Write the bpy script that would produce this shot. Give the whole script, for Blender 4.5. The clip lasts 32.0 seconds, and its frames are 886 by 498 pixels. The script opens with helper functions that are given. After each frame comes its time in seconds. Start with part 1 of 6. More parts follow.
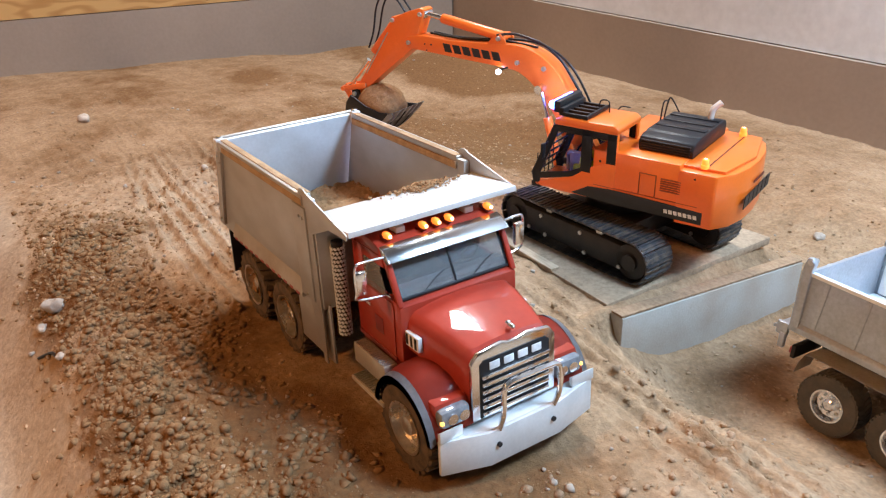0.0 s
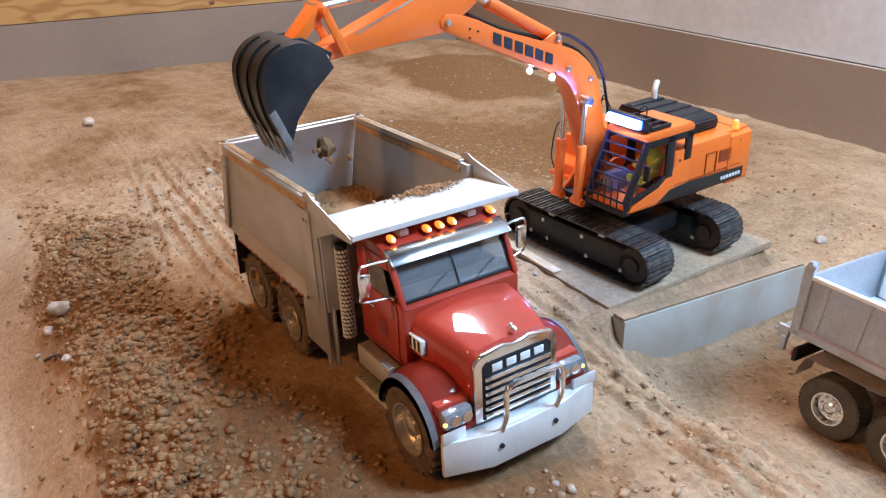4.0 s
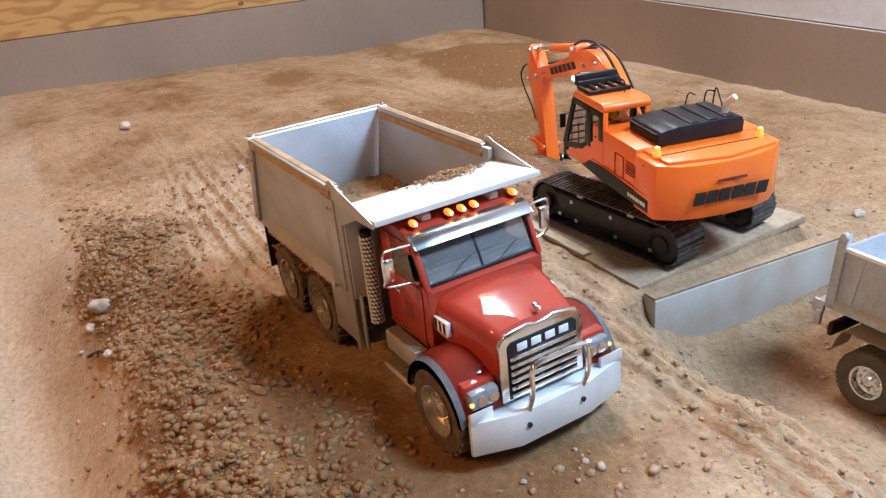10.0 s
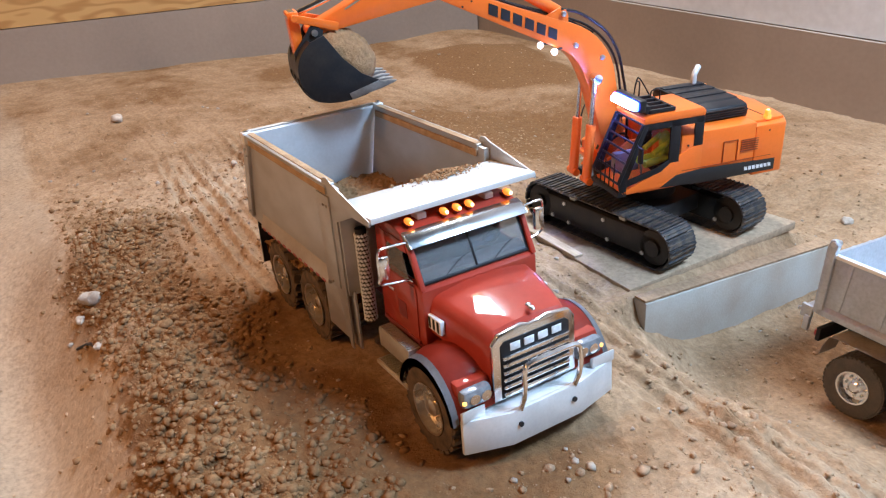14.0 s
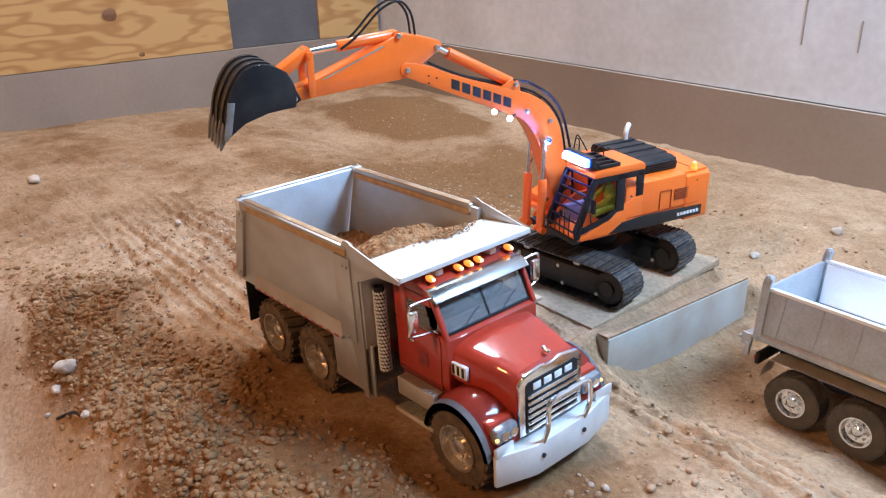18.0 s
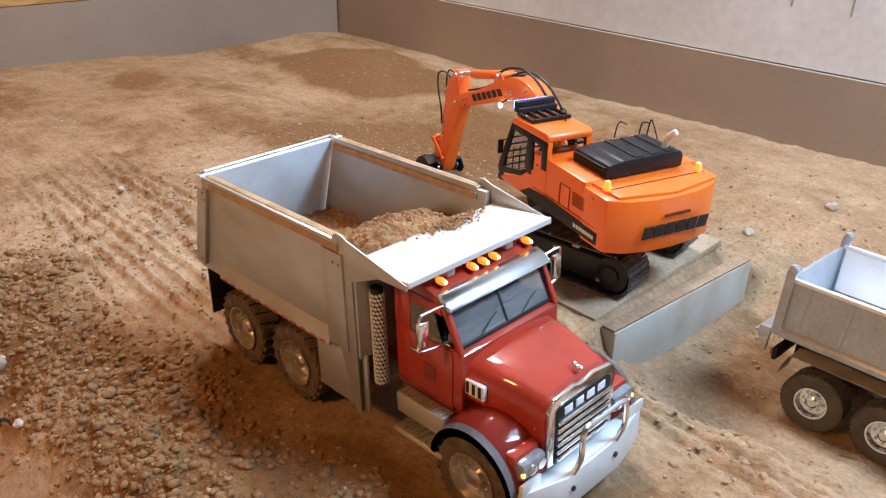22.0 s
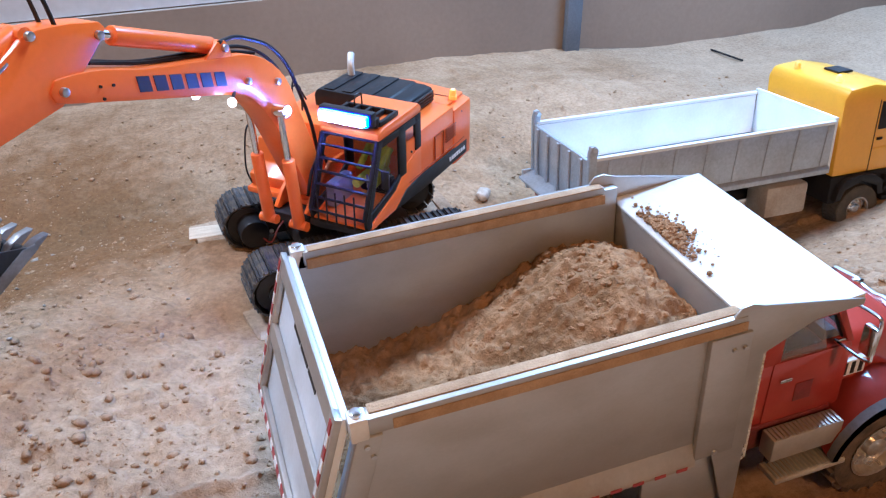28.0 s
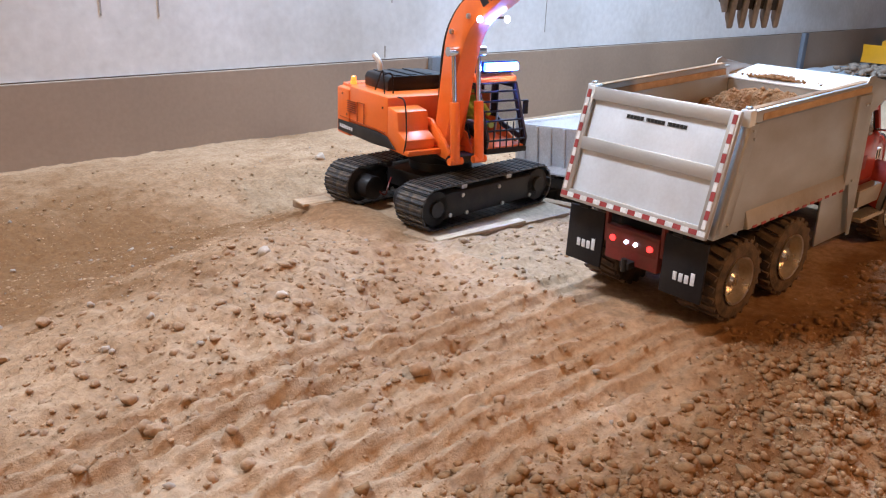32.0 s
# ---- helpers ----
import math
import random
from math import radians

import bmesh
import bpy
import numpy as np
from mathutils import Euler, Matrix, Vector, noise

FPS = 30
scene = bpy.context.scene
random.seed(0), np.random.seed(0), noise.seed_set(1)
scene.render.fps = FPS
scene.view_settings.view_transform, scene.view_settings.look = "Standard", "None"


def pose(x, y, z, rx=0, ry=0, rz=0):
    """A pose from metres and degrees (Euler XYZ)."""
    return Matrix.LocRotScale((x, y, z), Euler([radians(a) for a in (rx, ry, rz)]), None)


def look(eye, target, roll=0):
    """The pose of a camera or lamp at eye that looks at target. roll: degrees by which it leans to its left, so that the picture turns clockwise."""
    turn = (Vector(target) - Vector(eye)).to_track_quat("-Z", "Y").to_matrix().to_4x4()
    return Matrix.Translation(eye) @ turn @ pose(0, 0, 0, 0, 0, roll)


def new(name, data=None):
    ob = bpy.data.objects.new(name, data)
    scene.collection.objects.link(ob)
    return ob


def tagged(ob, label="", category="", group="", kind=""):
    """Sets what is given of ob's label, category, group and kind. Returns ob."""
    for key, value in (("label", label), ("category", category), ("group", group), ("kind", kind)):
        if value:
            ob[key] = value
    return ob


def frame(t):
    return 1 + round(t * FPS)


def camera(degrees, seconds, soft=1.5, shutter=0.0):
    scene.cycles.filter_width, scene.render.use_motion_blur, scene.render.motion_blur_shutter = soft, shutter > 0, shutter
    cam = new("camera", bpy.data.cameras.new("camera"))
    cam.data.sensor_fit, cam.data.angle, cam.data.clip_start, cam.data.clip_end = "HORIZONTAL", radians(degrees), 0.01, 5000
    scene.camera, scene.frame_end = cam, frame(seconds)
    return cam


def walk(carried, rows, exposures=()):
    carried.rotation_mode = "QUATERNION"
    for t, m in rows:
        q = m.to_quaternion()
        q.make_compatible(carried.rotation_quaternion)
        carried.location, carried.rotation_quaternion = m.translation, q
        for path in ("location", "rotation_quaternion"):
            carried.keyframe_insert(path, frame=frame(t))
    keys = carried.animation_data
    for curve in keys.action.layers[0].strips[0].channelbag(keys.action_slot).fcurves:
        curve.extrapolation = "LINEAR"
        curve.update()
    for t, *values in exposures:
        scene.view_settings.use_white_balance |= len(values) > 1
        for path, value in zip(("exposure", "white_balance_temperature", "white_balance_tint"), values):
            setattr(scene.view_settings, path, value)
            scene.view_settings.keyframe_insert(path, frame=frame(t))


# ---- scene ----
EXPOSURES = [(0.0, 0.0, 5850, 10), (1.0, 0.0, 5750, 10), (2.0, 0.0, 5500, 10), (4.0, 0.0, 5500, 10), (6.0, 0.02, 5850, 10), (12.0, 0.0, 5700, 10), (13.5, 0.0, 5700, 10), (15.5, 0.03, 5400, 10), (17.5, 0.05, 5300, 10), (20.0, -0.03, 5750, 10), (24.5, -0.03, 5900, 10), (27.0, 0.13, 5200, 10), (28.0, -0.12, 4650, 10), (29.0, -0.24, 4800, 10), (30.5, -0.04, 5250, 10), (32.0, 0.03, 5350, 10)]
cam = camera(57.44, 32.0, soft=1.2)
PATH = [
    (0.0, 0.9114, -0.3741, 0.5372, 63.38, 1.13, 56.41),
    (0.5, 0.9131, -0.3769, 0.5394, 63.54, 0.93, 56.57),
    (1.0, 0.9164, -0.3782, 0.5415, 63.91, 1.13, 56.46),
    (1.5, 0.9174, -0.3778, 0.5427, 63.91, 1.29, 56.36),
    (2.0, 0.9158, -0.3772, 0.5399, 63.76, 1.24, 56.37),
    (2.5, 0.9155, -0.3779, 0.5403, 63.58, 1.07, 56.42),
    (3.0, 0.9169, -0.3785, 0.5393, 63.66, 1.12, 56.55),
    (3.5, 0.9166, -0.378, 0.5399, 63.59, 1.14, 56.59),
    (5.5, 0.9221, -0.3785, 0.5412, 63.81, 1.42, 56.48),
    (6.0, 0.9278, -0.3762, 0.5416, 63.81, 1.63, 56.21),
    (6.5, 0.9342, -0.375, 0.5422, 64.07, 1.87, 56.19),
    (7.0, 0.9321, -0.3764, 0.5409, 63.97, 2.02, 57.17),
    (7.5, 0.9279, -0.3753, 0.5395, 63.83, 1.93, 57.78),
    (8.0, 0.9283, -0.3763, 0.539, 63.55, 3.24, 58.31),
    (8.5, 0.9282, -0.3796, 0.538, 63.23, 4.16, 59.13),
    (9.0, 0.9303, -0.3724, 0.5345, 62.96, 4.52, 58.56),
    (9.5, 0.9327, -0.3678, 0.5329, 62.77, 4.89, 58.18),
    (10.0, 0.9331, -0.3698, 0.5342, 63.19, 4.22, 58.23),
    (10.5, 0.9292, -0.3731, 0.5315, 63.03, 3.21, 58.17),
    (11.0, 0.9308, -0.3758, 0.534, 63.16, 3.06, 58.22),
    (11.5, 0.9313, -0.3755, 0.5351, 63.02, 3.0, 58.08),
    (12.0, 0.931, -0.3763, 0.5348, 63.05, 2.76, 58.03),
    (12.5, 0.9322, -0.377, 0.5346, 63.15, 2.65, 58.09),
    (13.0, 0.9326, -0.3763, 0.5344, 63.12, 2.9, 58.03),
    (13.5, 0.9326, -0.3767, 0.5349, 63.12, 2.86, 57.97),
    (15.5, 0.9328, -0.3777, 0.5378, 63.45, 2.68, 58.24),
    (16.0, 0.9294, -0.3831, 0.542, 64.08, 2.18, 58.42),
    (16.5, 0.9395, -0.3995, 0.556, 64.98, 1.71, 56.13),
    (17.0, 0.9376, -0.4492, 0.581, 67.28, 1.34, 55.37),
    (17.5, 0.9275, -0.4894, 0.5901, 65.77, 2.06, 51.17),
    (18.0, 0.9053, -0.5276, 0.5888, 65.76, 1.43, 49.04),
    (18.5, 0.8942, -0.5469, 0.5854, 65.14, 0.79, 47.6),
    (19.0, 0.8844, -0.5614, 0.5892, 64.6, 0.25, 46.37),
    (19.5, 0.8804, -0.5569, 0.5884, 63.18, -0.01, 44.39),
    (20.0, 0.8788, -0.558, 0.5893, 61.64, -1.2, 43.39),
    (20.5, 0.8718, -0.5644, 0.5919, 62.9, -1.75, 46.58),
    (21.0, 0.8593, -0.5532, 0.5867, 62.59, -1.69, 45.67),
    (21.5, 0.8329, -0.5304, 0.5806, 62.95, -2.55, 45.45),
    (22.0, 0.7571, -0.482, 0.5681, 62.38, -0.84, 45.59),
    (22.5, 0.6736, -0.4385, 0.5623, 61.95, 0.31, 46.08),
    (23.0, 0.629, -0.4243, 0.5509, 58.69, 3.01, 42.69),
    (23.5, 0.6097, -0.4318, 0.5272, 57.36, 0.97, 43.46),
    (24.0, 0.5848, -0.4217, 0.5139, 56.9, 3.67, 43.32),
    (24.5, 0.5541, -0.4271, 0.5088, 55.47, 4.33, 41.12),
    (26.5, 0.2465, -0.4201, 0.5113, 54.9, 4.57, 26.8),
    (27.0, 0.1945, -0.3634, 0.5218, 51.44, 1.69, 22.81),
    (27.5, 0.0524, -0.3595, 0.5147, 53.97, -0.27, 0.21),
    (28.0, -0.0682, -0.4152, 0.5277, 58.84, 0.31, -18.7),
    (28.5, -0.1116, -0.4456, 0.5408, 61.57, -2.31, -23.77),
    (29.0, -0.2264, -0.4763, 0.5381, 64.14, -2.7, -33.43),
    (29.5, -0.4048, -0.5159, 0.5171, 65.92, -3.0, -40.2),
    (30.0, -0.5146, -0.5651, 0.4996, 69.35, -3.99, -41.22),
    (30.5, -0.6204, -0.6086, 0.4828, 68.17, -2.68, -39.67),
    (31.0, -0.6876, -0.5614, 0.4498, 69.66, -1.1, -42.07),
    (31.5, -0.7236, -0.5013, 0.3792, 68.7, -0.95, -42.28),
    (32.0, -0.7112, -0.4812, 0.3461, 70.43, -2.11, -39.91),
]
walk(cam, [(t, pose(x, y, z, rx, ry, rz)) for t, x, y, z, rx, ry, rz in PATH], EXPOSURES)

# ---- light ----
world = bpy.data.worlds.new("world")
scene.world = world
world.use_nodes = True
world.node_tree.nodes["Background"].inputs["Color"].default_value = (0.75, 0.85, 1.0, 1)
world.node_tree.nodes["Background"].inputs["Strength"].default_value = 0.25


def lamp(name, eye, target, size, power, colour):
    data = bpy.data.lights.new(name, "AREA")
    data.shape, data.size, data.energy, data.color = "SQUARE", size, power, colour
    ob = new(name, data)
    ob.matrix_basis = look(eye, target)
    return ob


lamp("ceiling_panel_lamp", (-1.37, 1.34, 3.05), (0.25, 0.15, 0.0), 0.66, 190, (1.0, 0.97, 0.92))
# Unseen lamp added for the bluish light over the tipper and far end.
lamp("unseen_cool_lamp", (1.55, 0.95, 2.3), (1.1, 0.45, 0.0), 0.6, 124, (0.60, 0.80, 1.0))
# Unseen lamp added to fill the truck's shade with orange light.
lamp("unseen_warm_lamp", (0.15, -2.25, 2.1), (0.2, 0.0, 0.0), 0.25, 48, (1.0, 0.43, 0.11))

# ---- shape helpers ----


def smooth(me, angle=32):
    me.polygons.foreach_set("use_smooth", [True] * len(me.polygons))
    me.set_sharp_from_angle(angle=radians(angle))


def part(name, bm, material, parent=None, label="", m=None):
    me = bpy.data.meshes.new(name)
    bm.normal_update()
    bm.to_mesh(me)
    bm.free()
    smooth(me)
    me.materials.append(material)
    ob = new(name, me)
    ob.parent = parent
    if m is not None:
        ob.matrix_basis = m
    if label:
        ob["label"] = label
    return ob


def parts(name, shapes, material, parent=None, label="", m=None):
    """Each shape becomes a part of its own."""
    for bm in shapes:
        part(name, bm, material, parent, label, m)


def thing(name, m, label, category, group=""):
    ob = new(name)
    ob.empty_display_size = 0.02
    ob.matrix_basis = m
    return tagged(ob, label, category, group)


def bevelled(bm, width, segments=2):
    if width > 0:
        bmesh.ops.bevel(bm, geom=[e for e in bm.edges if e.calc_face_angle(0) > 0.5], offset=width, segments=segments, profile=0.5, affect="EDGES", clamp_overlap=True)
    return bm


def box(x0, x1, y0, y1, z0, z1, bev=0.0012, m=None):
    bm = bmesh.new()
    bmesh.ops.create_cube(bm, size=1)
    for v in bm.verts:
        v.co = Vector(((x0 + x1) / 2 + v.co.x * (x1 - x0), (y0 + y1) / 2 + v.co.y * (y1 - y0), (z0 + z1) / 2 + v.co.z * (z1 - z0)))
    bevelled(bm, bev)
    if m is not None:
        bm.transform(m)
    return bm


def prism(points, y0, y1, bev=0.0012, axis="y"):
    """A polygon drawn in the x-z plane, pushed out along y (or drawn in x-y and pushed along z)."""
    bm = bmesh.new()
    put = (lambda a, b, c: (a, c, b)) if axis == "y" else ((lambda a, b, c: (a, b, c)) if axis == "z" else (lambda a, b, c: (c, a, b)))
    low = [bm.verts.new(put(a, b, y0)) for a, b in points]
    high = [bm.verts.new(put(a, b, y1)) for a, b in points]
    bm.faces.new(low)
    bm.faces.new(high)
    n = len(points)
    for i in range(n):
        bm.faces.new((low[i], low[(i + 1) % n], high[(i + 1) % n], high[i]))
    bmesh.ops.recalc_face_normals(bm, faces=bm.faces)
    return bevelled(bm, bev)


def rod(p0, p1, r0, r1=None, seg=16, bev=0.0):
    bm = bmesh.new()
    p0, p1 = Vector(p0), Vector(p1)
    d = p1 - p0
    bmesh.ops.create_cone(bm, cap_ends=True, segments=seg, radius1=r0, radius2=r0 if r1 is None else r1, depth=d.length)
    bevelled(bm, bev, 2)
    bm.transform(Matrix.Translation((p0 + p1) / 2) @ d.to_track_quat("Z", "Y").to_matrix().to_4x4())
    return bm


def tube(points, r, seg=8):
    """A round bar bent through the points."""
    pts = [Vector(p) for p in points]
    fine = []
    for i in range(len(pts) - 1):
        a, b, c, d = pts[max(i - 1, 0)], pts[i], pts[i + 1], pts[min(i + 2, len(pts) - 1)]
        for k in range(5):
            t = k / 5
            fine.append(0.5 * ((2 * b) + (c - a) * t + (2 * a - 5 * b + 4 * c - d) * t * t + (3 * b - a - 3 * c + d) * t ** 3))
    fine.append(pts[-1])
    bm = bmesh.new()
    rings = []
    side = Vector((0.3, 0.5, 0.8))
    for i, p in enumerate(fine):
        tan = (fine[min(i + 1, len(fine) - 1)] - fine[max(i - 1, 0)]).normalized()
        u = tan.cross(side).normalized()
        w = tan.cross(u)
        rings.append([bm.verts.new(p + r * (math.cos(2 * math.pi * k / seg) * u + math.sin(2 * math.pi * k / seg) * w)) for k in range(seg)])
    for a, b in zip(rings, rings[1:]):
        for k in range(seg):
            bm.faces.new((a[k], a[(k + 1) % seg], b[(k + 1) % seg], b[k]))
    bm.faces.new(rings[0])
    bm.faces.new(rings[-1])
    bmesh.ops.recalc_face_normals(bm, faces=bm.faces)
    return bm


def ball(c, r, squash=(1, 1, 1), sub=2):
    bm = bmesh.new()
    bmesh.ops.create_icosphere(bm, subdivisions=sub, radius=r)
    for v in bm.verts:
        v.co = Vector(c) + Vector((v.co.x * squash[0], v.co.y * squash[1], v.co.z * squash[2]))
    return bm


def ring(profile, seg=32, axis="y"):
    """A profile of (radius, along) turned about an axis, closed on itself."""
    bm = bmesh.new()
    rows = []
    for k in range(seg):
        a = 2 * math.pi * k / seg
        rows.append([bm.verts.new((r * math.cos(a), h, r * math.sin(a)) if axis == "y" else (r * math.cos(a), r * math.sin(a), h)) for r, h in profile])
    n = len(profile)
    for k in range(seg):
        for i in range(n):
            bm.faces.new((rows[k][i], rows[k][(i + 1) % n], rows[(k + 1) % seg][(i + 1) % n], rows[(k + 1) % seg][i]))
    bmesh.ops.recalc_face_normals(bm, faces=bm.faces)
    return bm


def joined(*bms):
    out = bmesh.new()
    for b in bms:
        me = bpy.data.meshes.new("tmp")
        b.to_mesh(me)
        b.free()
        out.from_mesh(me)
        bpy.data.meshes.remove(me)
    return out


def lumpy(bm, amount, scale, seed=0):
    off = Vector((seed * 3.7, seed * 1.3, seed * 2.1))
    for v in bm.verts:
        v.co += v.co.normalized() * amount * (noise.noise(v.co * scale + off) + 0.5 * noise.noise(v.co * scale * 2.3 + off))
    return bm


# ---- materials ----


def mat(name, c1, c2=None, rough=0.5, metal=0.0, scale=40.0, fine=500.0, bump=0.15, mix=(0.35, 0.7), coat=0.0, rand=0.0, grain=0.25, stretch=(1, 1, 1), dist=0.002, spec=0.5):
    m = bpy.data.materials.new(name)
    m.use_nodes = True
    nt = m.node_tree
    N, L = nt.nodes, nt.links
    p = N["Principled BSDF"]
    tc = N.new("ShaderNodeTexCoord")
    mp = N.new("ShaderNodeMapping")
    mp.inputs["Scale"].default_value = stretch
    L.new(tc.outputs["Object"], mp.inputs["Vector"])
    n1, n2 = N.new("ShaderNodeTexNoise"), N.new("ShaderNodeTexNoise")
    for n, s, d in ((n1, scale, 6), (n2, fine, 4)):
        n.inputs["Scale"].default_value = s
        n.inputs["Detail"].default_value = d
        L.new(mp.outputs["Vector"], n.inputs["Vector"])
    mr = N.new("ShaderNodeMapRange")
    mr.inputs["From Min"].default_value, mr.inputs["From Max"].default_value = mix
    L.new(n1.outputs["Fac"], mr.inputs["Value"])
    mx = N.new("ShaderNodeMix")
    mx.data_type = "RGBA"
    mx.inputs[6].default_value = (*c1, 1)
    mx.inputs[7].default_value = (*(c2 or [c * 0.75 for c in c1]), 1)
    L.new(mr.outputs["Result"], mx.inputs[0])
    gr = N.new("ShaderNodeMapRange")
    gr.inputs["To Min"].default_value, gr.inputs["To Max"].default_value = 1 - grain, 1 + grain
    L.new(n2.outputs["Fac"], gr.inputs["Value"])
    hs = N.new("ShaderNodeHueSaturation")
    L.new(mx.outputs[2], hs.inputs["Color"])
    value = gr.outputs["Result"]
    if rand:
        oi = N.new("ShaderNodeObjectInfo")
        rr = N.new("ShaderNodeMapRange")
        rr.inputs["To Min"].default_value, rr.inputs["To Max"].default_value = 1 - rand, 1 + rand
        L.new(oi.outputs["Random"], rr.inputs["Value"])
        mu = N.new("ShaderNodeMath")
        mu.operation = "MULTIPLY"
        L.new(value, mu.inputs[0])
        L.new(rr.outputs["Result"], mu.inputs[1])
        value = mu.outputs[0]
    L.new(value, hs.inputs["Value"])
    L.new(hs.outputs["Color"], p.inputs["Base Color"])
    ro = N.new("ShaderNodeMapRange")
    ro.inputs["To Min"].default_value, ro.inputs["To Max"].default_value = max(rough - 0.12, 0.03), min(rough + 0.15, 1)
    L.new(n1.outputs["Fac"], ro.inputs["Value"])
    L.new(ro.outputs["Result"], p.inputs["Roughness"])
    p.inputs["Metallic"].default_value = metal
    p.inputs["Specular IOR Level"].default_value = spec
    p.inputs["Coat Weight"].default_value = coat
    p.inputs["Coat Roughness"].default_value = 0.025
    if bump:
        bp = N.new("ShaderNodeBump")
        bp.inputs["Strength"].default_value = bump
        bp.inputs["Distance"].default_value = dist
        L.new(n2.outputs["Fac"], bp.inputs["Height"])
        L.new(bp.outputs["Normal"], p.inputs["Normal"])
    return m


def glow(name, colour, strength, body=(0.8, 0.8, 0.8)):
    m = bpy.data.materials.new(name)
    m.use_nodes = True
    p = m.node_tree.nodes["Principled BSDF"]
    p.inputs["Base Color"].default_value = (*body, 1)
    p.inputs["Roughness"].default_value = 0.25
    p.inputs["Emission Color"].default_value = (*colour, 1)
    p.inputs["Emission Strength"].default_value = strength
    return m


def pane(name, tint, rough=0.04, clear=1.0):
    m = bpy.data.materials.new(name)
    m.use_nodes = True
    p = m.node_tree.nodes["Principled BSDF"]
    p.inputs["Base Color"].default_value = (*tint, 1)
    p.inputs["Roughness"].default_value = rough
    p.inputs["Transmission Weight"].default_value = clear
    p.inputs["IOR"].default_value = 1.12
    return m


ALU = mat("brushed_aluminium", (0.52, 0.51, 0.49), (0.43, 0.41, 0.38), 0.44, 0.75, 14, 300, 0.04, stretch=(1, 1, 2), grain=0.06)
VISOR = mat("polished_sheet_metal", (0.50, 0.50, 0.50), (0.42, 0.41, 0.39), 0.2, 1.0, 30, 200, 0.03, grain=0.05)
RIM = mat("dusty_chrome", (0.70, 0.68, 0.64), (0.50, 0.40, 0.30), 0.28, 0.85, 60, 300, 0.05)
ALU_BRIGHT = mat("bright_aluminium", (0.78, 0.78, 0.77), (0.66, 0.65, 0.63), 0.4, 0.3, 25, 300, 0.04, grain=0.08)
ALU_DUSTY = mat("dusty_aluminium", (0.50, 0.46, 0.41), (0.36, 0.29, 0.22), 0.55, 0.3, 22, 300, 0.1)
ALU_SOIL = mat("soiled_aluminium", (0.50, 0.46, 0.40), (0.40, 0.34, 0.27), 0.45, 0.6, 24, 300, 0.06, grain=0.1)
LEDGE = mat("dirty_ledge", (0.44, 0.30, 0.17), (0.30, 0.19, 0.10), 0.9, 0.0, 60, 700, 0.5)
RED = mat("red_paint", (0.37, 0.036, 0.016), (0.27, 0.032, 0.018), 0.55, 0.0, 14, 180, 0.0, coat=0.8, grain=0.1, spec=0.15)
RED_DARK = mat("dark_red_frame", (0.19, 0.02, 0.015), (0.11, 0.025, 0.016), 0.5, 0.0, 40, 300, 0.1)
ORANGE = mat("orange_paint", (0.86, 0.165, 0.012), (0.78, 0.15, 0.014), 0.32, 0.0, 14, 200, 0.02, coat=0.3, grain=0.06)
DARK_ORANGE = mat("shaded_orange_seam", (0.36, 0.06, 0.008), (0.28, 0.05, 0.008), 0.5, 0.0, 40, 300, 0.05)
# Bluish tone puts the cool light on the gate into its colour.
GATE = mat("cool_lit_gate_metal", (0.75, 0.79, 0.85), (0.62, 0.64, 0.67), 0.42, 0.2, 18, 260, 0.05, grain=0.08)
WOOD = mat("pale_plank", (0.52, 0.395, 0.265), (0.38, 0.28, 0.18), 0.8, 0.0, 30, 300, 0.2, stretch=(1, 6, 6))
GUARD = mat("dusty_pale_mudguard", (0.52, 0.44, 0.35), (0.40, 0.32, 0.24), 0.7, 0.0, 40, 300, 0.1)
YELLOW = mat("yellow_paint", (0.83, 0.43, 0.01), (0.74, 0.38, 0.012), 0.35, 0.0, 14, 200, 0.02, coat=0.3, grain=0.06)
BLACK = mat("black_plastic", (0.012, 0.012, 0.015), (0.022, 0.02, 0.02), 0.4, 0.0, 30, 300, 0.05, spec=0.22)
STEEL_BLACK = mat("black_steel", (0.014, 0.015, 0.018), (0.03, 0.027, 0.025), 0.36, 0.1, 40, 300, 0.08, spec=0.3)
TRACK = mat("dusty_track_shoe", (0.06, 0.062, 0.068), (0.19, 0.155, 0.115), 0.38, 0.55, 80, 500, 0.2, mix=(0.45, 0.72), rand=0.25)
RUBBER = mat("dusty_rubber", (0.13, 0.085, 0.05), (0.045, 0.035, 0.028), 0.9, 0.0, 90, 500, 0.3)
RUBBER_CLEAN = mat("grey_rubber", (0.06, 0.056, 0.052), (0.10, 0.085, 0.07), 0.85, 0.0, 60, 500, 0.2)
CHROME = mat("chrome", (0.82, 0.83, 0.85), (0.74, 0.74, 0.76), 0.14, 1.0, 30, 200, 0.02, grain=0.05)
WORN = mat("worn_tooth_steel", (0.30, 0.29, 0.28), (0.16, 0.15, 0.14), 0.45, 0.6, 60, 300, 0.1)
STEEL = mat("bare_steel", (0.6, 0.6, 0.6), (0.45, 0.43, 0.40), 0.3, 0.9, 50, 300, 0.05)
GREY_TRIM = mat("grey_trim", (0.25, 0.24, 0.25), (0.19, 0.18, 0.18), 0.5, 0.0, 40, 300, 0.08)
SILVER_BOX = mat("silver_paint_worn", (0.47, 0.51, 0.57), (0.40, 0.415, 0.44), 0.38, 0.55, 20, 260, 0.08)
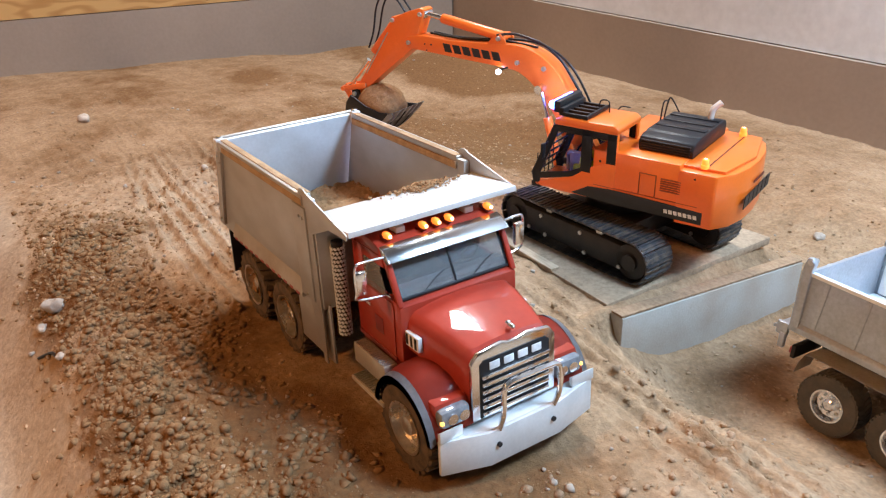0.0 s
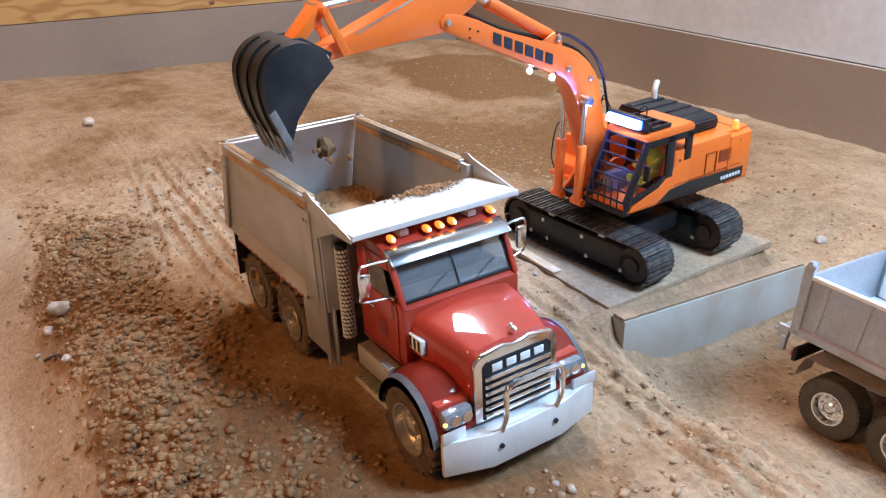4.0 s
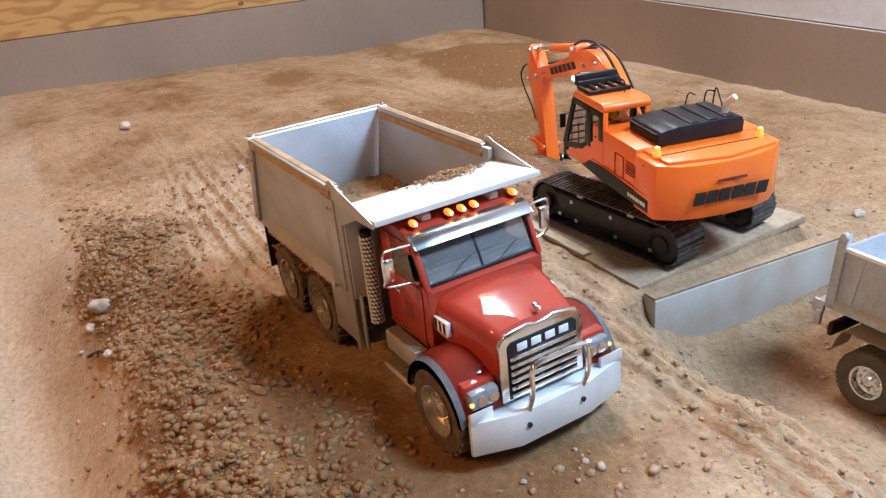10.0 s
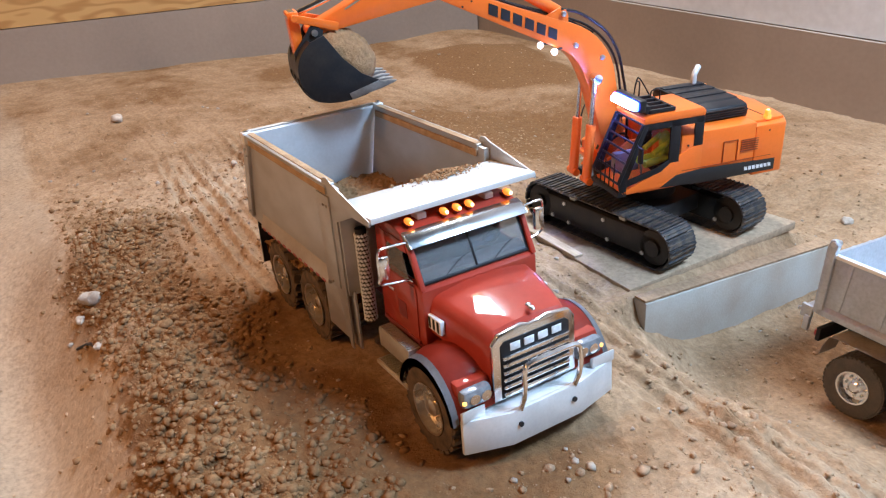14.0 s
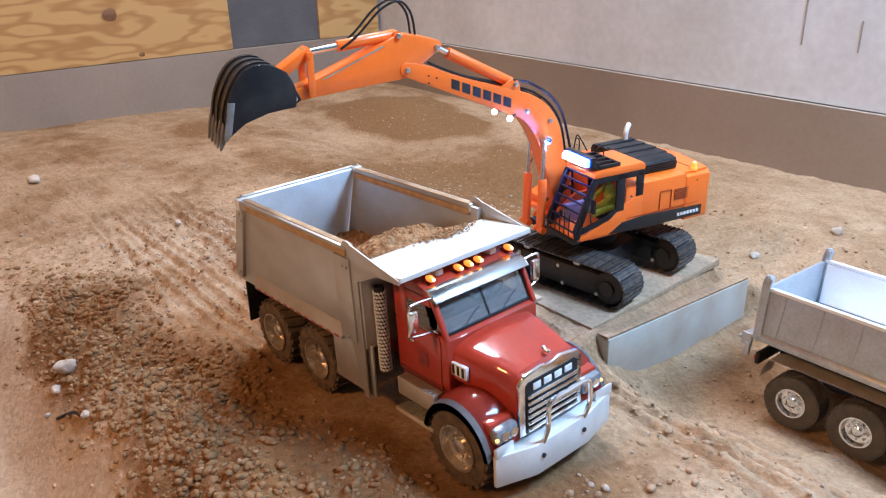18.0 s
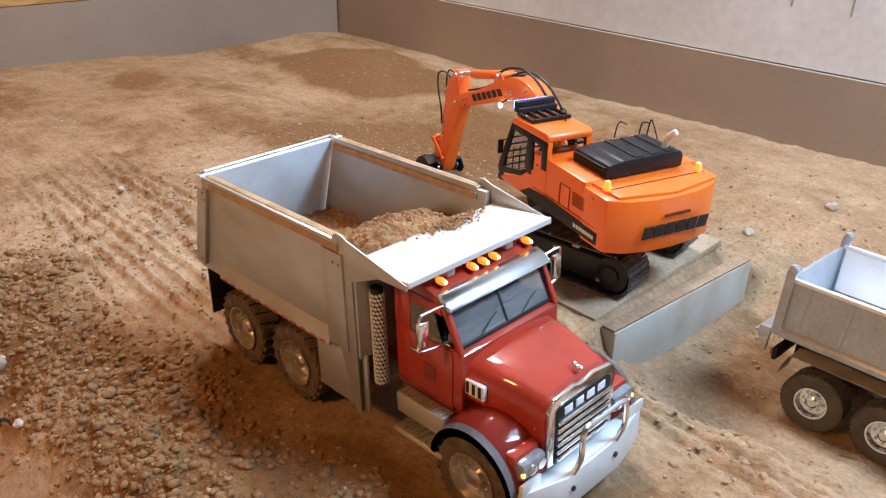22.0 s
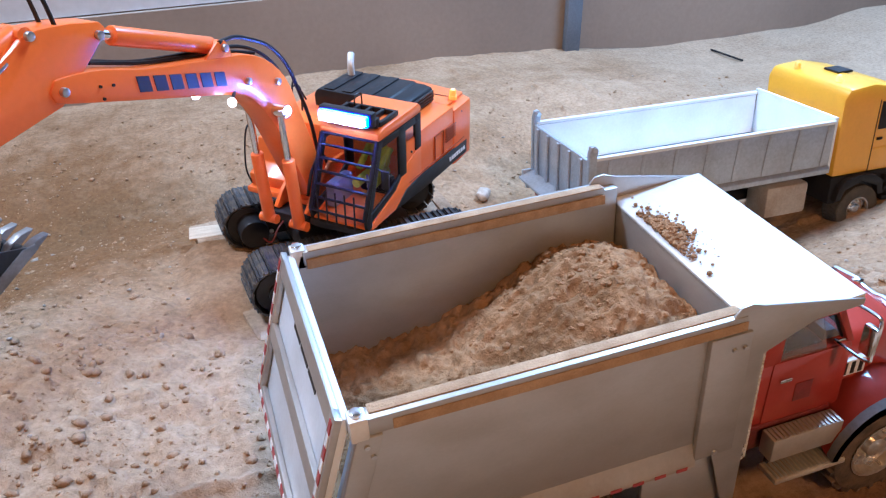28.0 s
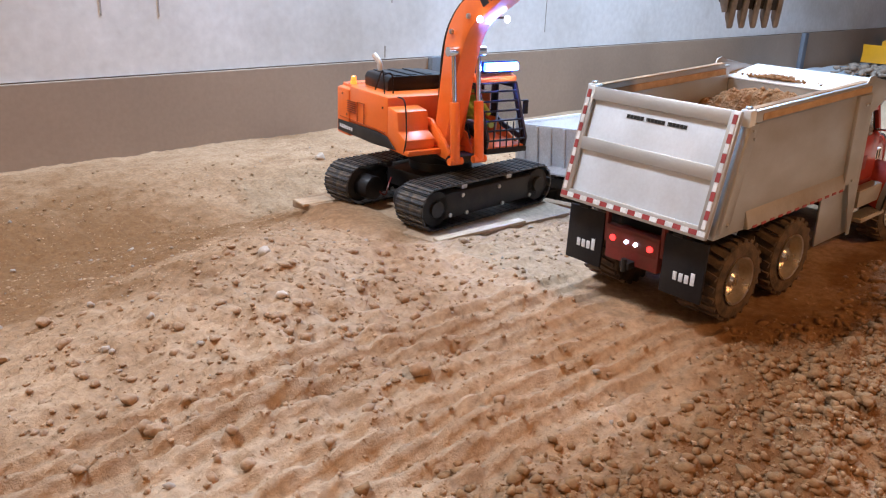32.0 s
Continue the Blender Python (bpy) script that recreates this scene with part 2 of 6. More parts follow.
# Paler copy of the silver, with reflected cool light put into it.
SILVER_LIT = mat("lit_silver_inside", (0.82, 0.86, 0.88), (0.74, 0.77, 0.79), 0.45, 0.15, 20, 260, 0.04, grain=0.06)
WHITE_BAR = mat("white_lettering", (0.82, 0.82, 0.82), None, 0.5, 0, 40, 300, 0)
BLACK_BAR = mat("black_lettering", (0.015, 0.014, 0.014), None, 0.5, 0, 40, 300, 0)
RED_BAR = mat("red_tape", (0.35, 0.05, 0.05), None, 0.5, 0, 40, 300, 0)
CLOTH = mat("doll_clothes", (0.55, 0.62, 0.05), (0.45, 0.5, 0.05), 0.9, 0, 60, 300, 0.2)
BLUE_CLOTH = mat("blue_cloth", (0.03, 0.05, 0.16), (0.02, 0.03, 0.1), 0.9, 0, 60, 300, 0.2)
GLASS = pane("smoky_glass", (0.75, 0.8, 0.85))
WINDSHIELD = pane("windshield_glass", (0.66, 0.67, 0.67), 0.06, 0.84)
LAMP_GLASS = mat("lamp_lens", (0.30, 0.32, 0.34), (0.2, 0.21, 0.23), 0.12, 0.3, 120, 300, 0.1)
AMBER = glow("amber_lit", (1.0, 0.20, 0.015), 1.5, (0.9, 0.4, 0.08))
AMBER_HOT = glow("amber_core", (1.0, 0.5, 0.16), 6.0)
AMBER_SOFT = glow("amber_marker", (1.0, 0.5, 0.1), 2.0, (0.9, 0.45, 0.1))
LED = glow("led_blue_white", (0.22, 0.34, 1.0), 260.0)
LED_HALO = glow("blue_halo_glow", (0.02, 0.05, 1.0), 40.0)
WORK = glow("work_lamp_white", (1.0, 0.82, 1.0), 22.0)
TAIL = glow("tail_lamp_red", (1.0, 0.03, 0.02), 3.5, (0.6, 0.02, 0.02))
TAIL_WHITE = glow("reverse_lamp", (0.8, 0.88, 1.0), 7.0)

# ---- the place ----


def soil_material(name, light, dark, clods=0.5):
    """Dry soil: broad patches, moist stains, painted shade and crumbs, in world size."""
    m = bpy.data.materials.new(name)
    m.use_nodes = True
    nt = m.node_tree
    N, L = nt.nodes, nt.links
    p = N["Principled BSDF"]
    p.inputs["Roughness"].default_value = 0.95
    p.inputs["Specular IOR Level"].default_value = 0.15
    tc = N.new("ShaderNodeTexCoord")
    big, mid, small, tiny = (N.new("ShaderNodeTexNoise") for _ in range(4))
    for n, s, d in ((big, 3.2, 5), (mid, 22, 6), (small, 130, 6), (tiny, 620, 3)):
        n.inputs["Scale"].default_value, n.inputs["Detail"].default_value, n.inputs["Roughness"].default_value = s, d, 0.62
        L.new(tc.outputs["Object"], n.inputs["Vector"])
    add = N.new("ShaderNodeMath")
    add.operation = "ADD"
    L.new(big.outputs["Fac"], add.inputs[0])
    L.new(mid.outputs["Fac"], add.inputs[1])
    mr = N.new("ShaderNodeMapRange")
    mr.inputs["From Min"].default_value, mr.inputs["From Max"].default_value = 0.78, 1.22
    L.new(add.outputs[0], mr.inputs["Value"])
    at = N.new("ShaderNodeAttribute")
    at.attribute_name = "damp_shade"
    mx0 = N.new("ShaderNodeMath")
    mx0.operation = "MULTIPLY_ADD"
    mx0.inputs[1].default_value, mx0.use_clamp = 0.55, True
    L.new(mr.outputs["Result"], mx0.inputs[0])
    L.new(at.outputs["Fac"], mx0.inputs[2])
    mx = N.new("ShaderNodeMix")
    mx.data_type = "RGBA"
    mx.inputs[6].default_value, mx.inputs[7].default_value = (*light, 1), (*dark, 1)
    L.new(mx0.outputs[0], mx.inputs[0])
    pale = N.new("ShaderNodeAttribute")
    pale.attribute_name = "pale"
    mx2 = N.new("ShaderNodeMix")
    mx2.data_type = "RGBA"
    mx2.inputs[7].default_value = (0.35, 0.265, 0.18, 1)
    L.new(pale.outputs["Fac"], mx2.inputs[0])
    L.new(mx.outputs[2], mx2.inputs[6])
    gr = N.new("ShaderNodeMapRange")
    gr.inputs["From Min"].default_value, gr.inputs["From Max"].default_value = 0.25, 0.75
    gr.inputs["To Min"].default_value, gr.inputs["To Max"].default_value = 0.7, 1.3
    L.new(small.outputs["Fac"], gr.inputs["Value"])
    hs = N.new("ShaderNodeHueSaturation")
    L.new(mx2.outputs[2], hs.inputs["Color"])
    L.new(gr.outputs["Result"], hs.inputs["Value"])
    L.new(hs.outputs["Color"], p.inputs["Base Color"])
    s2 = N.new("ShaderNodeMath")
    s2.operation = "MULTIPLY_ADD"
    s2.inputs[1].default_value = 0.35
    L.new(tiny.outputs["Fac"], s2.inputs[0])
    L.new(small.outputs["Fac"], s2.inputs[2])
    bp = N.new("ShaderNodeBump")
    bp.inputs["Strength"].default_value, bp.inputs["Distance"].default_value = clods, 0.004
    soft = N.new("ShaderNodeMapRange")
    soft.inputs["To Min"].default_value, soft.inputs["To Max"].default_value = clods, clods * 0.3
    L.new(pale.outputs["Fac"], soft.inputs["Value"])
    L.new(soft.outputs["Result"], bp.inputs["Strength"])
    L.new(s2.outputs[0], bp.inputs["Height"])
    L.new(bp.outputs["Normal"], p.inputs["Normal"])
    return m


SOIL = soil_material("dry_sandy_soil", (0.43, 0.287, 0.17), (0.185, 0.095, 0.038), 0.9)
HEAP = soil_material("fresh_dug_soil", (0.37, 0.215, 0.105), (0.21, 0.115, 0.05), 1.0)
CLOD = soil_material("soil_clod", (0.26, 0.15, 0.07), (0.15, 0.076, 0.03), 0.5)
DRY_CLOD = soil_material("dry_clod", (0.37, 0.245, 0.15), (0.25, 0.155, 0.085), 0.6)
STONE = mat("pale_stone", (0.46, 0.38, 0.30), (0.33, 0.26, 0.2), 0.85, 0, 60, 400, 0.3, rand=0.25)
CONCRETE = mat("painted_concrete_wall", (0.76, 0.79, 0.81), (0.57, 0.58, 0.57), 0.85, 0, 2.2, 45, 0.25, mix=(0.42, 0.68), grain=0.14)
SKIRT = mat("mud_stained_board", (0.37, 0.295, 0.225), (0.27, 0.215, 0.165), 0.9, 0, 1.6, 90, 0.2, grain=0.1)
BLOCK = mat("grey_concrete_block", (0.44, 0.41, 0.36), (0.34, 0.26, 0.185), 0.9, 0, 9, 300, 0.25, grain=0.12)
BOARD = soil_material("dusty_board", (0.40, 0.29, 0.19), (0.28, 0.195, 0.125), 0.45)
POST_BLUE = mat("blue_grey_post", (0.15, 0.17, 0.20), (0.11, 0.125, 0.15), 0.6, 0, 12, 200, 0.1)
DARK_CLOTH = mat("grey_sheet", (0.13, 0.125, 0.125), (0.10, 0.095, 0.095), 0.9, 0, 8, 200, 0.15)
SHEET = mat("pale_blue_sheet", (0.66, 0.71, 0.76), (0.54, 0.58, 0.62), 0.6, 0, 10, 120, 0.3)
DRIP = mat("drip_stain", (0.30, 0.29, 0.27), (0.42, 0.42, 0.41), 0.9, 0, 30, 200, 0.1)
# Both are out of view and kept dark to cut bounced light.
UNSEEN_WALL = mat("unseen_dark_wall", (0.16, 0.14, 0.12), (0.12, 0.10, 0.085), 0.9, 0, 3, 60, 0.1)
UNSEEN_CEILING = mat("unseen_dark_ceiling", (0.13, 0.115, 0.10), (0.10, 0.085, 0.07), 0.9, 0, 3, 60, 0.1)


def plywood(name):
    m = bpy.data.materials.new(name)
    m.use_nodes = True
    nt = m.node_tree
    N, L = nt.nodes, nt.links
    p = N["Principled BSDF"]
    tc = N.new("ShaderNodeTexCoord")
    mp = N.new("ShaderNodeMapping")
    mp.inputs["Scale"].default_value = (1, 1.6, 6.5)
    L.new(tc.outputs["Object"], mp.inputs["Vector"])
    warp = N.new("ShaderNodeTexNoise")
    warp.inputs["Scale"].default_value, warp.inputs["Detail"].default_value = 2.0, 2
    L.new(mp.outputs["Vector"], warp.inputs["Vector"])
    w = N.new("ShaderNodeMath")
    w.operation = "MULTIPLY"
    w.inputs[1].default_value = 34
    L.new(warp.outputs["Fac"], w.inputs[0])
    si = N.new("ShaderNodeMath")
    si.operation = "SINE"
    L.new(w.outputs[0], si.inputs[0])
    mr = N.new("ShaderNodeMapRange")
    mr.inputs["From Min"].default_value = -0.2
    L.new(si.outputs[0], mr.inputs["Value"])
    mx = N.new("ShaderNodeMix")
    mx.data_type = "RGBA"
    mx.inputs[6].default_value, mx.inputs[7].default_value = (0.60, 0.36, 0.125, 1), (0.44, 0.23, 0.065, 1)
    L.new(mr.outputs["Result"], mx.inputs[0])
    L.new(mx.outputs[2], p.inputs["Base Color"])
    p.inputs["Roughness"].default_value = 0.6
    return m


PLY = plywood("yellow_plywood")

def vnoise(x, y, seed):
    """Smooth value noise on a unit lattice."""
    rng = np.random.default_rng(seed)
    table = rng.random((256, 256))
    xi, yi = np.floor(x).astype(int), np.floor(y).astype(int)
    fx, fy = x - xi, y - yi
    fx, fy = fx * fx * (3 - 2 * fx), fy * fy * (3 - 2 * fy)
    a, b = table[xi % 256, yi % 256], table[(xi + 1) % 256, yi % 256]
    c, d = table[xi % 256, (yi + 1) % 256], table[(xi + 1) % 256, (yi + 1) % 256]
    return (a * (1 - fx) + b * fx) * (1 - fy) + (c * (1 - fx) + d * fx) * fy - 0.5


def bump_at(x, y, cx, cy, rx, ry, turn=0.0):
    c, s = math.cos(turn), math.sin(turn)
    u, v = ((x - cx) * c + (y - cy) * s) / rx, (-(x - cx) * s + (y - cy) * c) / ry
    return np.exp(-(u * u + v * v))


def ground_base(x, y):
    z = -0.1306 + 0.0022 * x + -0.0099 * y
    z = z + 0.1434 * bump_at(x, y, 0.684, -0.130, 2.036, 1.113)
    z = z + -0.1206 * bump_at(x, y, 0.688, 0.600, 0.250, 0.313)
    z = z + -0.1328 * bump_at(x, y, 0.376, 0.493, 0.120, 0.207)
    z = z + 0.0679 * bump_at(x, y, -0.293, 0.336, 0.214, 0.206)
    z = z + -0.1451 * bump_at(x, y, -0.054, -0.434, 0.558, 0.118)
    z = z + -0.0556 * bump_at(x, y, -0.113, 0.841, 1.234, 0.128)
    z = z + -0.0562 * bump_at(x, y, 1.442, 1.232, 0.557, 3.874)
    z = z + 0.0440 * bump_at(x, y, 2.310, -1.512, 1.764, 0.256)
    z = z + -0.0407 * bump_at(x, y, -0.984, -0.293, 0.287, 0.473)
    z = z + -0.0400 * bump_at(x, y, 0.318, 0.357, 0.321, 0.110)
    z = z + 0.0345 * bump_at(x, y, 0.256, 0.490, 0.235, 0.432)
    z = z + 0.0177 * bump_at(x, y, 0.117, -0.286, 0.120, 0.115)
    z = z + 0.0277 * bump_at(x, y, 0.716, 0.087, 0.304, 0.110)
    z = z + 0.0192 * bump_at(x, y, -1.669, 1.293, 1.509, 0.136)
    z = z + 0.0089 * bump_at(x, y, 0.465, -0.548, 0.120, 0.658)
    return z


def edge_at(x, y):
    """Where the packed path ends and the loose soil begins."""
    return -0.305 - 0.16 * np.clip(x + 0.02, 0, 0.6) + 0.05 * np.clip(-0.25 - x, 0, 1) + 0.012 * np.sin(9 * x + 1.0) + 0.05 * vnoise(x * 12, y * 12, 5)


def rubble_at(x, y):
    """How broken up the soil is: a strip of clods beside the truck, loose heaps round the digging place."""
    edge = edge_at(x, y)
    strip = 1 / (1 + np.exp(-(y - edge) / 0.012)) * 1 / (1 + np.exp((y + 0.175 + 0.12 * vnoise(x * 7, y * 9, 6) + 0.04 * vnoise(x * 21, y * 25, 7)) / 0.022))
    strip = strip * 1 / (1 + np.exp(-(x + 0.60 + 0.25 * vnoise(x * 8, y * 10, 8)) / 0.07)) * 1 / (1 + np.exp((x - 1.1) / 0.1))
    return np.clip(strip, 0, 1)


def loose_at(x, y):
    """Loose dry soil thrown up round the digging place and ahead of the truck."""
    heap = 0.5 * bump_at(x, y, -0.28, 0.2, 0.2, 0.16) + 0.3 * bump_at(x, y, -0.5, 0.05, 0.25, 0.2) + 0.5 * bump_at(x, y, 0.62, -0.02, 0.12, 0.12) + 0.35 * bump_at(x, y, 0.5, 0.2, 0.2, 0.06)
    return np.clip(heap, 0, 1)


def track_mark(x, y, c, bend, half=0.023):
    """One tyre track: a pressed band with raised lips, a middle ridge and tread bars."""
    d = np.abs(y - c - bend + 0.006 * vnoise(x * 9, y * 0 + c * 50, 17))
    band = 1 / (1 + np.exp((d - half) / 0.0018))
    z = -0.0075 * band + 0.0065 * np.exp(-((d - half - 0.006) / 0.0045) ** 2) + 0.005 * np.exp(-(d / 0.0035) ** 2)
    return z + 0.0008 * band * np.sin(x * 210 + 40 * d)


def ruts_at(x, y):
    """Tyre tracks that run back from the truck in a slow curve, and older ones ahead of it."""
    bend = 0.10 * np.clip(-x - 0.05, 0, None) ** 1.7
    back = sum(track_mark(x, y, c, bend * f, 0.0075) for c, f in ((-0.112, 1.15), (-0.088, 1.1), (-0.062, 1.0), (-0.036, 1.0), (0.040, 1.0), (0.066, 1.0), (0.092, 0.95)))
    back = 1.0 * back + 0.6 * sum(track_mark(x, y, c, 2.2 * bend, 0.006) for c in (-0.15, -0.012, 0.018))
    ahead = sum(track_mark(x, y, c, 0.03 * np.sin(3.1 * x) - 0.10 * np.clip(x - 0.3, 0, 1), 0.011) for c in (0.128, 0.168, 0.208, 0.252))
    return back * np.clip((-x + 0.03) / 0.05, 0, 1) * np.clip((1.15 + x) / 0.5, 0, 1) + 1.1 * ahead * np.clip((x - 0.12) / 0.1, 0, 1) * np.clip((1.3 - x) / 0.3, 0, 1)


def pile_at(x, y):
    """The dark heap of soil in the far corner."""
    u, v = (x + 1.25) / 0.33, (y - 1.11) / 0.19
    d = np.sqrt(u * u + v * v) + 0.35 * vnoise(x * 9, y * 9, 18)
    return 1 / (1 + np.exp((d - 1) / 0.05)), np.clip(1.1 - d, 0, 1)


def ground_height(x, y):
    x, y = np.asarray(x, float), np.asarray(y, float)
    z = ground_base(x, y)
    r = np.clip(rubble_at(x, y) + loose_at(x, y), 0, 1)
    near = np.clip(2.2 - np.hypot(x - 0.1, y - 0.1), 0.25, 1) * (1 - 0.8 / (1 + np.exp((y + 0.02 - edge_at(x, y)) / 0.008)))
    z = z + 0.016 * vnoise(x * 5, y * 5, 1) + 0.008 * vnoise(x * 14, y * 14, 2) * near
    z = z + (0.0055 + 0.010 * r) * vnoise(x * 45, y * 45, 3) * np.clip(near + 0.15, 0, 1) + (0.0046 + 0.006 * r) * vnoise(x * 110, y * 110, 4) * near
    z = z + 0.85 * ruts_at(x, y)
    z = z + 0.004 * vnoise(x * 24 + y * 9, y * 30, 15) * near + 0.004 * np.abs(vnoise(x * 70, y * 70, 16)) * near
    z = z + 0.05 * pile_at(x, y)[1] - 0.015 * bump_at(x, y, -0.40, 0.58, 0.14, 0.13)
    flat = np.clip(bump_at(x, y, 0.21, 0.0, 0.27, 0.13) * 1.6, 0, 1)
    z = z * (1 - flat) + flat * (0.049 * x + 0.0015 * vnoise(x * 90, y * 90, 9) - 0.002)
    shelf = 1 / (1 + np.exp((x - 0.268) / 0.004)) / (1 + np.exp((-0.02 - x) / 0.03)) / (1 + np.exp((0.225 - y) / 0.02)) / (1 + np.exp((y - 0.66) / 0.03))
    pad = -0.0225 - 0.05 * np.clip(0.335 - y, 0, 1) + 0.004 * vnoise(x * 60, y * 60, 9) + 0.008 * vnoise(x * 11, y * 11, 10)
    strip = 1 / (1 + np.exp((0.248 - x) / 0.002))
    pad = pad * (1 - strip) + strip * (-0.0175 - 0.0737 * np.clip(y - 0.311, 0, 1) + 0.005 * vnoise(x * 70, y * 70, 24))
    z = z * (1 - shelf) + shelf * np.maximum(z, pad)
    pit = 1 / (1 + np.exp((0.281 - x) / 0.003)) / (1 + np.exp((x - 0.555) / 0.03)) / (1 + np.exp((0.375 - y) / 0.022)) / (1 + np.exp((y - 0.75) / 0.03))
    z = z * (1 - pit) + pit * (-0.123 - 0.0875 * (y - 0.454) + 0.006 * vnoise(x * 18, y * 18, 29) + 0.0035 * vnoise(x * 60, y * 60, 30))
    apron = 1 / (1 + np.exp((np.abs(x + 0.055) - 0.045) / 0.006)) / (1 + np.exp((np.abs(y - 0.475) - 0.095) / 0.008))
    z = z * (1 - apron) + apron * np.maximum(z, -0.0125 + 0.006 * vnoise(x * 40, y * 40, 25))
    under = 1 / (1 + np.exp((np.abs(x - 0.118) - 0.132) / 0.006)) / (1 + np.exp((np.abs(y - 0.48) - 0.13) / 0.006))
    z = z * (1 - under) + under * np.minimum(z, -0.0185 + 0.002 * vnoise(x * 90, y * 90, 9) + 0.007 * vnoise(x * 24, y * 24, 20))
    return z


def lines(lo, hi, dense_lo, dense_hi, step, coarse):
    mid = np.arange(dense_lo, dense_hi, step)
    left, right, s = [], [], step
    v = dense_lo
    while v > lo:
        s = min(s * 1.16, coarse)
        v -= s
        left.append(v)
    v, s = mid[-1], step
    while v < hi:
        s = min(s * 1.16, coarse)
        v += s
        right.append(v)
    return np.r_[left[::-1], mid, right]


def grid_mesh(name, xs, ys, zs, extra=()):
    ny, nx = zs.shape
    X, Y = np.meshgrid(xs, ys)
    co = np.stack([X, Y, zs], -1).reshape(-1, 3)
    i = np.arange(nx * ny).reshape(ny, nx)
    quads = np.stack([i[:-1, :-1], i[:-1, 1:], i[1:, 1:], i[1:, :-1]], -1).reshape(-1, 4)
    me = bpy.data.meshes.new(name)
    me.vertices.add(len(co))
    me.vertices.foreach_set("co", co.ravel())
    me.loops.add(quads.size)
    me.loops.foreach_set("vertex_index", quads.ravel())
    me.polygons.add(len(quads))
    me.polygons.foreach_set("loop_start", np.arange(0, quads.size, 4))
    me.update()
    me.polygons.foreach_set("use_smooth", [True] * len(quads))
    for key, val in extra:
        a = me.attributes.new(key, "FLOAT", "POINT")
        a.data.foreach_set("value", np.ascontiguousarray(val.ravel(), dtype=np.float32))
    me.validate()
    return me


gx, gy = lines(-2.25, 6.2, -0.85, 0.95, 0.0042, 0.03), lines(-2.6, 1.85, -0.52, 0.9, 0.0042, 0.03)
GX, GY = np.meshgrid(gx, gy)
GZ = ground_height(GX, GY)
# Last bump paints the shade that falls in the pit by the tipper.
damp_shade = 1.6 * rubble_at(GX, GY) * np.clip(0.75 + 0.8 * vnoise(GX * 20, GY * 20, 11) + 1.1 * vnoise(GX * 7, GY * 9, 28), 0, 1.3) + pile_at(GX, GY)[0] + 0.55 * bump_at(GX, GY, 0.42, 0.50, 0.16, 0.22)
# Bump at 0.36 paints the truck's shade along its right side.
damp_shade = damp_shade + 0.45 * np.clip(1.6 * vnoise(GX * 3.5 + GY, GY * 6, 23) + 1.2 * vnoise(GX * 11, GY * 15, 27), 0, 1) + 1.1 * bump_at(GX, GY, -0.46, 0.66, 0.42, 0.27) + 0.55 * bump_at(GX, GY, 0.36, -0.14, 0.38, 0.10) + 0.9 * bump_at(GX, GY, 0.50, -0.01, 0.07, 0.09)
# Soil behind x -0.95 is darkened in place of weaker light.
damp_shade = np.clip(damp_shade + 0.35 / (1 + np.exp((GX + 0.95) / 0.15)) + 0.75 * bump_at(GX, GY, -0.42, 0.98, 0.42, 0.3) - 0.1, 0, 1)
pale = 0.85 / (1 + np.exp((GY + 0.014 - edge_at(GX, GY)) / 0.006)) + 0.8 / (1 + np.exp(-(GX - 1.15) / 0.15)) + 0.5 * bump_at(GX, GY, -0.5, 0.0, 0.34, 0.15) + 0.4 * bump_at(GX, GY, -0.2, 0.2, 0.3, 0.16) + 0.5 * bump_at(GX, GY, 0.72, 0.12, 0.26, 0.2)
pale = np.clip(pale, 0, 0.9) * (0.8 + 0.5 * vnoise(GX * 6, GY * 6, 12)) * (1 - pile_at(GX, GY)[0]) * (1 - 0.8 * damp_shade)
ground = new("ground", grid_mesh("ground", gx, gy, GZ, (("damp_shade", damp_shade), ("pale", pale))))
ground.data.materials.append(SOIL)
tagged(ground, "dry brown sandy soil with tyre tracks, ruts and loose crumbs", "ground", kind="structure")


def gz(x, y):
    return float(ground_height(np.array([x]), np.array([y]))[0])


def scatter(name, count, place, size, material, label, seed, sink=0.3, flat=0.75):
    """Many small lumps in one mesh."""
    rng = np.random.default_rng(seed)
    bm = bmesh.new()
    bmesh.ops.create_icosphere(bm, subdivisions=1, radius=1)
    bv = np.array([v.co[:] for v in bm.verts])
    bf = np.array([[v.index for v in f.verts] for f in bm.faces])
    bm.free()
    pts = place(rng, count)
    zz = ground_height(pts[:, 0], pts[:, 1])
    verts, faces = [], []
    for k, (x, y) in enumerate(pts):
        r = size(rng)
        v = bv * (1 + 0.95 * (rng.random(len(bv))[:, None] - 0.5)) * (r * np.array([1, 0.6 + 0.6 * rng.random(), flat * (0.6 + 0.6 * rng.random())]))
        a = rng.random() * 6.283
        c, s = math.cos(a), math.sin(a)
        v = np.stack([v[:, 0] * c - v[:, 1] * s, v[:, 0] * s + v[:, 1] * c, v[:, 2]], -1)
        verts.append(v + np.array([x, y, zz[k] + r * flat * sink]))
        faces.append(bf + len(bv) * k)
    verts, faces = np.concatenate(verts), np.concatenate(faces)
    me = bpy.data.meshes.new(name)
    me.vertices.add(len(verts))
    me.vertices.foreach_set("co", verts.ravel())
    me.loops.add(faces.size)
    me.loops.foreach_set("vertex_index", faces.ravel())
    me.polygons.add(len(faces))
    me.polygons.foreach_set("loop_start", np.arange(0, faces.size, 3))
    me.update()
    me.validate()
    me.materials.append(material)
    return tagged(new(name, me), label, "soil", kind="stuff")


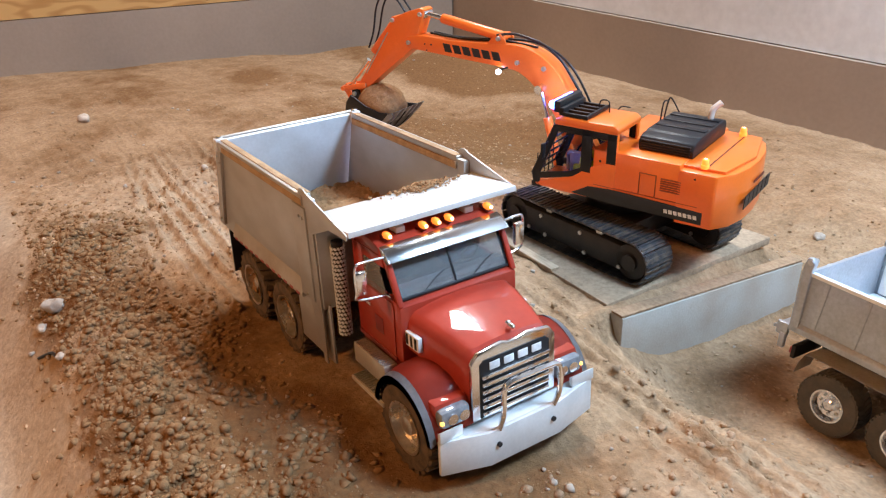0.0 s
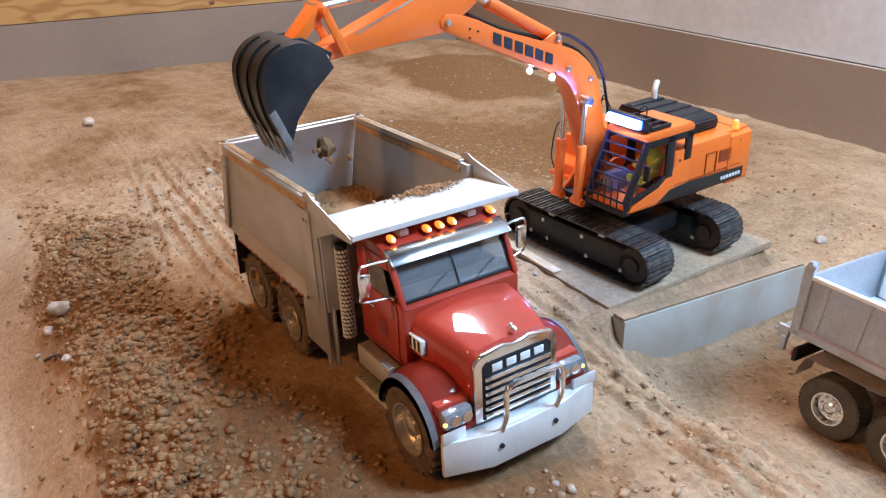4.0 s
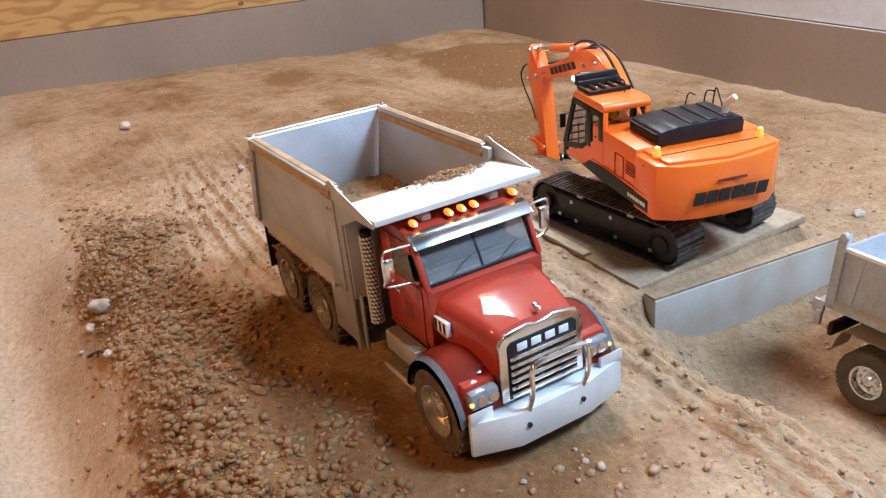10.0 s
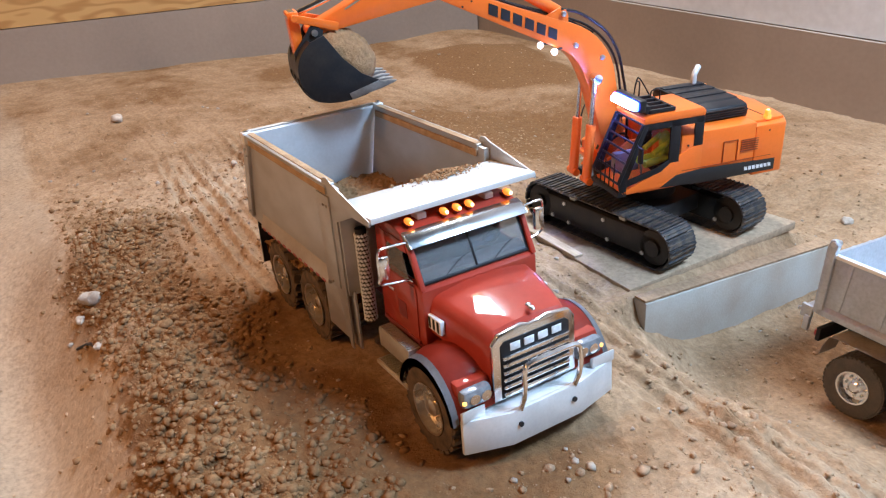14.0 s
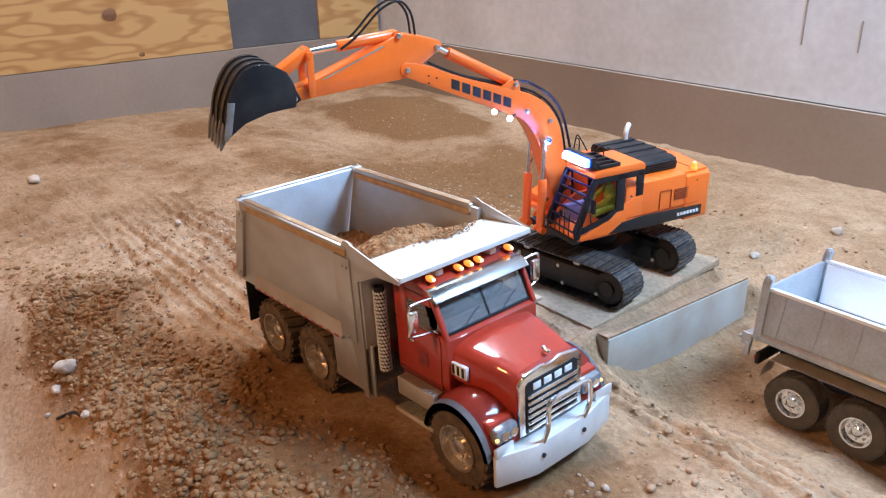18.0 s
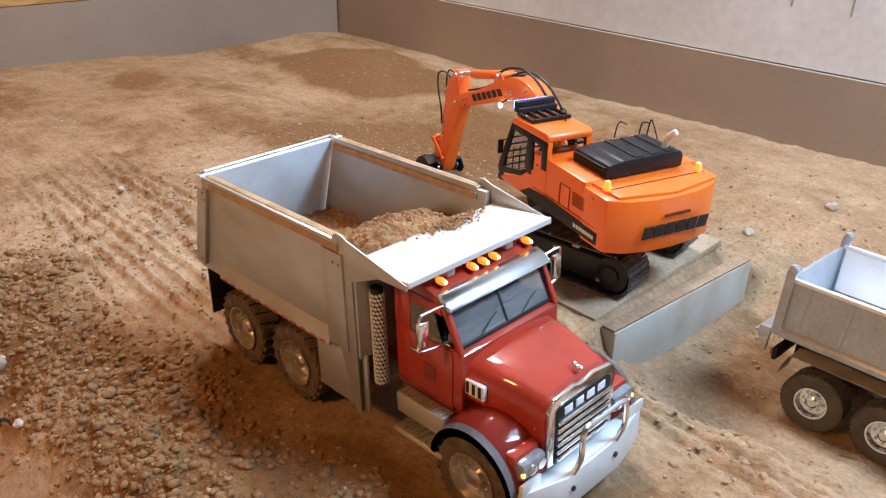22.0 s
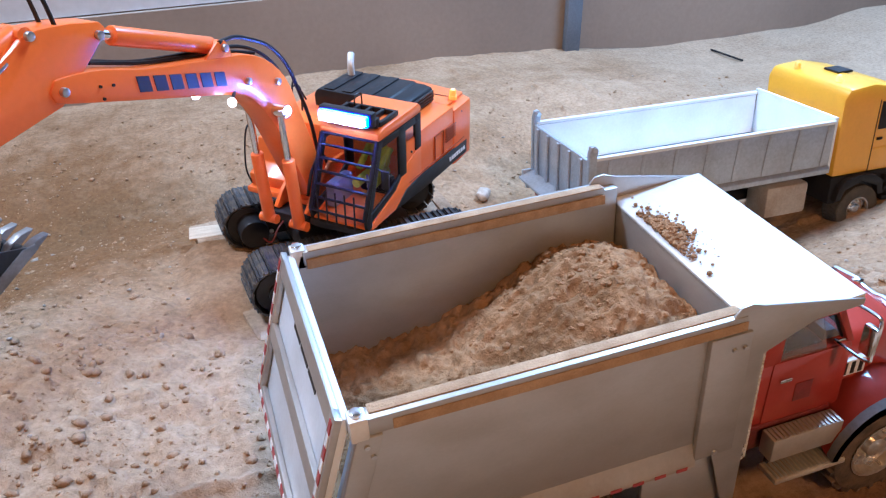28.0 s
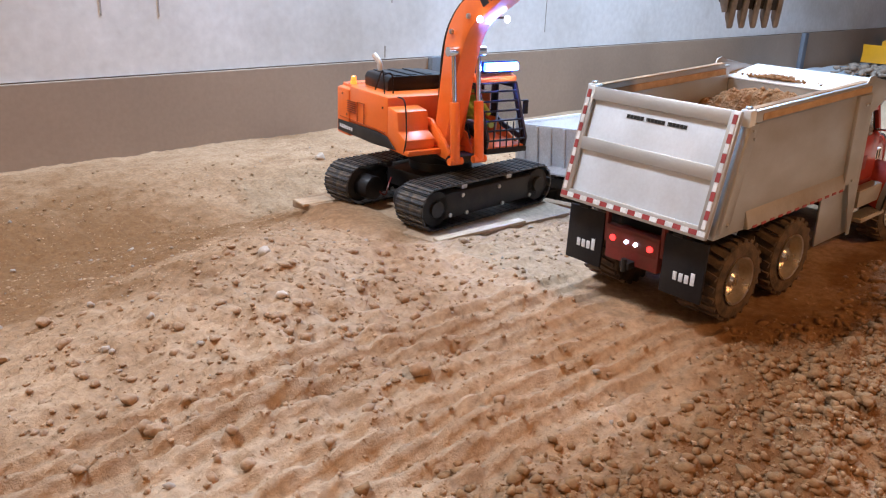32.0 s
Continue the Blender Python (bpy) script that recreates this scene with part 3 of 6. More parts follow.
def clear_of_things(p):
    under = (np.abs(p[:, 0] - 0.21) < 0.27) & (np.abs(p[:, 1]) < 0.10)
    pad = (np.abs(p[:, 0] - 0.1) < 0.2) & (np.abs(p[:, 1] - 0.475) < 0.17)
    return p[~under & ~pad]


def by_rubble(rng, count):
    p = np.stack([rng.uniform(-0.75, 1.05, count * 40), rng.uniform(-0.42, 0.5, count * 40)], -1)
    p = clear_of_things(p)
    keep = rng.random(len(p)) < rubble_at(p[:, 0], p[:, 1]) ** 1.3
    return p[keep][:count]


def anywhere(rng, count):
    p = np.stack([rng.normal(0.0, 0.85, count * 3), rng.normal(0.25, 0.62, count * 3)], -1)
    p = p[(p[:, 1] < 1.3) & (p[:, 0] > -1.6) & (p[:, 0] < 2.5) & ((p[:, 1] > edge_at(p[:, 0], p[:, 1])) | (rng.random(len(p)) < 0.15))]
    return clear_of_things(p)[:count]


def by_loose(rng, count):
    p = clear_of_things(np.stack([rng.uniform(-0.9, 0.9, count * 40), rng.uniform(-0.3, 0.5, count * 40)], -1))
    return p[rng.random(len(p)) < loose_at(p[:, 0], p[:, 1]) ** 1.2][:count]


scatter("loose_soil", 3000, by_loose, lambda r: 0.0008 + 0.0058 * r.random() ** 7, DRY_CLOD, "loose dry crumbs of brown soil", 24, 0.1)
scatter("soil_clods", 24000, by_rubble, lambda r: 0.0007 + 0.0062 * r.random() ** 5, CLOD, "loose dark brown crumbs and clods of soil", 21, 0.1)
scatter("gravel", 26000, anywhere, lambda r: 0.0007 + 0.0034 * r.random() ** 6, SOIL, "fine scattered crumbs of soil on the ground", 22, 0.1)
scatter("pebbles", 380, anywhere, lambda r: 0.0015 + 0.004 * r.random() ** 3, STONE, "small pale pebbles lying in the soil", 23)


def stone(x, y, r, seed, squash=(1, 0.8, 0.7), material=STONE, label="pale rounded stone half sunk in the soil"):
    bm = lumpy(ball((0, 0, 0), r, squash, 3), r * 0.35, 0.9 / r, seed)
    ob = part("stone", bm, material, None, "", Matrix.Translation((x, y, gz(x, y) + r * 0.35)) @ pose(0, 0, 0, 0, 0, seed * 70))
    return tagged(ob, label, "stone", "stones on the soil")


for k, (sx, sy, sr) in enumerate(((-0.225, -0.296, 0.016), (-0.21, -0.318, 0.009), (-1.3, -0.04, 0.017), (-0.10, -0.313, 0.007), (-0.636, 0.062, 0.008), (0.87, 0.25, 0.016), (0.91, 0.28, 0.014), (0.885, 0.31, 0.012), (0.19, 0.90, 0.011), (-0.34, 0.2, 0.006), (0.40, 0.76, 0.016), (-0.3, 0.31, 0.009), (0.26, 1.1, 0.012))):
    stone(sx, sy, sr, k + 1)
rnd = random.Random(11)
for k in range(46):
    cx, cy = (rnd.uniform(-0.62, -0.12), rnd.uniform(-0.02, 0.42)) if k % 3 else (rnd.uniform(-0.5, 0.55), rnd.uniform(-0.31, -0.17))
    stone(cx, cy, 0.003 + 0.0065 * rnd.random() ** 2, 20 + k, (1, 0.85, 0.65), DRY_CLOD if k % 3 else CLOD, "crumbly brown clod lying on the loose soil")
stick = part("stick", tube([(-0.17, -0.335, gz(-0.17, -0.335) + 0.003), (-0.14, -0.32, gz(-0.14, -0.32) + 0.005), (-0.115, -0.317, gz(-0.115, -0.317) + 0.004)], 0.0022), BLACK)
tagged(stick, "short dark stick lying on the soil", "stick")

# walls, with a mud-stained skirting board under the concrete and the plywood
WALL_Y0, WALL_SLOPE, EDGE = 1.495, 0.05, 0.058


def wall_y(x):
    return WALL_Y0 + WALL_SLOPE * x


def wall_long(name, x0, x1, out0, out1, z0, z1, material, bev=0.0):
    pts = [(x0, wall_y(x0) + out0), (x1, wall_y(x1) + out0), (x1, wall_y(x1) + out1), (x0, wall_y(x0) + out1)]
    return part(name, prism(pts, z0, z1, bev, "z"), material)


tagged(wall_long("wall_concrete", -1.9, 6.4, 0.012, 0.2, EDGE + 0.003, 3.2, CONCRETE), "pale grey concrete wall with faint stains", "wall", kind="structure")
tagged(wall_long("skirting_long", -1.9, 6.4, 0.0, 0.2, -0.4, EDGE, SKIRT), "brown mud-stained skirting board", "skirting", kind="structure")
for sx, z0, z1, w in ((-0.073, 0.20, 0.36, 0.004), (0.79, 0.225, 0.33, 0.003), (0.765, 0.066, 0.10, 0.005), (0.066, 0.195, 0.27, 0.003), (-0.5, 0.3, 0.42, 0.003), (1.5, 0.12, 0.3, 0.003)):
    tagged(wall_long("wall_drip", sx, sx + w, 0.0105, 0.02, z0, z1, DRIP), "thin grey drip stain down the concrete wall", "stain", "stains on the wall", "structure")
for sx in (0.955, 3.6):
    tagged(wall_long("post", sx - 0.022, sx + 0.022, -0.022, 0.0, -0.3, EDGE + 0.004, POST_BLUE, 0.002), "blue-grey post on the skirting board", "post", "posts along the skirting", "structure")


def ply_x(y):
    return -1.9 + 0.2 * (y - 0.5)


def wall_cross(name, y0, y1, out0, out1, z0, z1, material):
    pts = [(ply_x(y0) + out0, y0), (ply_x(y1) + out0, y1), (ply_x(y1) + out1, y1), (ply_x(y0) + out1, y0)]
    return part(name, prism(pts, z0, z1, 0.0, "z"), material)


PLY_EDGE = 0.068
tagged(wall_cross("wall_plywood", -2.7, 0.83, -0.15, 0.0, PLY_EDGE, 3.2, PLY), "yellow plywood wall with dark knots", "wall", kind="structure")
tagged(wall_cross("wall_plywood_corner", 1.16, 1.40, -0.15, 0.0, PLY_EDGE, 3.2, PLY), "yellow plywood panel in the corner", "wall", kind="structure")
tagged(wall_cross("wall_strip", 0.83, 1.16, -0.15, -0.008, PLY_EDGE, 3.2, DARK_CLOTH), "dark grey strip between plywood panels", "wall", kind="structure")
tagged(wall_cross("skirting_cross", -2.7, 1.40, -0.15, 0.004, -0.4, PLY_EDGE - 0.003, SKIRT), "brown mud-stained skirting board", "skirting", kind="structure")
KNOT = mat("wood_knot", (0.16, 0.07, 0.03), (0.30, 0.14, 0.05), 0.7, 0, 60, 300, 0.1)
for ky, kz, kr in ((0.448, 0.225, 0.026), (0.52, 0.085, 0.009), (-0.4, 0.3, 0.02), (1.33, 0.24, 0.012)):
    bm = ring([(0.0005, -0.0015), (kr * 0.6, -0.0012), (kr, 0.0), (0.0005, 0.003)], 20)
    bm.transform(Matrix.Translation((ply_x(ky) + 0.0015, ky, kz)) @ pose(0, 0, 0, 0, 0, -90) @ Matrix.Diagonal((1.25, 1, 0.8, 1)))
    tagged(part("knot", bm, KNOT), "dark brown knot in the plywood", "knot", "knots in the plywood", "structure")
# Unseen walls and ceiling added to close the room and limit bounce.
tagged(part("unseen_wall_near", box(-2.4, 6.4, -2.75, -2.6, -0.4, 3.2, 0), UNSEEN_WALL), "unseen dark wall that closes the room", "wall", kind="structure")
tagged(part("unseen_wall_end", box(6.3, 6.45, -2.7, 1.9, -0.4, 3.2, 0), UNSEEN_WALL), "unseen dark wall that closes the room", "wall", kind="structure")
tagged(part("ceiling", box(-2.5, 6.45, -2.75, 2.0, 3.2, 3.3, 0), UNSEEN_CEILING), "unseen dark ceiling that closes the room", "ceiling", kind="structure")

# upright concrete kerb in front of the excavator's board
block = thing("concrete_block", pose(0.0, 0.0, 0.0), "long grey concrete block, mud-stained, set on edge in the soil", "block")
part("block_body", prism([(0.309, -0.0205), (0.70, -0.056), (0.70, -0.17), (0.309, -0.17)], 0.262, 0.2865, 0.002, "x"), BLOCK, block)
part("block_cap", prism([(0.309, -0.020), (0.70, -0.0555), (0.70, -0.052), (0.50, -0.034), (0.40, -0.0245), (0.309, -0.0165)], 0.264, 0.2845, 0.001, "x"), DRY_CLOD, block, "soil lying along the top edge")
board = part("board", prism([(0.249, 0.316), (0.246, 0.665), (-0.092, 0.612), (-0.034, 0.318)], -0.031, -0.0178, 0.002, "z"), BOARD, None)
tagged(board, "dusty wooden board half buried under the excavator tracks", "board")

for pts, z0 in ((((-0.034, 0.3165), (0.135, 0.3155), (0.135, 0.331), (-0.032, 0.332)), -0.0176), (((-0.094, 0.574), (-0.040, 0.570), (-0.038, 0.602), (-0.092, 0.606)), -0.0208)):
    plank = part("plank", prism(list(pts), z0, z0 + 0.004, 0.001, "z"), WOOD)
    tagged(plank, "pale bare wooden plank lying by the excavator track", "plank", "planks under the excavator")

# ---- wheels ----


def make_wheel(parent, x, y, z, r, w, side, rubber, lugs=26, hub=CHROME, k=0.57, proud=0.045):
    h = w / 2
    prof = [(r * (k - 0.01), -h * 0.9), (r * 0.75, -h), (r * 0.93, -h * 0.95), (r * 0.97, -h * 0.7), (r * 0.97, h * 0.7), (r * 0.93, h * 0.95), (r * 0.75, h), (r * (k - 0.01), h * 0.9)]
    wh = part("wheel", ring(prof, 36), rubber, parent, "", pose(x, y, z))
    pieces = []
    for i in range(lugs):
        for s in (-1, 1):
            a = 2 * math.pi * (i + 0.25 * s) / lugs
            m = Matrix.Rotation(-a, 4, "Y") @ pose(r * 0.975, s * h * 0.48, 0, s * 14, 0, 0)
            pieces.append(box(-r * 0.035, r * proud, -h * 0.46, h * 0.5, -r * 0.06, r * 0.06, 0, m))
    part("tread", joined(*pieces), rubber, wh)
    f = side * h
    rim = ring([(r * k, f * 0.95), (r * (k + 0.03), f * 1.02), (r * (k - 0.02), f * 1.0), (r * (k - 0.07), f * 0.45), (r * 0.2, f * 0.35), (r * 0.2, f * 0.2), (r * k, f * 0.2)], 28)
    part("rim", rim, hub, wh, "polished metal rim")
    part("hub", ring([(0.0005, f * 0.3), (r * 0.2, f * 0.3), (r * 0.2, f * 0.75), (r * 0.14, f * 0.85), (0.0005, f * 0.86)], 16), hub, wh)
    nuts = [rod((r * 0.32 * math.cos(a), f * 0.36, r * 0.32 * math.sin(a)), (r * 0.32 * math.cos(a), f * 0.52, r * 0.32 * math.sin(a)), r * 0.045, seg=6) for a in [2 * math.pi * i / 8 for i in range(8)]]
    parts("wheel_nut", [*nuts], STEEL, wh)
    return wh


def stripes(parent, name, pts, width, thick, material, label):
    """A row of flat marks; each is x, y, z, length, and the way it lies."""
    out = []
    for m, ln in pts:
        out.append(box(-ln / 2, ln / 2, -thick / 2, thick / 2, -width / 2, width / 2, 0, m))
    parts(name, out, material, parent, label)


# ---- the red dump truck ----
truck = thing("dump_truck", pose(0, 0, 0, 0, -2.79, 0), "dusty red model dump truck with a bare aluminium tipping body", "dump truck")
WR = 0.044
for wx, wid in ((0.034, 0.05), (0.139, 0.05), (0.403, 0.028)):
    for s in (-1, 1):
        make_wheel(truck, wx, s * (0.0885 - wid / 2), WR, WR, wid, s, RUBBER, 22, RIM)
for wx in (0.034, 0.139, 0.403):
    part("axle", rod((wx, -0.06, WR), (wx, 0.06, WR), 0.006), STEEL_BLACK, truck)
for s in (-1, 1):
    part("chassis_rail", box(-0.03, 0.44, s * 0.022 - 0.005, s * 0.022 + 0.005, 0.062, 0.086, 0.001), RED_DARK, truck)
part("subframe", box(-0.015, 0.262, -0.03, 0.03, 0.087, 0.108, 0.001), STEEL_BLACK, truck)
part("rear_crossmember", box(-0.034, -0.024, -0.034, 0.034, 0.052, 0.09, 0.0015), RED_DARK, truck)
part("fuel_tank", box(0.20, 0.268, 0.04, 0.082, 0.044, 0.1, 0.008), ALU_DUSTY, truck)

# tipping body
FLOOR = 0.118


def side_wall(s):
    yo, yi = s * 0.0935, s * 0.0865
    pts = [(-0.034, 0.106), (0.226, 0.106), (0.258, 0.128), (0.258, 0.2235), (0.002, 0.2235)]
    wall = part("body_side", prism(pts, min(yo, yi), max(yo, yi), 0.0008), ALU, truck)
    part("top_rail", box(0.004, 0.246, min(s * 0.0965, s * 0.0855), max(s * 0.0965, s * 0.0855), 0.2145, 0.2262, 0.0012), ALU, wall)
    part("dirt_line", box(0.008, 0.244, min(s * 0.0925, s * 0.0848), max(s * 0.0925, s * 0.0848), 0.2262, 0.2272, 0.0004), LEDGE, wall, "thin line of dirt along the rail")
    part("dirt_ledge", box(0.006, 0.246, min(s * 0.0855, s * 0.0835), max(s * 0.0855, s * 0.0835), 0.2125, 0.2205, 0.0006), LEDGE, wall, "brown dirt packed along the rail")
    part("dirty_rail_side", box(0.02, 0.246, min(s * 0.0972, s * 0.0966), max(s * 0.0972, s * 0.0966), 0.2155, 0.2225, 0.0002), LEDGE, wall, "dirt on the side of the rail")
    part("lower_shelf", prism([(s * 0.0925, 0.128), (s * 0.0985, 0.110), (s * 0.0985, 0.107), (s * 0.0925, 0.106)], 0.018, 0.222, 0.0006, "x"), ALU_SOIL, wall)
    ya, yb = min(s * 0.0975, s * 0.0925), max(s * 0.0975, s * 0.0925)
    part("side_post", prism([(-0.031, 0.112), (-0.016, 0.112), (0.014, 0.214), (-0.001, 0.214)], ya, yb, 0.001), ALU, wall)
    part("side_post", box(0.221, 0.251, ya, yb, 0.112, 0.214, 0.001), ALU, wall)
    bolts = [rod((bx, s * 0.0975, bz), (bx, s * 0.0992, bz), 0.0016, seg=8) for bx, bz in ((0.004, 0.208), (0.007, 0.2), (0.238, 0.203), (0.246, 0.203), (0.236, 0.116), (-0.02, 0.12))]
    parts("bolt", [*bolts], STEEL, wall)
    tape = [(pose(0.03 + i * 0.0165, s * 0.0988, 0.1085), 0.0082) for i in range(12)]
    stripes(wall, "red_tape", tape, 0.0026, 0.0006, RED_BAR, "dull red marker tape")
    part("wing_plate", prism([(0.236, 0.205), (0.236, 0.226), (0.241, 0.2325), (0.249, 0.2335), (0.258, 0.230), (0.337, 0.2135), (0.337, 0.2085), (0.300, 0.207), (0.262, 0.190), (0.262, 0.044), (0.255, 0.044), (0.236, 0.112)], min(s * 0.0955, s * 0.0938), max(s * 0.0955, s * 0.0938), 0.0005), ALU, truck, "plain metal wing of the cab guard")
    part("skirt_plate", box(0.188, 0.268, min(s * 0.0895, s * 0.0865), max(s * 0.0895, s * 0.0865), 0.044, 0.112, 0.001), ALU, truck)
    part("corner_post", box(-0.004, 0.0065, min(s * 0.0975, s * 0.0865), max(s * 0.0975, s * 0.0865), 0.212, 0.2278, 0.001), ALU_BRIGHT, truck)
    part("corner_pin", rod((0.001, s * 0.092, 0.2275), (0.001, s * 0.092, 0.2305), 0.0036, seg=14, bev=0.0006), CHROME, truck)


for s in (-1, 1):
    side_wall(s)
part("body_floor", box(-0.026, 0.262, -0.0866, 0.0866, FLOOR - 0.008, FLOOR, 0), ALU_DUSTY, truck)
part("body_front", box(0.2585, 0.2655, -0.0937, 0.0937, 0.108, 0.2075, 0.0006), ALU, truck)
part("cab_guard", prism([(0.2585, 0.2045), (0.2585, 0.2085), (0.262, 0.2105), (0.338, 0.2165), (0.338, 0.2105), (0.2655, 0.2035)], -0.0937, 0.0937, 0.0006), ALU_BRIGHT, truck, "bright flat cab guard plate")

# tailgate, leaning out at the foot
TG = Matrix.Translation((-0.0025, 0, 0.2235)) @ pose(0, 0, 0, 0, 17.2, 0)
gate = part("tailgate", box(-0.004, 0.001, -0.0895, 0.0895, -0.121, 0.0, 0.0008), GATE, truck, "bare metal tailgate with two framed panels", TG)
for z0, z1 in ((-0.0125, 0.0015), (-0.0665, -0.0525), (-0.1225, -0.1105)):
    part("gate_rail", box(-0.0085, -0.0042, -0.0905, 0.0905, z0, z1, 0.0008), ALU, gate)
for s in (-1, 1):
    part("gate_stile", box(-0.0088, -0.0042, min(s * 0.0918, s * 0.081), max(s * 0.0918, s * 0.081), -0.1225, 0.0015, 0.0008), ALU, gate)
parts("letter_mark", [*[box(-0.0048, -0.0042, 0.033 - i * 0.0043 - 0.0018, 0.033 - i * 0.0043 + (0.0018 if i % 6 != 5 else -0.0012), -0.0245, -0.0205, 0) for i in range(17)]], BLACK_BAR, gate, "row of small dark letter marks")
red_t, white_t = [], []
for i in range(20):
    (red_t if i % 2 else white_t).append(box(-0.0093, -0.0087, -0.0865 + i * 0.0091 - 0.0044, -0.0865 + i * 0.0091 + 0.0044, -0.1195, -0.1145, 0))
for s in (-1, 1):
    for i in range(12):
        (red_t if i % 2 else white_t).append(box(-0.0095, -0.0089, min(s * 0.0893, s * 0.085), max(s * 0.0893, s * 0.085), -0.108 + i * 0.0092 - 0.0044, -0.108 + i * 0.0092 + 0.0044, 0))
parts("red_tape", [*red_t], RED_BAR, gate, "red bars of reflective tape")
parts("white_tape", [*white_t], WHITE_BAR, gate, "white bars of reflective tape")
parts("gate_hinge", [*[box(-0.004, 0.004, y - 0.006, y + 0.006, -0.127, -0.1225, 0.0008) for y in (-0.06, 0.06)]], STEEL_BLACK, gate)
for s in (-1, 1):
    flap = part("mud_flap", box(-0.0015, 0.0015, -0.0245, 0.0245, -0.062, 0.0, 0.0006), BLACK, truck, "black rubber mud flap", pose(-0.03, s * 0.0635, 0.099, 0, 4, 0))
    parts("flap_mark", [*[box(-0.0022, -0.0016, -0.013 + i * 0.0068 - 0.0024, -0.013 + i * 0.0068 + 0.0024, -0.045, -0.036 + (0.004 if i == 0 else 0), 0.0005) for i in range(4)]], WHITE_BAR, flap, "row of white marks")
    part("flap_bracket", box(-0.032, -0.026, s * 0.036 - 0.002, s * 0.036 + 0.002, 0.07, 0.108, 0.0005), RED_DARK, truck)
    part("tail_lamp", rod((-0.0365, s * 0.024, 0.077), (-0.033, s * 0.024, 0.077), 0.0034, seg=14, bev=0.0006), TAIL, truck, "lit red tail lamp")
    part("reverse_lamp", rod((-0.0365, s * 0.006, 0.077), (-0.034, s * 0.006, 0.077), 0.0022, seg=12), TAIL_WHITE, truck, "lit white lamp")
part("lamp_bar", box(-0.0345, -0.03, -0.031, 0.031, 0.068, 0.087, 0.0008), RED_DARK, truck)
part("tow_hitch", joined(box(-0.044, -0.03, -0.006, 0.006, 0.05, 0.058, 0.001), rod((-0.044, 0, 0.048), (-0.044, 0, 0.062), 0.003)), STEEL_BLACK, truck)

# cab
cab = part("cab", prism([(0.285, 0.086), (0.372, 0.086), (0.372, 0.1455), (0.364, 0.149), (0.285, 0.149)], -0.0665, 0.0665, 0.003), RED, truck, "glossy red cab")
part("cab_back", box(0.285, 0.291, -0.0665, 0.0665, 0.1485, 0.194, 0.002), RED, cab)
part("cab_roof", prism([(0.2855, 0.186), (0.346, 0.1855), (0.347, 0.188), (0.338, 0.1955), (0.322, 0.199), (0.296, 0.197), (0.287, 0.191)], -0.0665, 0.0665, 0.003), RED, cab, "rounded red roof")
for s in (-1, 1):
    part("corner_pillar", prism([(0.3655, 0.1485), (0.372, 0.1465), (0.3525, 0.187), (0.3455, 0.187)], min(s * 0.0665, s * 0.0612), max(s * 0.0665, s * 0.0612), 0.0008), RED, cab)
    part("seat", joined(box(0.302, 0.328, s * 0.032 - 0.017, s * 0.032 + 0.017, 0.149, 0.157, 0.003), box(0.297, 0.304, s * 0.032 - 0.017, s * 0.032 + 0.017, 0.156, 0.183, 0.003)), BLUE_CLOTH if s > 0 else BLACK, cab)
# Dark sheets added inside; they paint the cab's shade and its blue glow.
part("cab_shade_sheet", box(0.2912, 0.2925, -0.061, 0.061, 0.1495, 0.186, 0), BLUE_CLOTH, cab, "dark blue sheet painting the cab's inner shade and blue glow")
part("floor_shade_sheet", box(0.293, 0.347, -0.061, 0.061, 0.1492, 0.150, 0), BLACK, cab)
part("roof_shade_sheet", box(0.293, 0.345, -0.061, 0.061, 0.1846, 0.1855, 0), BLACK, cab)
part("dashboard", prism([(0.348, 0.149), (0.366, 0.149), (0.358, 0.157), (0.349, 0.158)], -0.06, 0.06, 0.001), GREY_TRIM, cab)
steer = ring([(0.0082, -0.0008), (0.0098, -0.0008), (0.0098, 0.0008), (0.0082, 0.0008)], 20)
part("steering_wheel", steer, BLACK, cab, "", pose(0.343, 0.032, 0.165, 0, 0, 90) @ pose(0, 0, 0, 25, 0, 0))
part("cab_floor", box(0.288, 0.37, -0.064, 0.064, 0.06, 0.087, 0.003), RED_DARK, truck)
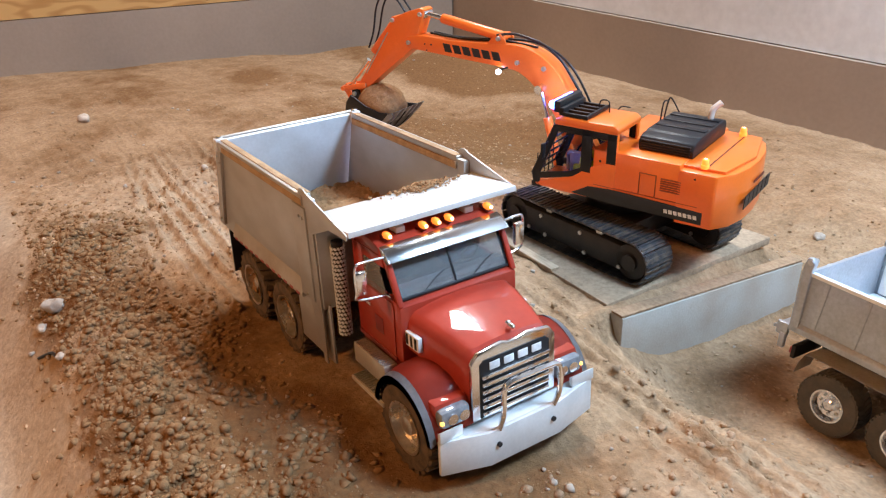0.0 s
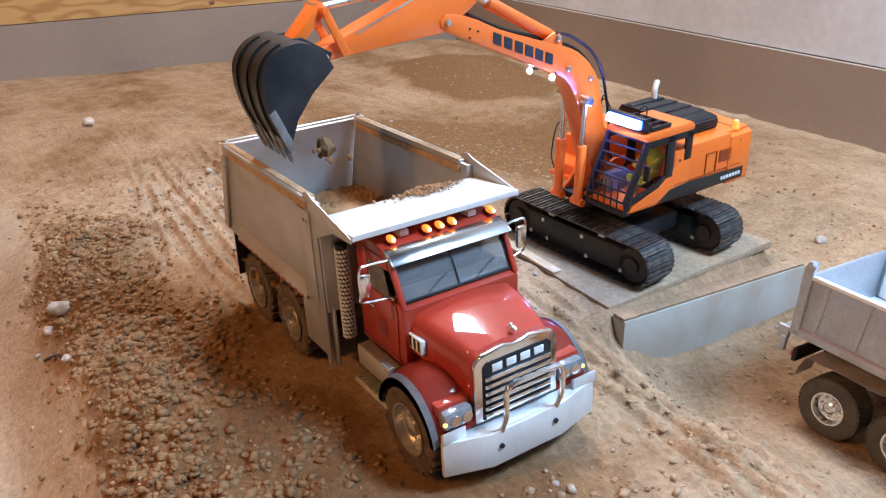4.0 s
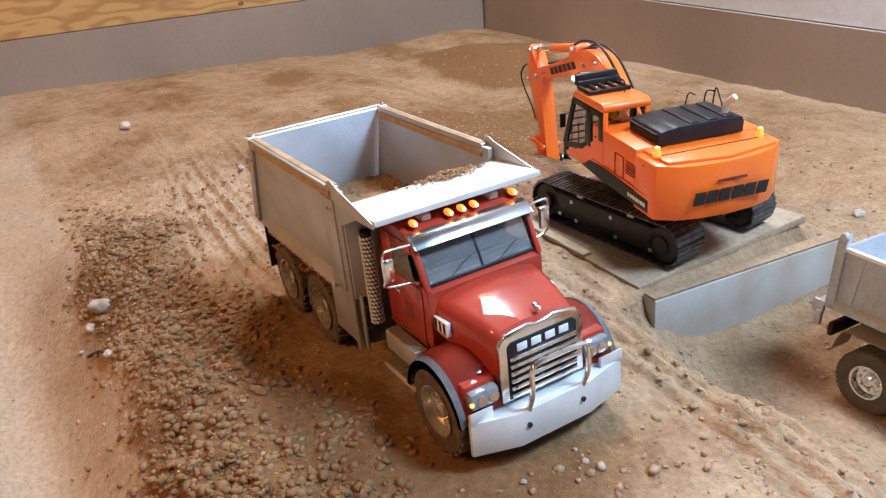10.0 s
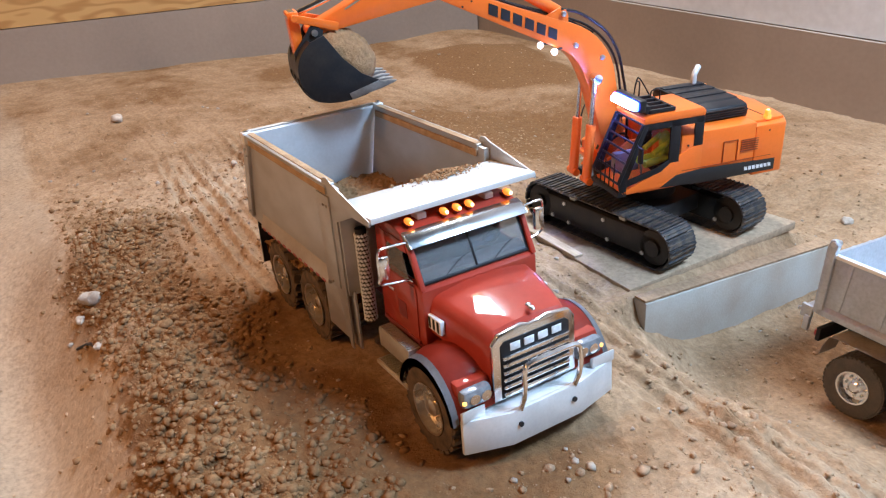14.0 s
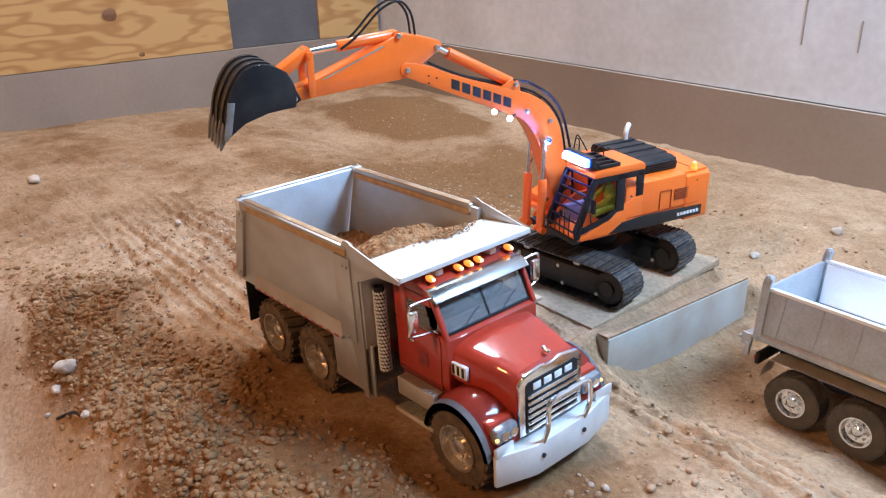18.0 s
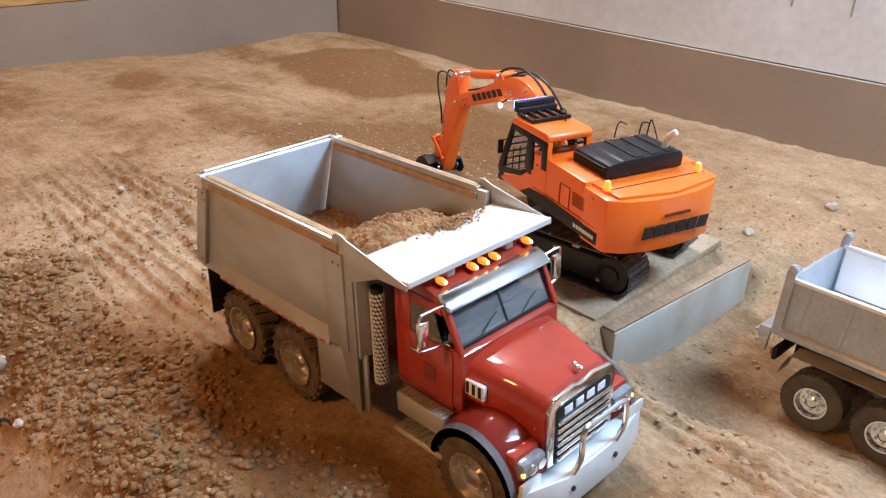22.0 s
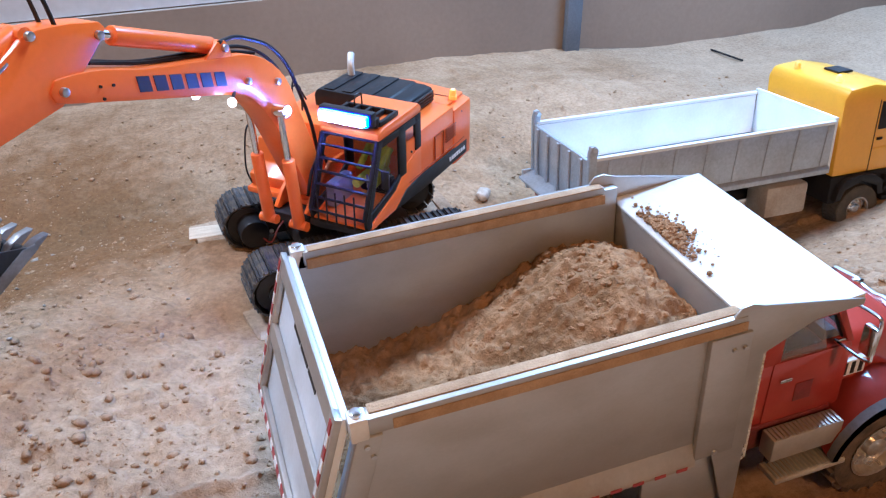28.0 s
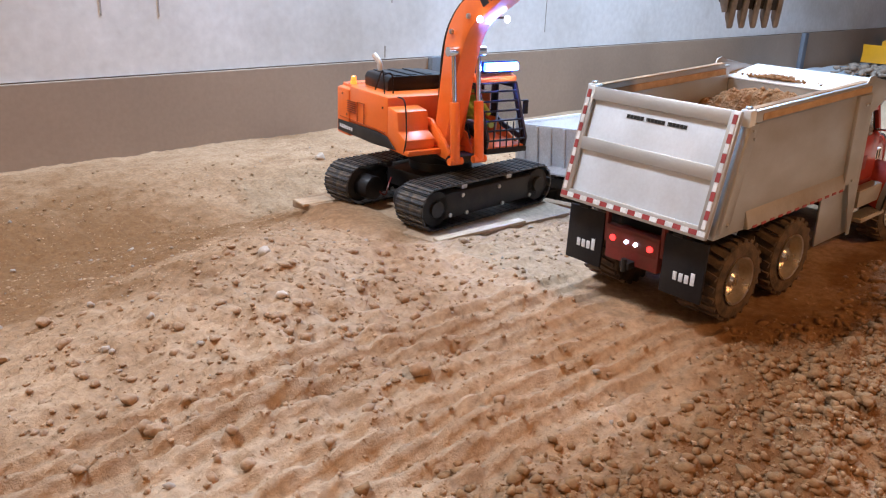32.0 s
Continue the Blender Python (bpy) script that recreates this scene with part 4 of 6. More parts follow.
for s in (-1, 1):
    y0, y1 = min(s * 0.0668, s * 0.0676), max(s * 0.0668, s * 0.0676)
    door = part("door", prism([(0.300, 0.09), (0.360, 0.09), (0.362, 0.14), (0.360, 0.147), (0.302, 0.147)], y0, y1, 0.0003), RED, cab)
    parts("window_frame", [prism([(0.291, 0.146), (0.3075, 0.146), (0.3075, 0.188), (0.291, 0.188)], min(s * 0.0672, s * 0.0635), max(s * 0.0672, s * 0.0635), 0.0006), prism([(0.306, 0.178), (0.349, 0.178), (0.345, 0.188), (0.306, 0.188)], min(s * 0.0672, s * 0.0635), max(s * 0.0672, s * 0.0635), 0.0006)], RED, door)
    part("door_window", prism([(0.306, 0.146), (0.3475, 0.146), (0.338, 0.178), (0.306, 0.178)], min(s * 0.0655, s * 0.0662), max(s * 0.0655, s * 0.0662), 0.0), WINDSHIELD, door, "tinted side window")
    part("door_handle", box(0.309, 0.319, min(s * 0.0676, s * 0.0695), max(s * 0.0676, s * 0.0695), 0.128, 0.131, 0.0004), CHROME, door, "chrome handle")
    part("door_badge", prism([(0.325, 0.105), (0.340, 0.105), (0.340, 0.122), (0.325, 0.122)], min(s * 0.0677, s * 0.0681), max(s * 0.0677, s * 0.0681), 0.0), RED_DARK, door, "worn dark patch of a decal")
    part("sill_line", box(0.29, 0.362, min(s * 0.066, s * 0.0685), max(s * 0.066, s * 0.0685), 0.0865, 0.0905, 0.0006), RED_DARK, cab)
# windshield in two panes
WS = Matrix.Translation((0.3655, 0, 0.1485)) @ pose(0, 0, 0, 0, -27, 0)
part("windshield", box(-0.0012, 0.0012, -0.0595, 0.0595, 0.003, 0.0395, 0.0006), WINDSHIELD, cab, "dark tinted windshield in two panes", WS)
part("windshield_rubber", joined(box(-0.0015, 0.0022, -0.0615, 0.0615, 0.0, 0.003, 0.0006), box(-0.0015, 0.0022, -0.0615, -0.0595, 0.0, 0.041, 0.0004), box(-0.0015, 0.0022, 0.0595, 0.0615, 0.0, 0.041, 0.0004), box(-0.0005, 0.0022, -0.0009, 0.0009, 0.002, 0.04, 0.0003)), BLACK, cab, "", WS)
parts("wiper", [tube([(0.002, 0.02, 0.003), (0.003, 0.035, 0.012), (0.003, 0.045, 0.016)], 0.0006, 5), tube([(0.002, -0.035, 0.003), (0.003, -0.02, 0.012), (0.003, -0.01, 0.016)], 0.0006, 5)], BLACK, cab, "", WS)
part("sun_visor", prism([(0.342, 0.1968), (0.3525, 0.1935), (0.3605, 0.1862), (0.3597, 0.1855), (0.352, 0.1925), (0.342, 0.1955)], -0.066, 0.066, 0.0004), VISOR, truck, "shiny bare metal sun visor")
for s in (-1, 1):
    part("visor_end", prism([(0.342, 0.1968), (0.3525, 0.1935), (0.3605, 0.1862), (0.355, 0.183), (0.348, 0.187)], min(s * 0.066, s * 0.067), max(s * 0.066, s * 0.067), 0.0002), VISOR, truck)
for y in (-0.0535, -0.0145, 0.0, 0.0145, 0.0605):
    lp = part("roof_lamp", ball((0.335, y, 0.2022), 0.0044, (1.6, 0.82, 0.85)), AMBER, truck, "lit amber roof lamp")
    part("lamp_core", ball((0.3405, y, 0.2024), 0.0022, (0.8, 1, 1), 1), AMBER_HOT, lp)
    part("lamp_foot", box(0.325, 0.336, y - 0.003, y + 0.003, 0.1955, 0.2, 0.0006), RED_DARK, lp)
for y in (-0.036, 0.042):
    part("guard_bracket", box(0.316, 0.330, y - 0.005, y + 0.005, 0.1985, 0.2045, 0.0008), ALU_BRIGHT, truck, "small bright bracket on the roof")

# bonnet
hood = bmesh.new()
secs = [(x, hw, zl, 0.147 - 0.188 * (x - 0.366)) for x, hw, zl in ((0.366, 0.0605, 0.103), (0.39, 0.0575, 0.10), (0.42, 0.0515, 0.092), (0.437, 0.048, 0.076), (0.443, 0.0465, 0.072))] + [(0.449, 0.044, 0.07, 0.1255)]
rows = []
for x, hw, zl, zt in secs:
    row = []
    half = ((1, 0), (1, 0.45), (0.985, 0.70), (0.94, 0.88), (0.87, 0.975), (0.82, 1.0), (0.75, 1.0), (0.6, 1.0), (0.4, 1.0), (0.2, 1.0))
    for a, b in [(-u, w) for u, w in half] + [(0.0, 1.0)] + list(half)[::-1]:
        sag = (min(abs(a), 0.84) * hw) ** 2 / 0.5 + (x - 0.405) ** 2 / 0.6
        row.append(hood.verts.new((x, a * hw, zl + b * (zt - sag - zl))))
    rows.append(row)
for a, b in zip(rows, rows[1:]):
    for i in range(len(a) - 1):
        hood.faces.new((a[i], b[i], b[i + 1], a[i + 1]))
hood.faces.new(rows[-1])
hood.faces.new(rows[0][::-1])
bmesh.ops.recalc_face_normals(hood, faces=hood.faces)
bonnet = part("bonnet", hood, RED, truck, "glossy red sloping bonnet, slightly scratched")
part("engine_bay", box(0.366, 0.446, -0.044, 0.044, 0.05, 0.1, 0.002), BLACK, truck)
for s in (-1, 1):
    vent = part("side_vent", box(0.363, 0.3935, min(s * 0.0575, s * 0.0625), max(s * 0.0575, s * 0.0625), 0.108, 0.1225, 0.0006), WHITE_BAR, bonnet, "pale vent with four dark slots", pose(0, 0, 0, 0, 0, 0))
    parts("vent_slot", [*[box(0.3655 + i * 0.0072, 0.3692 + i * 0.0072, min(s * 0.062, s * 0.0629), max(s * 0.062, s * 0.0629), 0.1095, 0.121, 0.0003) for i in range(4)]], BLACK, vent)
part("bonnet_badge", joined(ball((0.4425, 0.005, 0.1355), 0.0032, (1.5, 1, 0.7)), ball((0.438, 0.005, 0.1372), 0.0022, (1, 1.4, 0.8))), CHROME, bonnet, "small chrome ornament")
# fenders
for s in (-1, 1):
    fb = bmesh.new()
    arc = [(0.403 + 0.050 * math.cos(a), 0.047 + 0.054 * math.sin(a)) for a in [math.pi * (0.06 + 0.88 * i / 14) for i in range(15)]]
    inner, mid, outer, lip = [], [], [], []
    for x, z in arc:
        inner.append(fb.verts.new((x, s * 0.045, z + 0.002)))
        mid.append(fb.verts.new((x, s * 0.074, z + 0.001)))
        outer.append(fb.verts.new((x, s * 0.084, z - 0.0035)))
        lip.append(fb.verts.new((x + (0.403 - x) * 0.05, s * 0.084, z - 0.010)))
    for A, B in ((inner, mid), (mid, outer), (outer, lip)):
        for i in range(14):
            fb.faces.new((A[i], A[i + 1], B[i + 1], B[i]))
    bmesh.ops.solidify(fb, geom=fb.faces[:], thickness=0.002)
    bmesh.ops.recalc_face_normals(fb, faces=fb.faces)
    fen = part("fender", fb, RED, truck, "glossy red front fender")
    fl = bmesh.new()
    o2 = [fl.verts.new((x, s * 0.0842, z - 0.003)) for x, z in arc]
    p2 = [fl.verts.new((x, s * 0.0905, z - 0.0055)) for x, z in arc]
    q2 = [fl.verts.new((x + (0.403 - x) * 0.12, s * 0.0905, z - 0.0055 - 0.0085 * math.sin(math.pi * (0.06 + 0.88 * i / 14)))) for i, (x, z) in enumerate(arc)]
    for A, B in ((o2, p2), (p2, q2)):
        for i in range(14):
            fl.faces.new((A[i], A[i + 1], B[i + 1], B[i]))
    bmesh.ops.solidify(fl, geom=fl.faces[:], thickness=0.0015)
    bmesh.ops.recalc_face_normals(fl, faces=fl.faces)
    part("fender_flare", fl, GREY_TRIM, fen, "grey rubber fender edge")
    hl = part("headlight", box(0.440, 0.4545, min(s * 0.049, s * 0.0795), max(s * 0.049, s * 0.0795), 0.066, 0.0835, 0.004), LAMP_GLASS, truck, "clear headlight with two reflectors", pose(0, 0, 0, 0, 0, 0))
    parts("headlight_bulb", [*[rod((0.453, s * yy, 0.0745), (0.4555, s * yy, 0.0745), 0.0052, seg=16) for yy in (0.056, 0.068)]], CHROME, hl)
    part("marker_lamp", ball((0.4535, s * 0.0785, 0.0735), 0.0024, (1, 1, 1), 1), AMBER_SOFT, hl, "small lit amber marker")
    part("headlight_housing", box(0.425, 0.446, min(s * 0.046, s * 0.081), max(s * 0.046, s * 0.081), 0.062, 0.088, 0.004), RED, truck)
# grille
gr = part("grille", prism([(-0.0465, 0.060), (-0.0465, 0.118), (-0.040, 0.1275), (-0.014, 0.131), (-0.006, 0.1285), (0.006, 0.1285), (0.014, 0.131), (0.040, 0.1275), (0.0465, 0.118), (0.0465, 0.060)], 0.4485, 0.4535, 0.0015, "x"), CHROME, truck, "chrome grille surround")
part("grille_mesh", prism([(-0.0385, 0.062), (-0.0385, 0.116), (-0.034, 0.120), (0.034, 0.120), (0.0385, 0.116), (0.0385, 0.062)], 0.453, 0.4545, 0.0003, "x"), BLACK, gr)
for i in range(6):
    part("grille_bar", box(0.4542, 0.4572, -0.037, 0.037, 0.0645 + i * 0.0075, 0.0685 + i * 0.0075, 0.0008), CHROME, gr, "chrome bar")
parts("letter_mark", [*[box(0.4545, 0.4555, -0.0285 + i * 0.0155, -0.0175 + i * 0.0155, 0.1088, 0.1165, 0.001) for i in range(4)]], WHITE_BAR, gr, "four pale letter marks")
# bumper with a guard bar
bp = [(0.4555, -0.0835), (0.470, -0.0395), (0.470, 0.0395), (0.4585, 0.0885), (0.4545, 0.0885), (0.4655, 0.0395), (0.4655, -0.0395), (0.4515, -0.0835)]
bumper = part("bumper", prism(bp, 0.021, 0.0565, 0.0008, "z"), ALU_BRIGHT, truck, "plain folded metal bumper")
part("bumper_top", prism([(0.452, -0.083), (0.4665, -0.0395), (0.4665, 0.0395), (0.4555, 0.088), (0.44, 0.088), (0.44, -0.083)], 0.053, 0.0562, 0.0004, "z"), ALU_BRIGHT, bumper)
parts("bumper_end", [prism([(0.4535, 0.0565), (0.4575, 0.0565), (0.4575, 0.068), (0.4535, 0.0655)], -0.0837, -0.06, 0.0003), prism([(0.4565, 0.0565), (0.4605, 0.0565), (0.4605, 0.068), (0.4565, 0.0655)], 0.062, 0.0887, 0.0003)], ALU_BRIGHT, bumper)
parts("bumper_bolt", [*[rod((0.4695, y, 0.041), (0.4718, y, 0.041), 0.0026, seg=10) for y in (-0.031, 0.031)]], STEEL_BLACK, bumper)
for s in (-1, 1):
    part("bumper_bracket", box(0.435, 0.466, s * 0.022 - 0.004, s * 0.022 + 0.004, 0.04, 0.056, 0.001), STEEL_BLACK, truck)
part("guard_bar", tube([(0.468, -0.0285, 0.055), (0.475, -0.029, 0.075), (0.4755, -0.0285, 0.098), (0.4755, -0.022, 0.1045), (0.4755, 0.0, 0.105), (0.4755, 0.026, 0.1045), (0.4755, 0.0335, 0.098), (0.475, 0.034, 0.075), (0.468, 0.0335, 0.055)], 0.0026, 10), CHROME, truck, "bent chrome bull bar")
# mirrors, stacks, steps
for s in (-1, 1):
    my = 0.098 if s < 0 else 0.089
    part("mirror_arm", tube([(0.352, s * 0.066, 0.190), (0.354, s * (my - 0.008), 0.1925), (0.354, s * my, 0.189), (0.353, s * my, 0.165), (0.352, s * (my - 0.002), 0.1565), (0.353, s * 0.066, 0.1525)], 0.0013, 8), CHROME, truck, "bent chrome mirror arm")
    part("mirror", box(0.350, 0.3555, s * (my - 0.0045) - 0.0055, s * (my - 0.0045) + 0.0055, 0.161, 0.1845, 0.0016), CHROME, truck, "tall chrome mirror")
    part("exhaust_stack", rod((0.2735, s * 0.0765, 0.078), (0.2735, s * 0.0765, 0.183), 0.0060, seg=24, bev=0.001), BLACK, truck, "dark exhaust stack")
    holes = []
    for i in range(22):
        for k in range(12):
            a = 2 * math.pi * (k + 0.5 * (i % 2)) / 12
            holes.append(box(-0.0006, 0.0006, -0.0011, 0.0011, -0.0016, 0.0016, 0, Matrix.Translation((0.2735 + 0.0066 * math.cos(a), s * 0.0765 + 0.0066 * math.sin(a), 0.0815 + i * 0.0045)) @ Matrix.Rotation(a, 4, "Z") @ Matrix.Rotation(radians(35), 4, "X")))
    part("heat_shield", joined(*holes), ALU_BRIGHT, truck, "perforated heat shield")
    part("side_box", box(0.302, 0.364, min(s * 0.0685, s * 0.083), max(s * 0.0685, s * 0.083), 0.064, 0.0855, 0.0012), ALU_SOIL, truck, "dusty metal step box")
    parts("tread_rib", [box(0.3045 + i * 0.0037, 0.3062 + i * 0.0037, min(s * 0.0705, s * 0.082), max(s * 0.0705, s * 0.082), 0.0855, 0.0866, 0) for i in range(16)], ALU, truck)
    st = part("step", box(0.304, 0.368, min(s * 0.07, s * 0.09), max(s * 0.07, s * 0.09), 0.046, 0.051, 0.001), ALU_DUSTY, truck, "ribbed metal step")
    parts("step_rib", [*[box(0.3065 + i * 0.0037, 0.3082 + i * 0.0037, min(s * 0.0715, s * 0.0885), max(s * 0.0715, s * 0.0885), 0.051, 0.0522, 0) for i in range(16)]], ALU, st)
    parts("step_hanger", [box(0.308, 0.311, min(s * 0.07, s * 0.073), max(s * 0.07, s * 0.073), 0.05, 0.07, 0), box(0.36, 0.363, min(s * 0.07, s * 0.073), max(s * 0.07, s * 0.073), 0.05, 0.07, 0)], STEEL_BLACK, truck)
    part("cab_corner_lamp", box(0.352, 0.36, min(s * 0.0675, s * 0.069), max(s * 0.0675, s * 0.069), 0.1525, 0.1545, 0.0004), CHROME, truck)

# ---- the yellow tipper ----
tipper = thing("tipper_truck", pose(0.436, 0.532, -0.131, -5, 0, 0), "yellow model tipper truck with a silver open body", "tipper truck")
TR = 0.04
for wx, s in [(a, b) for a in (0.066, 0.156, 0.472) for b in (-1, 1)]:
    make_wheel(tipper, wx, s * (0.094 - 0.016), TR, TR, 0.032, s, RUBBER_CLEAN, 40, CHROME, 0.5, 0.012)
for s in (-1, 1):
    part("chassis_rail", box(0.01, 0.53, s * 0.025 - 0.005, s * 0.025 + 0.005, 0.06, 0.085, 0.001), BLACK, tipper)
    ob = part("body_side", prism([(0.0, 0.118), (0.402, 0.118), (0.402, 0.188), (0.0, 0.188)], min(s * 0.0905, s * 0.0865), max(s * 0.0905, s * 0.0865), 0.0008), SILVER_BOX, tipper, "dull silver side with upright ribs")
    # Thin sheet added so the inner side takes the lit silver.
    part("lit_side_sheet", box(0.004, 0.398, min(s * 0.0864, s * 0.0858), max(s * 0.0864, s * 0.0858), 0.124, 0.188, 0), SILVER_LIT, ob)
    part("top_rim", box(0.0, 0.402, min(s * 0.0925, s * 0.0855), max(s * 0.0925, s * 0.0855), 0.1885, 0.1935, 0.0008), SILVER_LIT, ob)
    part("bottom_rim", prism([(s * 0.0945, 0.112), (s * 0.0945, 0.119), (s * 0.0905, 0.124), (s * 0.0865, 0.124), (s * 0.0865, 0.112)], 0.0, 0.402, 0.0006, "x"), SILVER_BOX, ob)
    for i in range(8):
        part("side_rib", prism([(0.02 + i * 0.052, 0.124), (0.026 + i * 0.052, 0.124), (0.031 + i * 0.052, 0.187), (0.025 + i * 0.052, 0.187)], min(s * 0.0916, s * 0.0905), max(s * 0.0916, s * 0.0905), 0.0004), SILVER_BOX, ob)
    part("gate_post", prism([(-0.006, 0.112), (0.006, 0.112), (0.006, 0.196), (0.008, 0.205), (0.003, 0.2115), (-0.003, 0.2105), (-0.006, 0.20)], min(s * 0.0945, s * 0.0865), max(s * 0.0945, s * 0.0865), 0.0015), SILVER_BOX, tipper, "curved silver tailgate post")
    part("gate_pin", rod((0.002, s * 0.082, 0.206), (0.002, s * 0.096, 0.206), 0.0034, seg=12), STEEL, tipper)
    part("gate_latch", joined(box(-0.022, -0.006, min(s * 0.094, s * 0.088), max(s * 0.094, s * 0.088), 0.10, 0.118, 0.002), box(-0.014, -0.006, min(s * 0.097, s * 0.09), max(s * 0.097, s * 0.09), 0.085, 0.105, 0.0015)), SILVER_BOX, tipper)
    arc = [(0.111 + 0.094 * math.cos(a) * (1.0), 0.058 + 0.036 * min(1, 2.2 * math.sin(a))) for a in [math.pi * (0.02 + 0.96 * i / 16) for i in range(17)]]
    fb = bmesh.new()
    A = [fb.verts.new((x, s * 0.062, z)) for x, z in arc]
    B = [fb.verts.new((x, s * 0.098, z)) for x, z in arc]
    for i in range(16):
        fb.faces.new((A[i], A[i + 1], B[i + 1], B[i]))
    bmesh.ops.solidify(fb, geom=fb.faces[:], thickness=0.002)
    bmesh.ops.recalc_face_normals(fb, faces=fb.faces)
    part("mudguard", fb, GUARD, tipper, "pale dusty mudguard over two wheels")
    part("side_tank", box(0.30, 0.375, min(s * 0.04, s * 0.088), max(s * 0.04, s * 0.088), 0.05, 0.1, 0.005), GREY_TRIM if s > 0 else ALU_DUSTY, tipper)
part("body_floor", box(0.0, 0.402, -0.0864, 0.0864, 0.114, 0.122, 0), SILVER_LIT, tipper)
part("body_front", box(0.4, 0.406, -0.0905, 0.0905, 0.114, 0.198, 0.001), SILVER_LIT, tipper)
part("tailgate", box(-0.005, 0.0, -0.0863, 0.0863, 0.112, 0.19, 0.001), SILVER_BOX, tipper)
for i in range(5):
    part("tailgate_rib", box(-0.0085, -0.005, -0.07 + i * 0.035 - 0.0035, -0.07 + i * 0.035 + 0.0035, 0.114, 0.188, 0.001), SILVER_BOX, tipper)
part("tail_lip", prism([(-0.028, 0.104), (0.0, 0.112), (0.0, 0.118), (-0.028, 0.108)], -0.09, 0.09, 0.0006), SILVER_BOX, tipper)
for s in (-1, 1):
    part("tail_lamp", box(-0.004, 0.0, s * 0.07 - 0.012, s * 0.07 + 0.012, 0.076, 0.084, 0.001), RED_BAR, tipper)
part("rear_bar", box(0.0, 0.006, -0.085, 0.085, 0.072, 0.09, 0.001), BLACK, tipper)
cabp = [(0.418, 0.098), (0.548, 0.098), (0.552, 0.16), (0.545, 0.205), (0.535, 0.226), (0.47, 0.24), (0.424, 0.236), (0.416, 0.22)]
tc = part("cab", prism(cabp, -0.086, 0.086, 0.006), YELLOW, tipper, "bright yellow rounded cab")
part("cab_base", box(0.42, 0.552, -0.084, 0.084, 0.052, 0.0985, 0.004), BLACK, tipper)
part("front_bumper", box(0.545, 0.56, -0.086, 0.086, 0.04, 0.085, 0.004), BLACK, tipper)
for s in (-1, 1):
    part("side_window", prism([(0.488, 0.167), (0.544, 0.167), (0.5375, 0.207), (0.488, 0.211)], min(s * 0.086, s * 0.0868), max(s * 0.086, s * 0.0868), 0.0004), BLACK, tc, "dark side window")
    part("door_line", box(0.4835, 0.485, min(s * 0.0858, s * 0.0865), max(s * 0.0858, s * 0.0865), 0.1, 0.214, 0), BLACK, tc)
    part("door_trim", box(0.488, 0.543, min(s * 0.0858, s * 0.087), max(s * 0.0858, s * 0.087), 0.135, 0.138, 0.0003), YELLOW, tc)
    part("door_handle", box(0.49, 0.5, min(s * 0.0858, s * 0.088), max(s * 0.0858, s * 0.088), 0.15, 0.154, 0.0006), BLACK, tc)
    part("wheel_arch", prism([(0.425, 0.06), (0.43, 0.082), (0.445, 0.094), (0.472, 0.099), (0.498, 0.094), (0.513, 0.082), (0.518, 0.06), (0.508, 0.06), (0.503, 0.076), (0.472, 0.088), (0.441, 0.076), (0.436, 0.06)], min(s * 0.07, s * 0.094), max(s * 0.07, s * 0.094), 0.001), BLACK, tipper)
    for i in range(3):
        part("cab_step", box(0.518, 0.55, min(s * 0.08, s * 0.0935), max(s * 0.08, s * 0.0935), 0.048 + i * 0.017, 0.056 + i * 0.017, 0.0015), BLACK, tipper)
    part("mirror", joined(box(0.548, 0.556, min(s * 0.093, s * 0.106), max(s * 0.093, s * 0.106), 0.168, 0.204, 0.002), box(0.545, 0.551, min(s * 0.085, s * 0.095), max(s * 0.085, s * 0.095), 0.2, 0.204, 0.0005)), BLACK, tipper)
part("windshield", prism([(0.5515, 0.165), (0.5535, 0.165), (0.5455, 0.207), (0.5435, 0.207)], -0.076, 0.076, 0.0004), BLACK, tc, "dark windshield")
part("roof_hatch", box(0.462, 0.49, -0.016, 0.016, 0.2385, 0.2425, 0.001), BLACK, tc, "dark roof hatch")
for bx, by, hot in ((0.437, 0.045, True), (0.437, -0.045, False)):
    part("beacon", joined(rod((bx, by, 0.236), (bx, by, 0.2425), 0.005), ball((bx, by, 0.2445), 0.0048, (1, 1, 0.8))), AMBER if hot else AMBER_SOFT, tipper, "amber beacon")

# ---- the orange excavator ----
EX, EY, EZ = 0.0966, 0.4776, -0.0175
excavator = thing("excavator", pose(EX, EY, EZ), "orange model tracked excavator with a black bucket, standing on planks", "excavator")
TRACK_TURN = 5.0
under = pose(0.0039, 0.0004, 0, 0, 0, TRACK_TURN)
part("centre_frame", joined(box(-0.07, 0.07, -0.05, 0.05, 0.03, 0.058, 0.004), rod((0, 0, 0.05), (0, 0, 0.075), 0.05, seg=36)), STEEL_BLACK, excavator, "", under)
part("slew_ring", rod((0, 0, 0.072), (0, 0, 0.094), 0.055, seg=40, bev=0.001), BLACK, excavator, "", under)
TL, TH, TW, TY = 0.292, 0.064, 0.056, 0.083


def shoe_mesh():
    bm = joined(box(-0.0072, 0.0072, -TW / 2, TW / 2, -0.0012, 0.0012, 0.0004), box(-0.0058, -0.0036, -TW / 2 + 0.001, TW / 2 - 0.001, 0.001, 0.0032, 0.0003), box(0.0006, 0.0028, -TW / 2 + 0.001, TW / 2 - 0.001, 0.001, 0.0032, 0.0003))
    me = bpy.data.meshes.new("track_shoe")
    bm.to_mesh(me)
    bm.free()
    me.materials.append(TRACK)
    return me


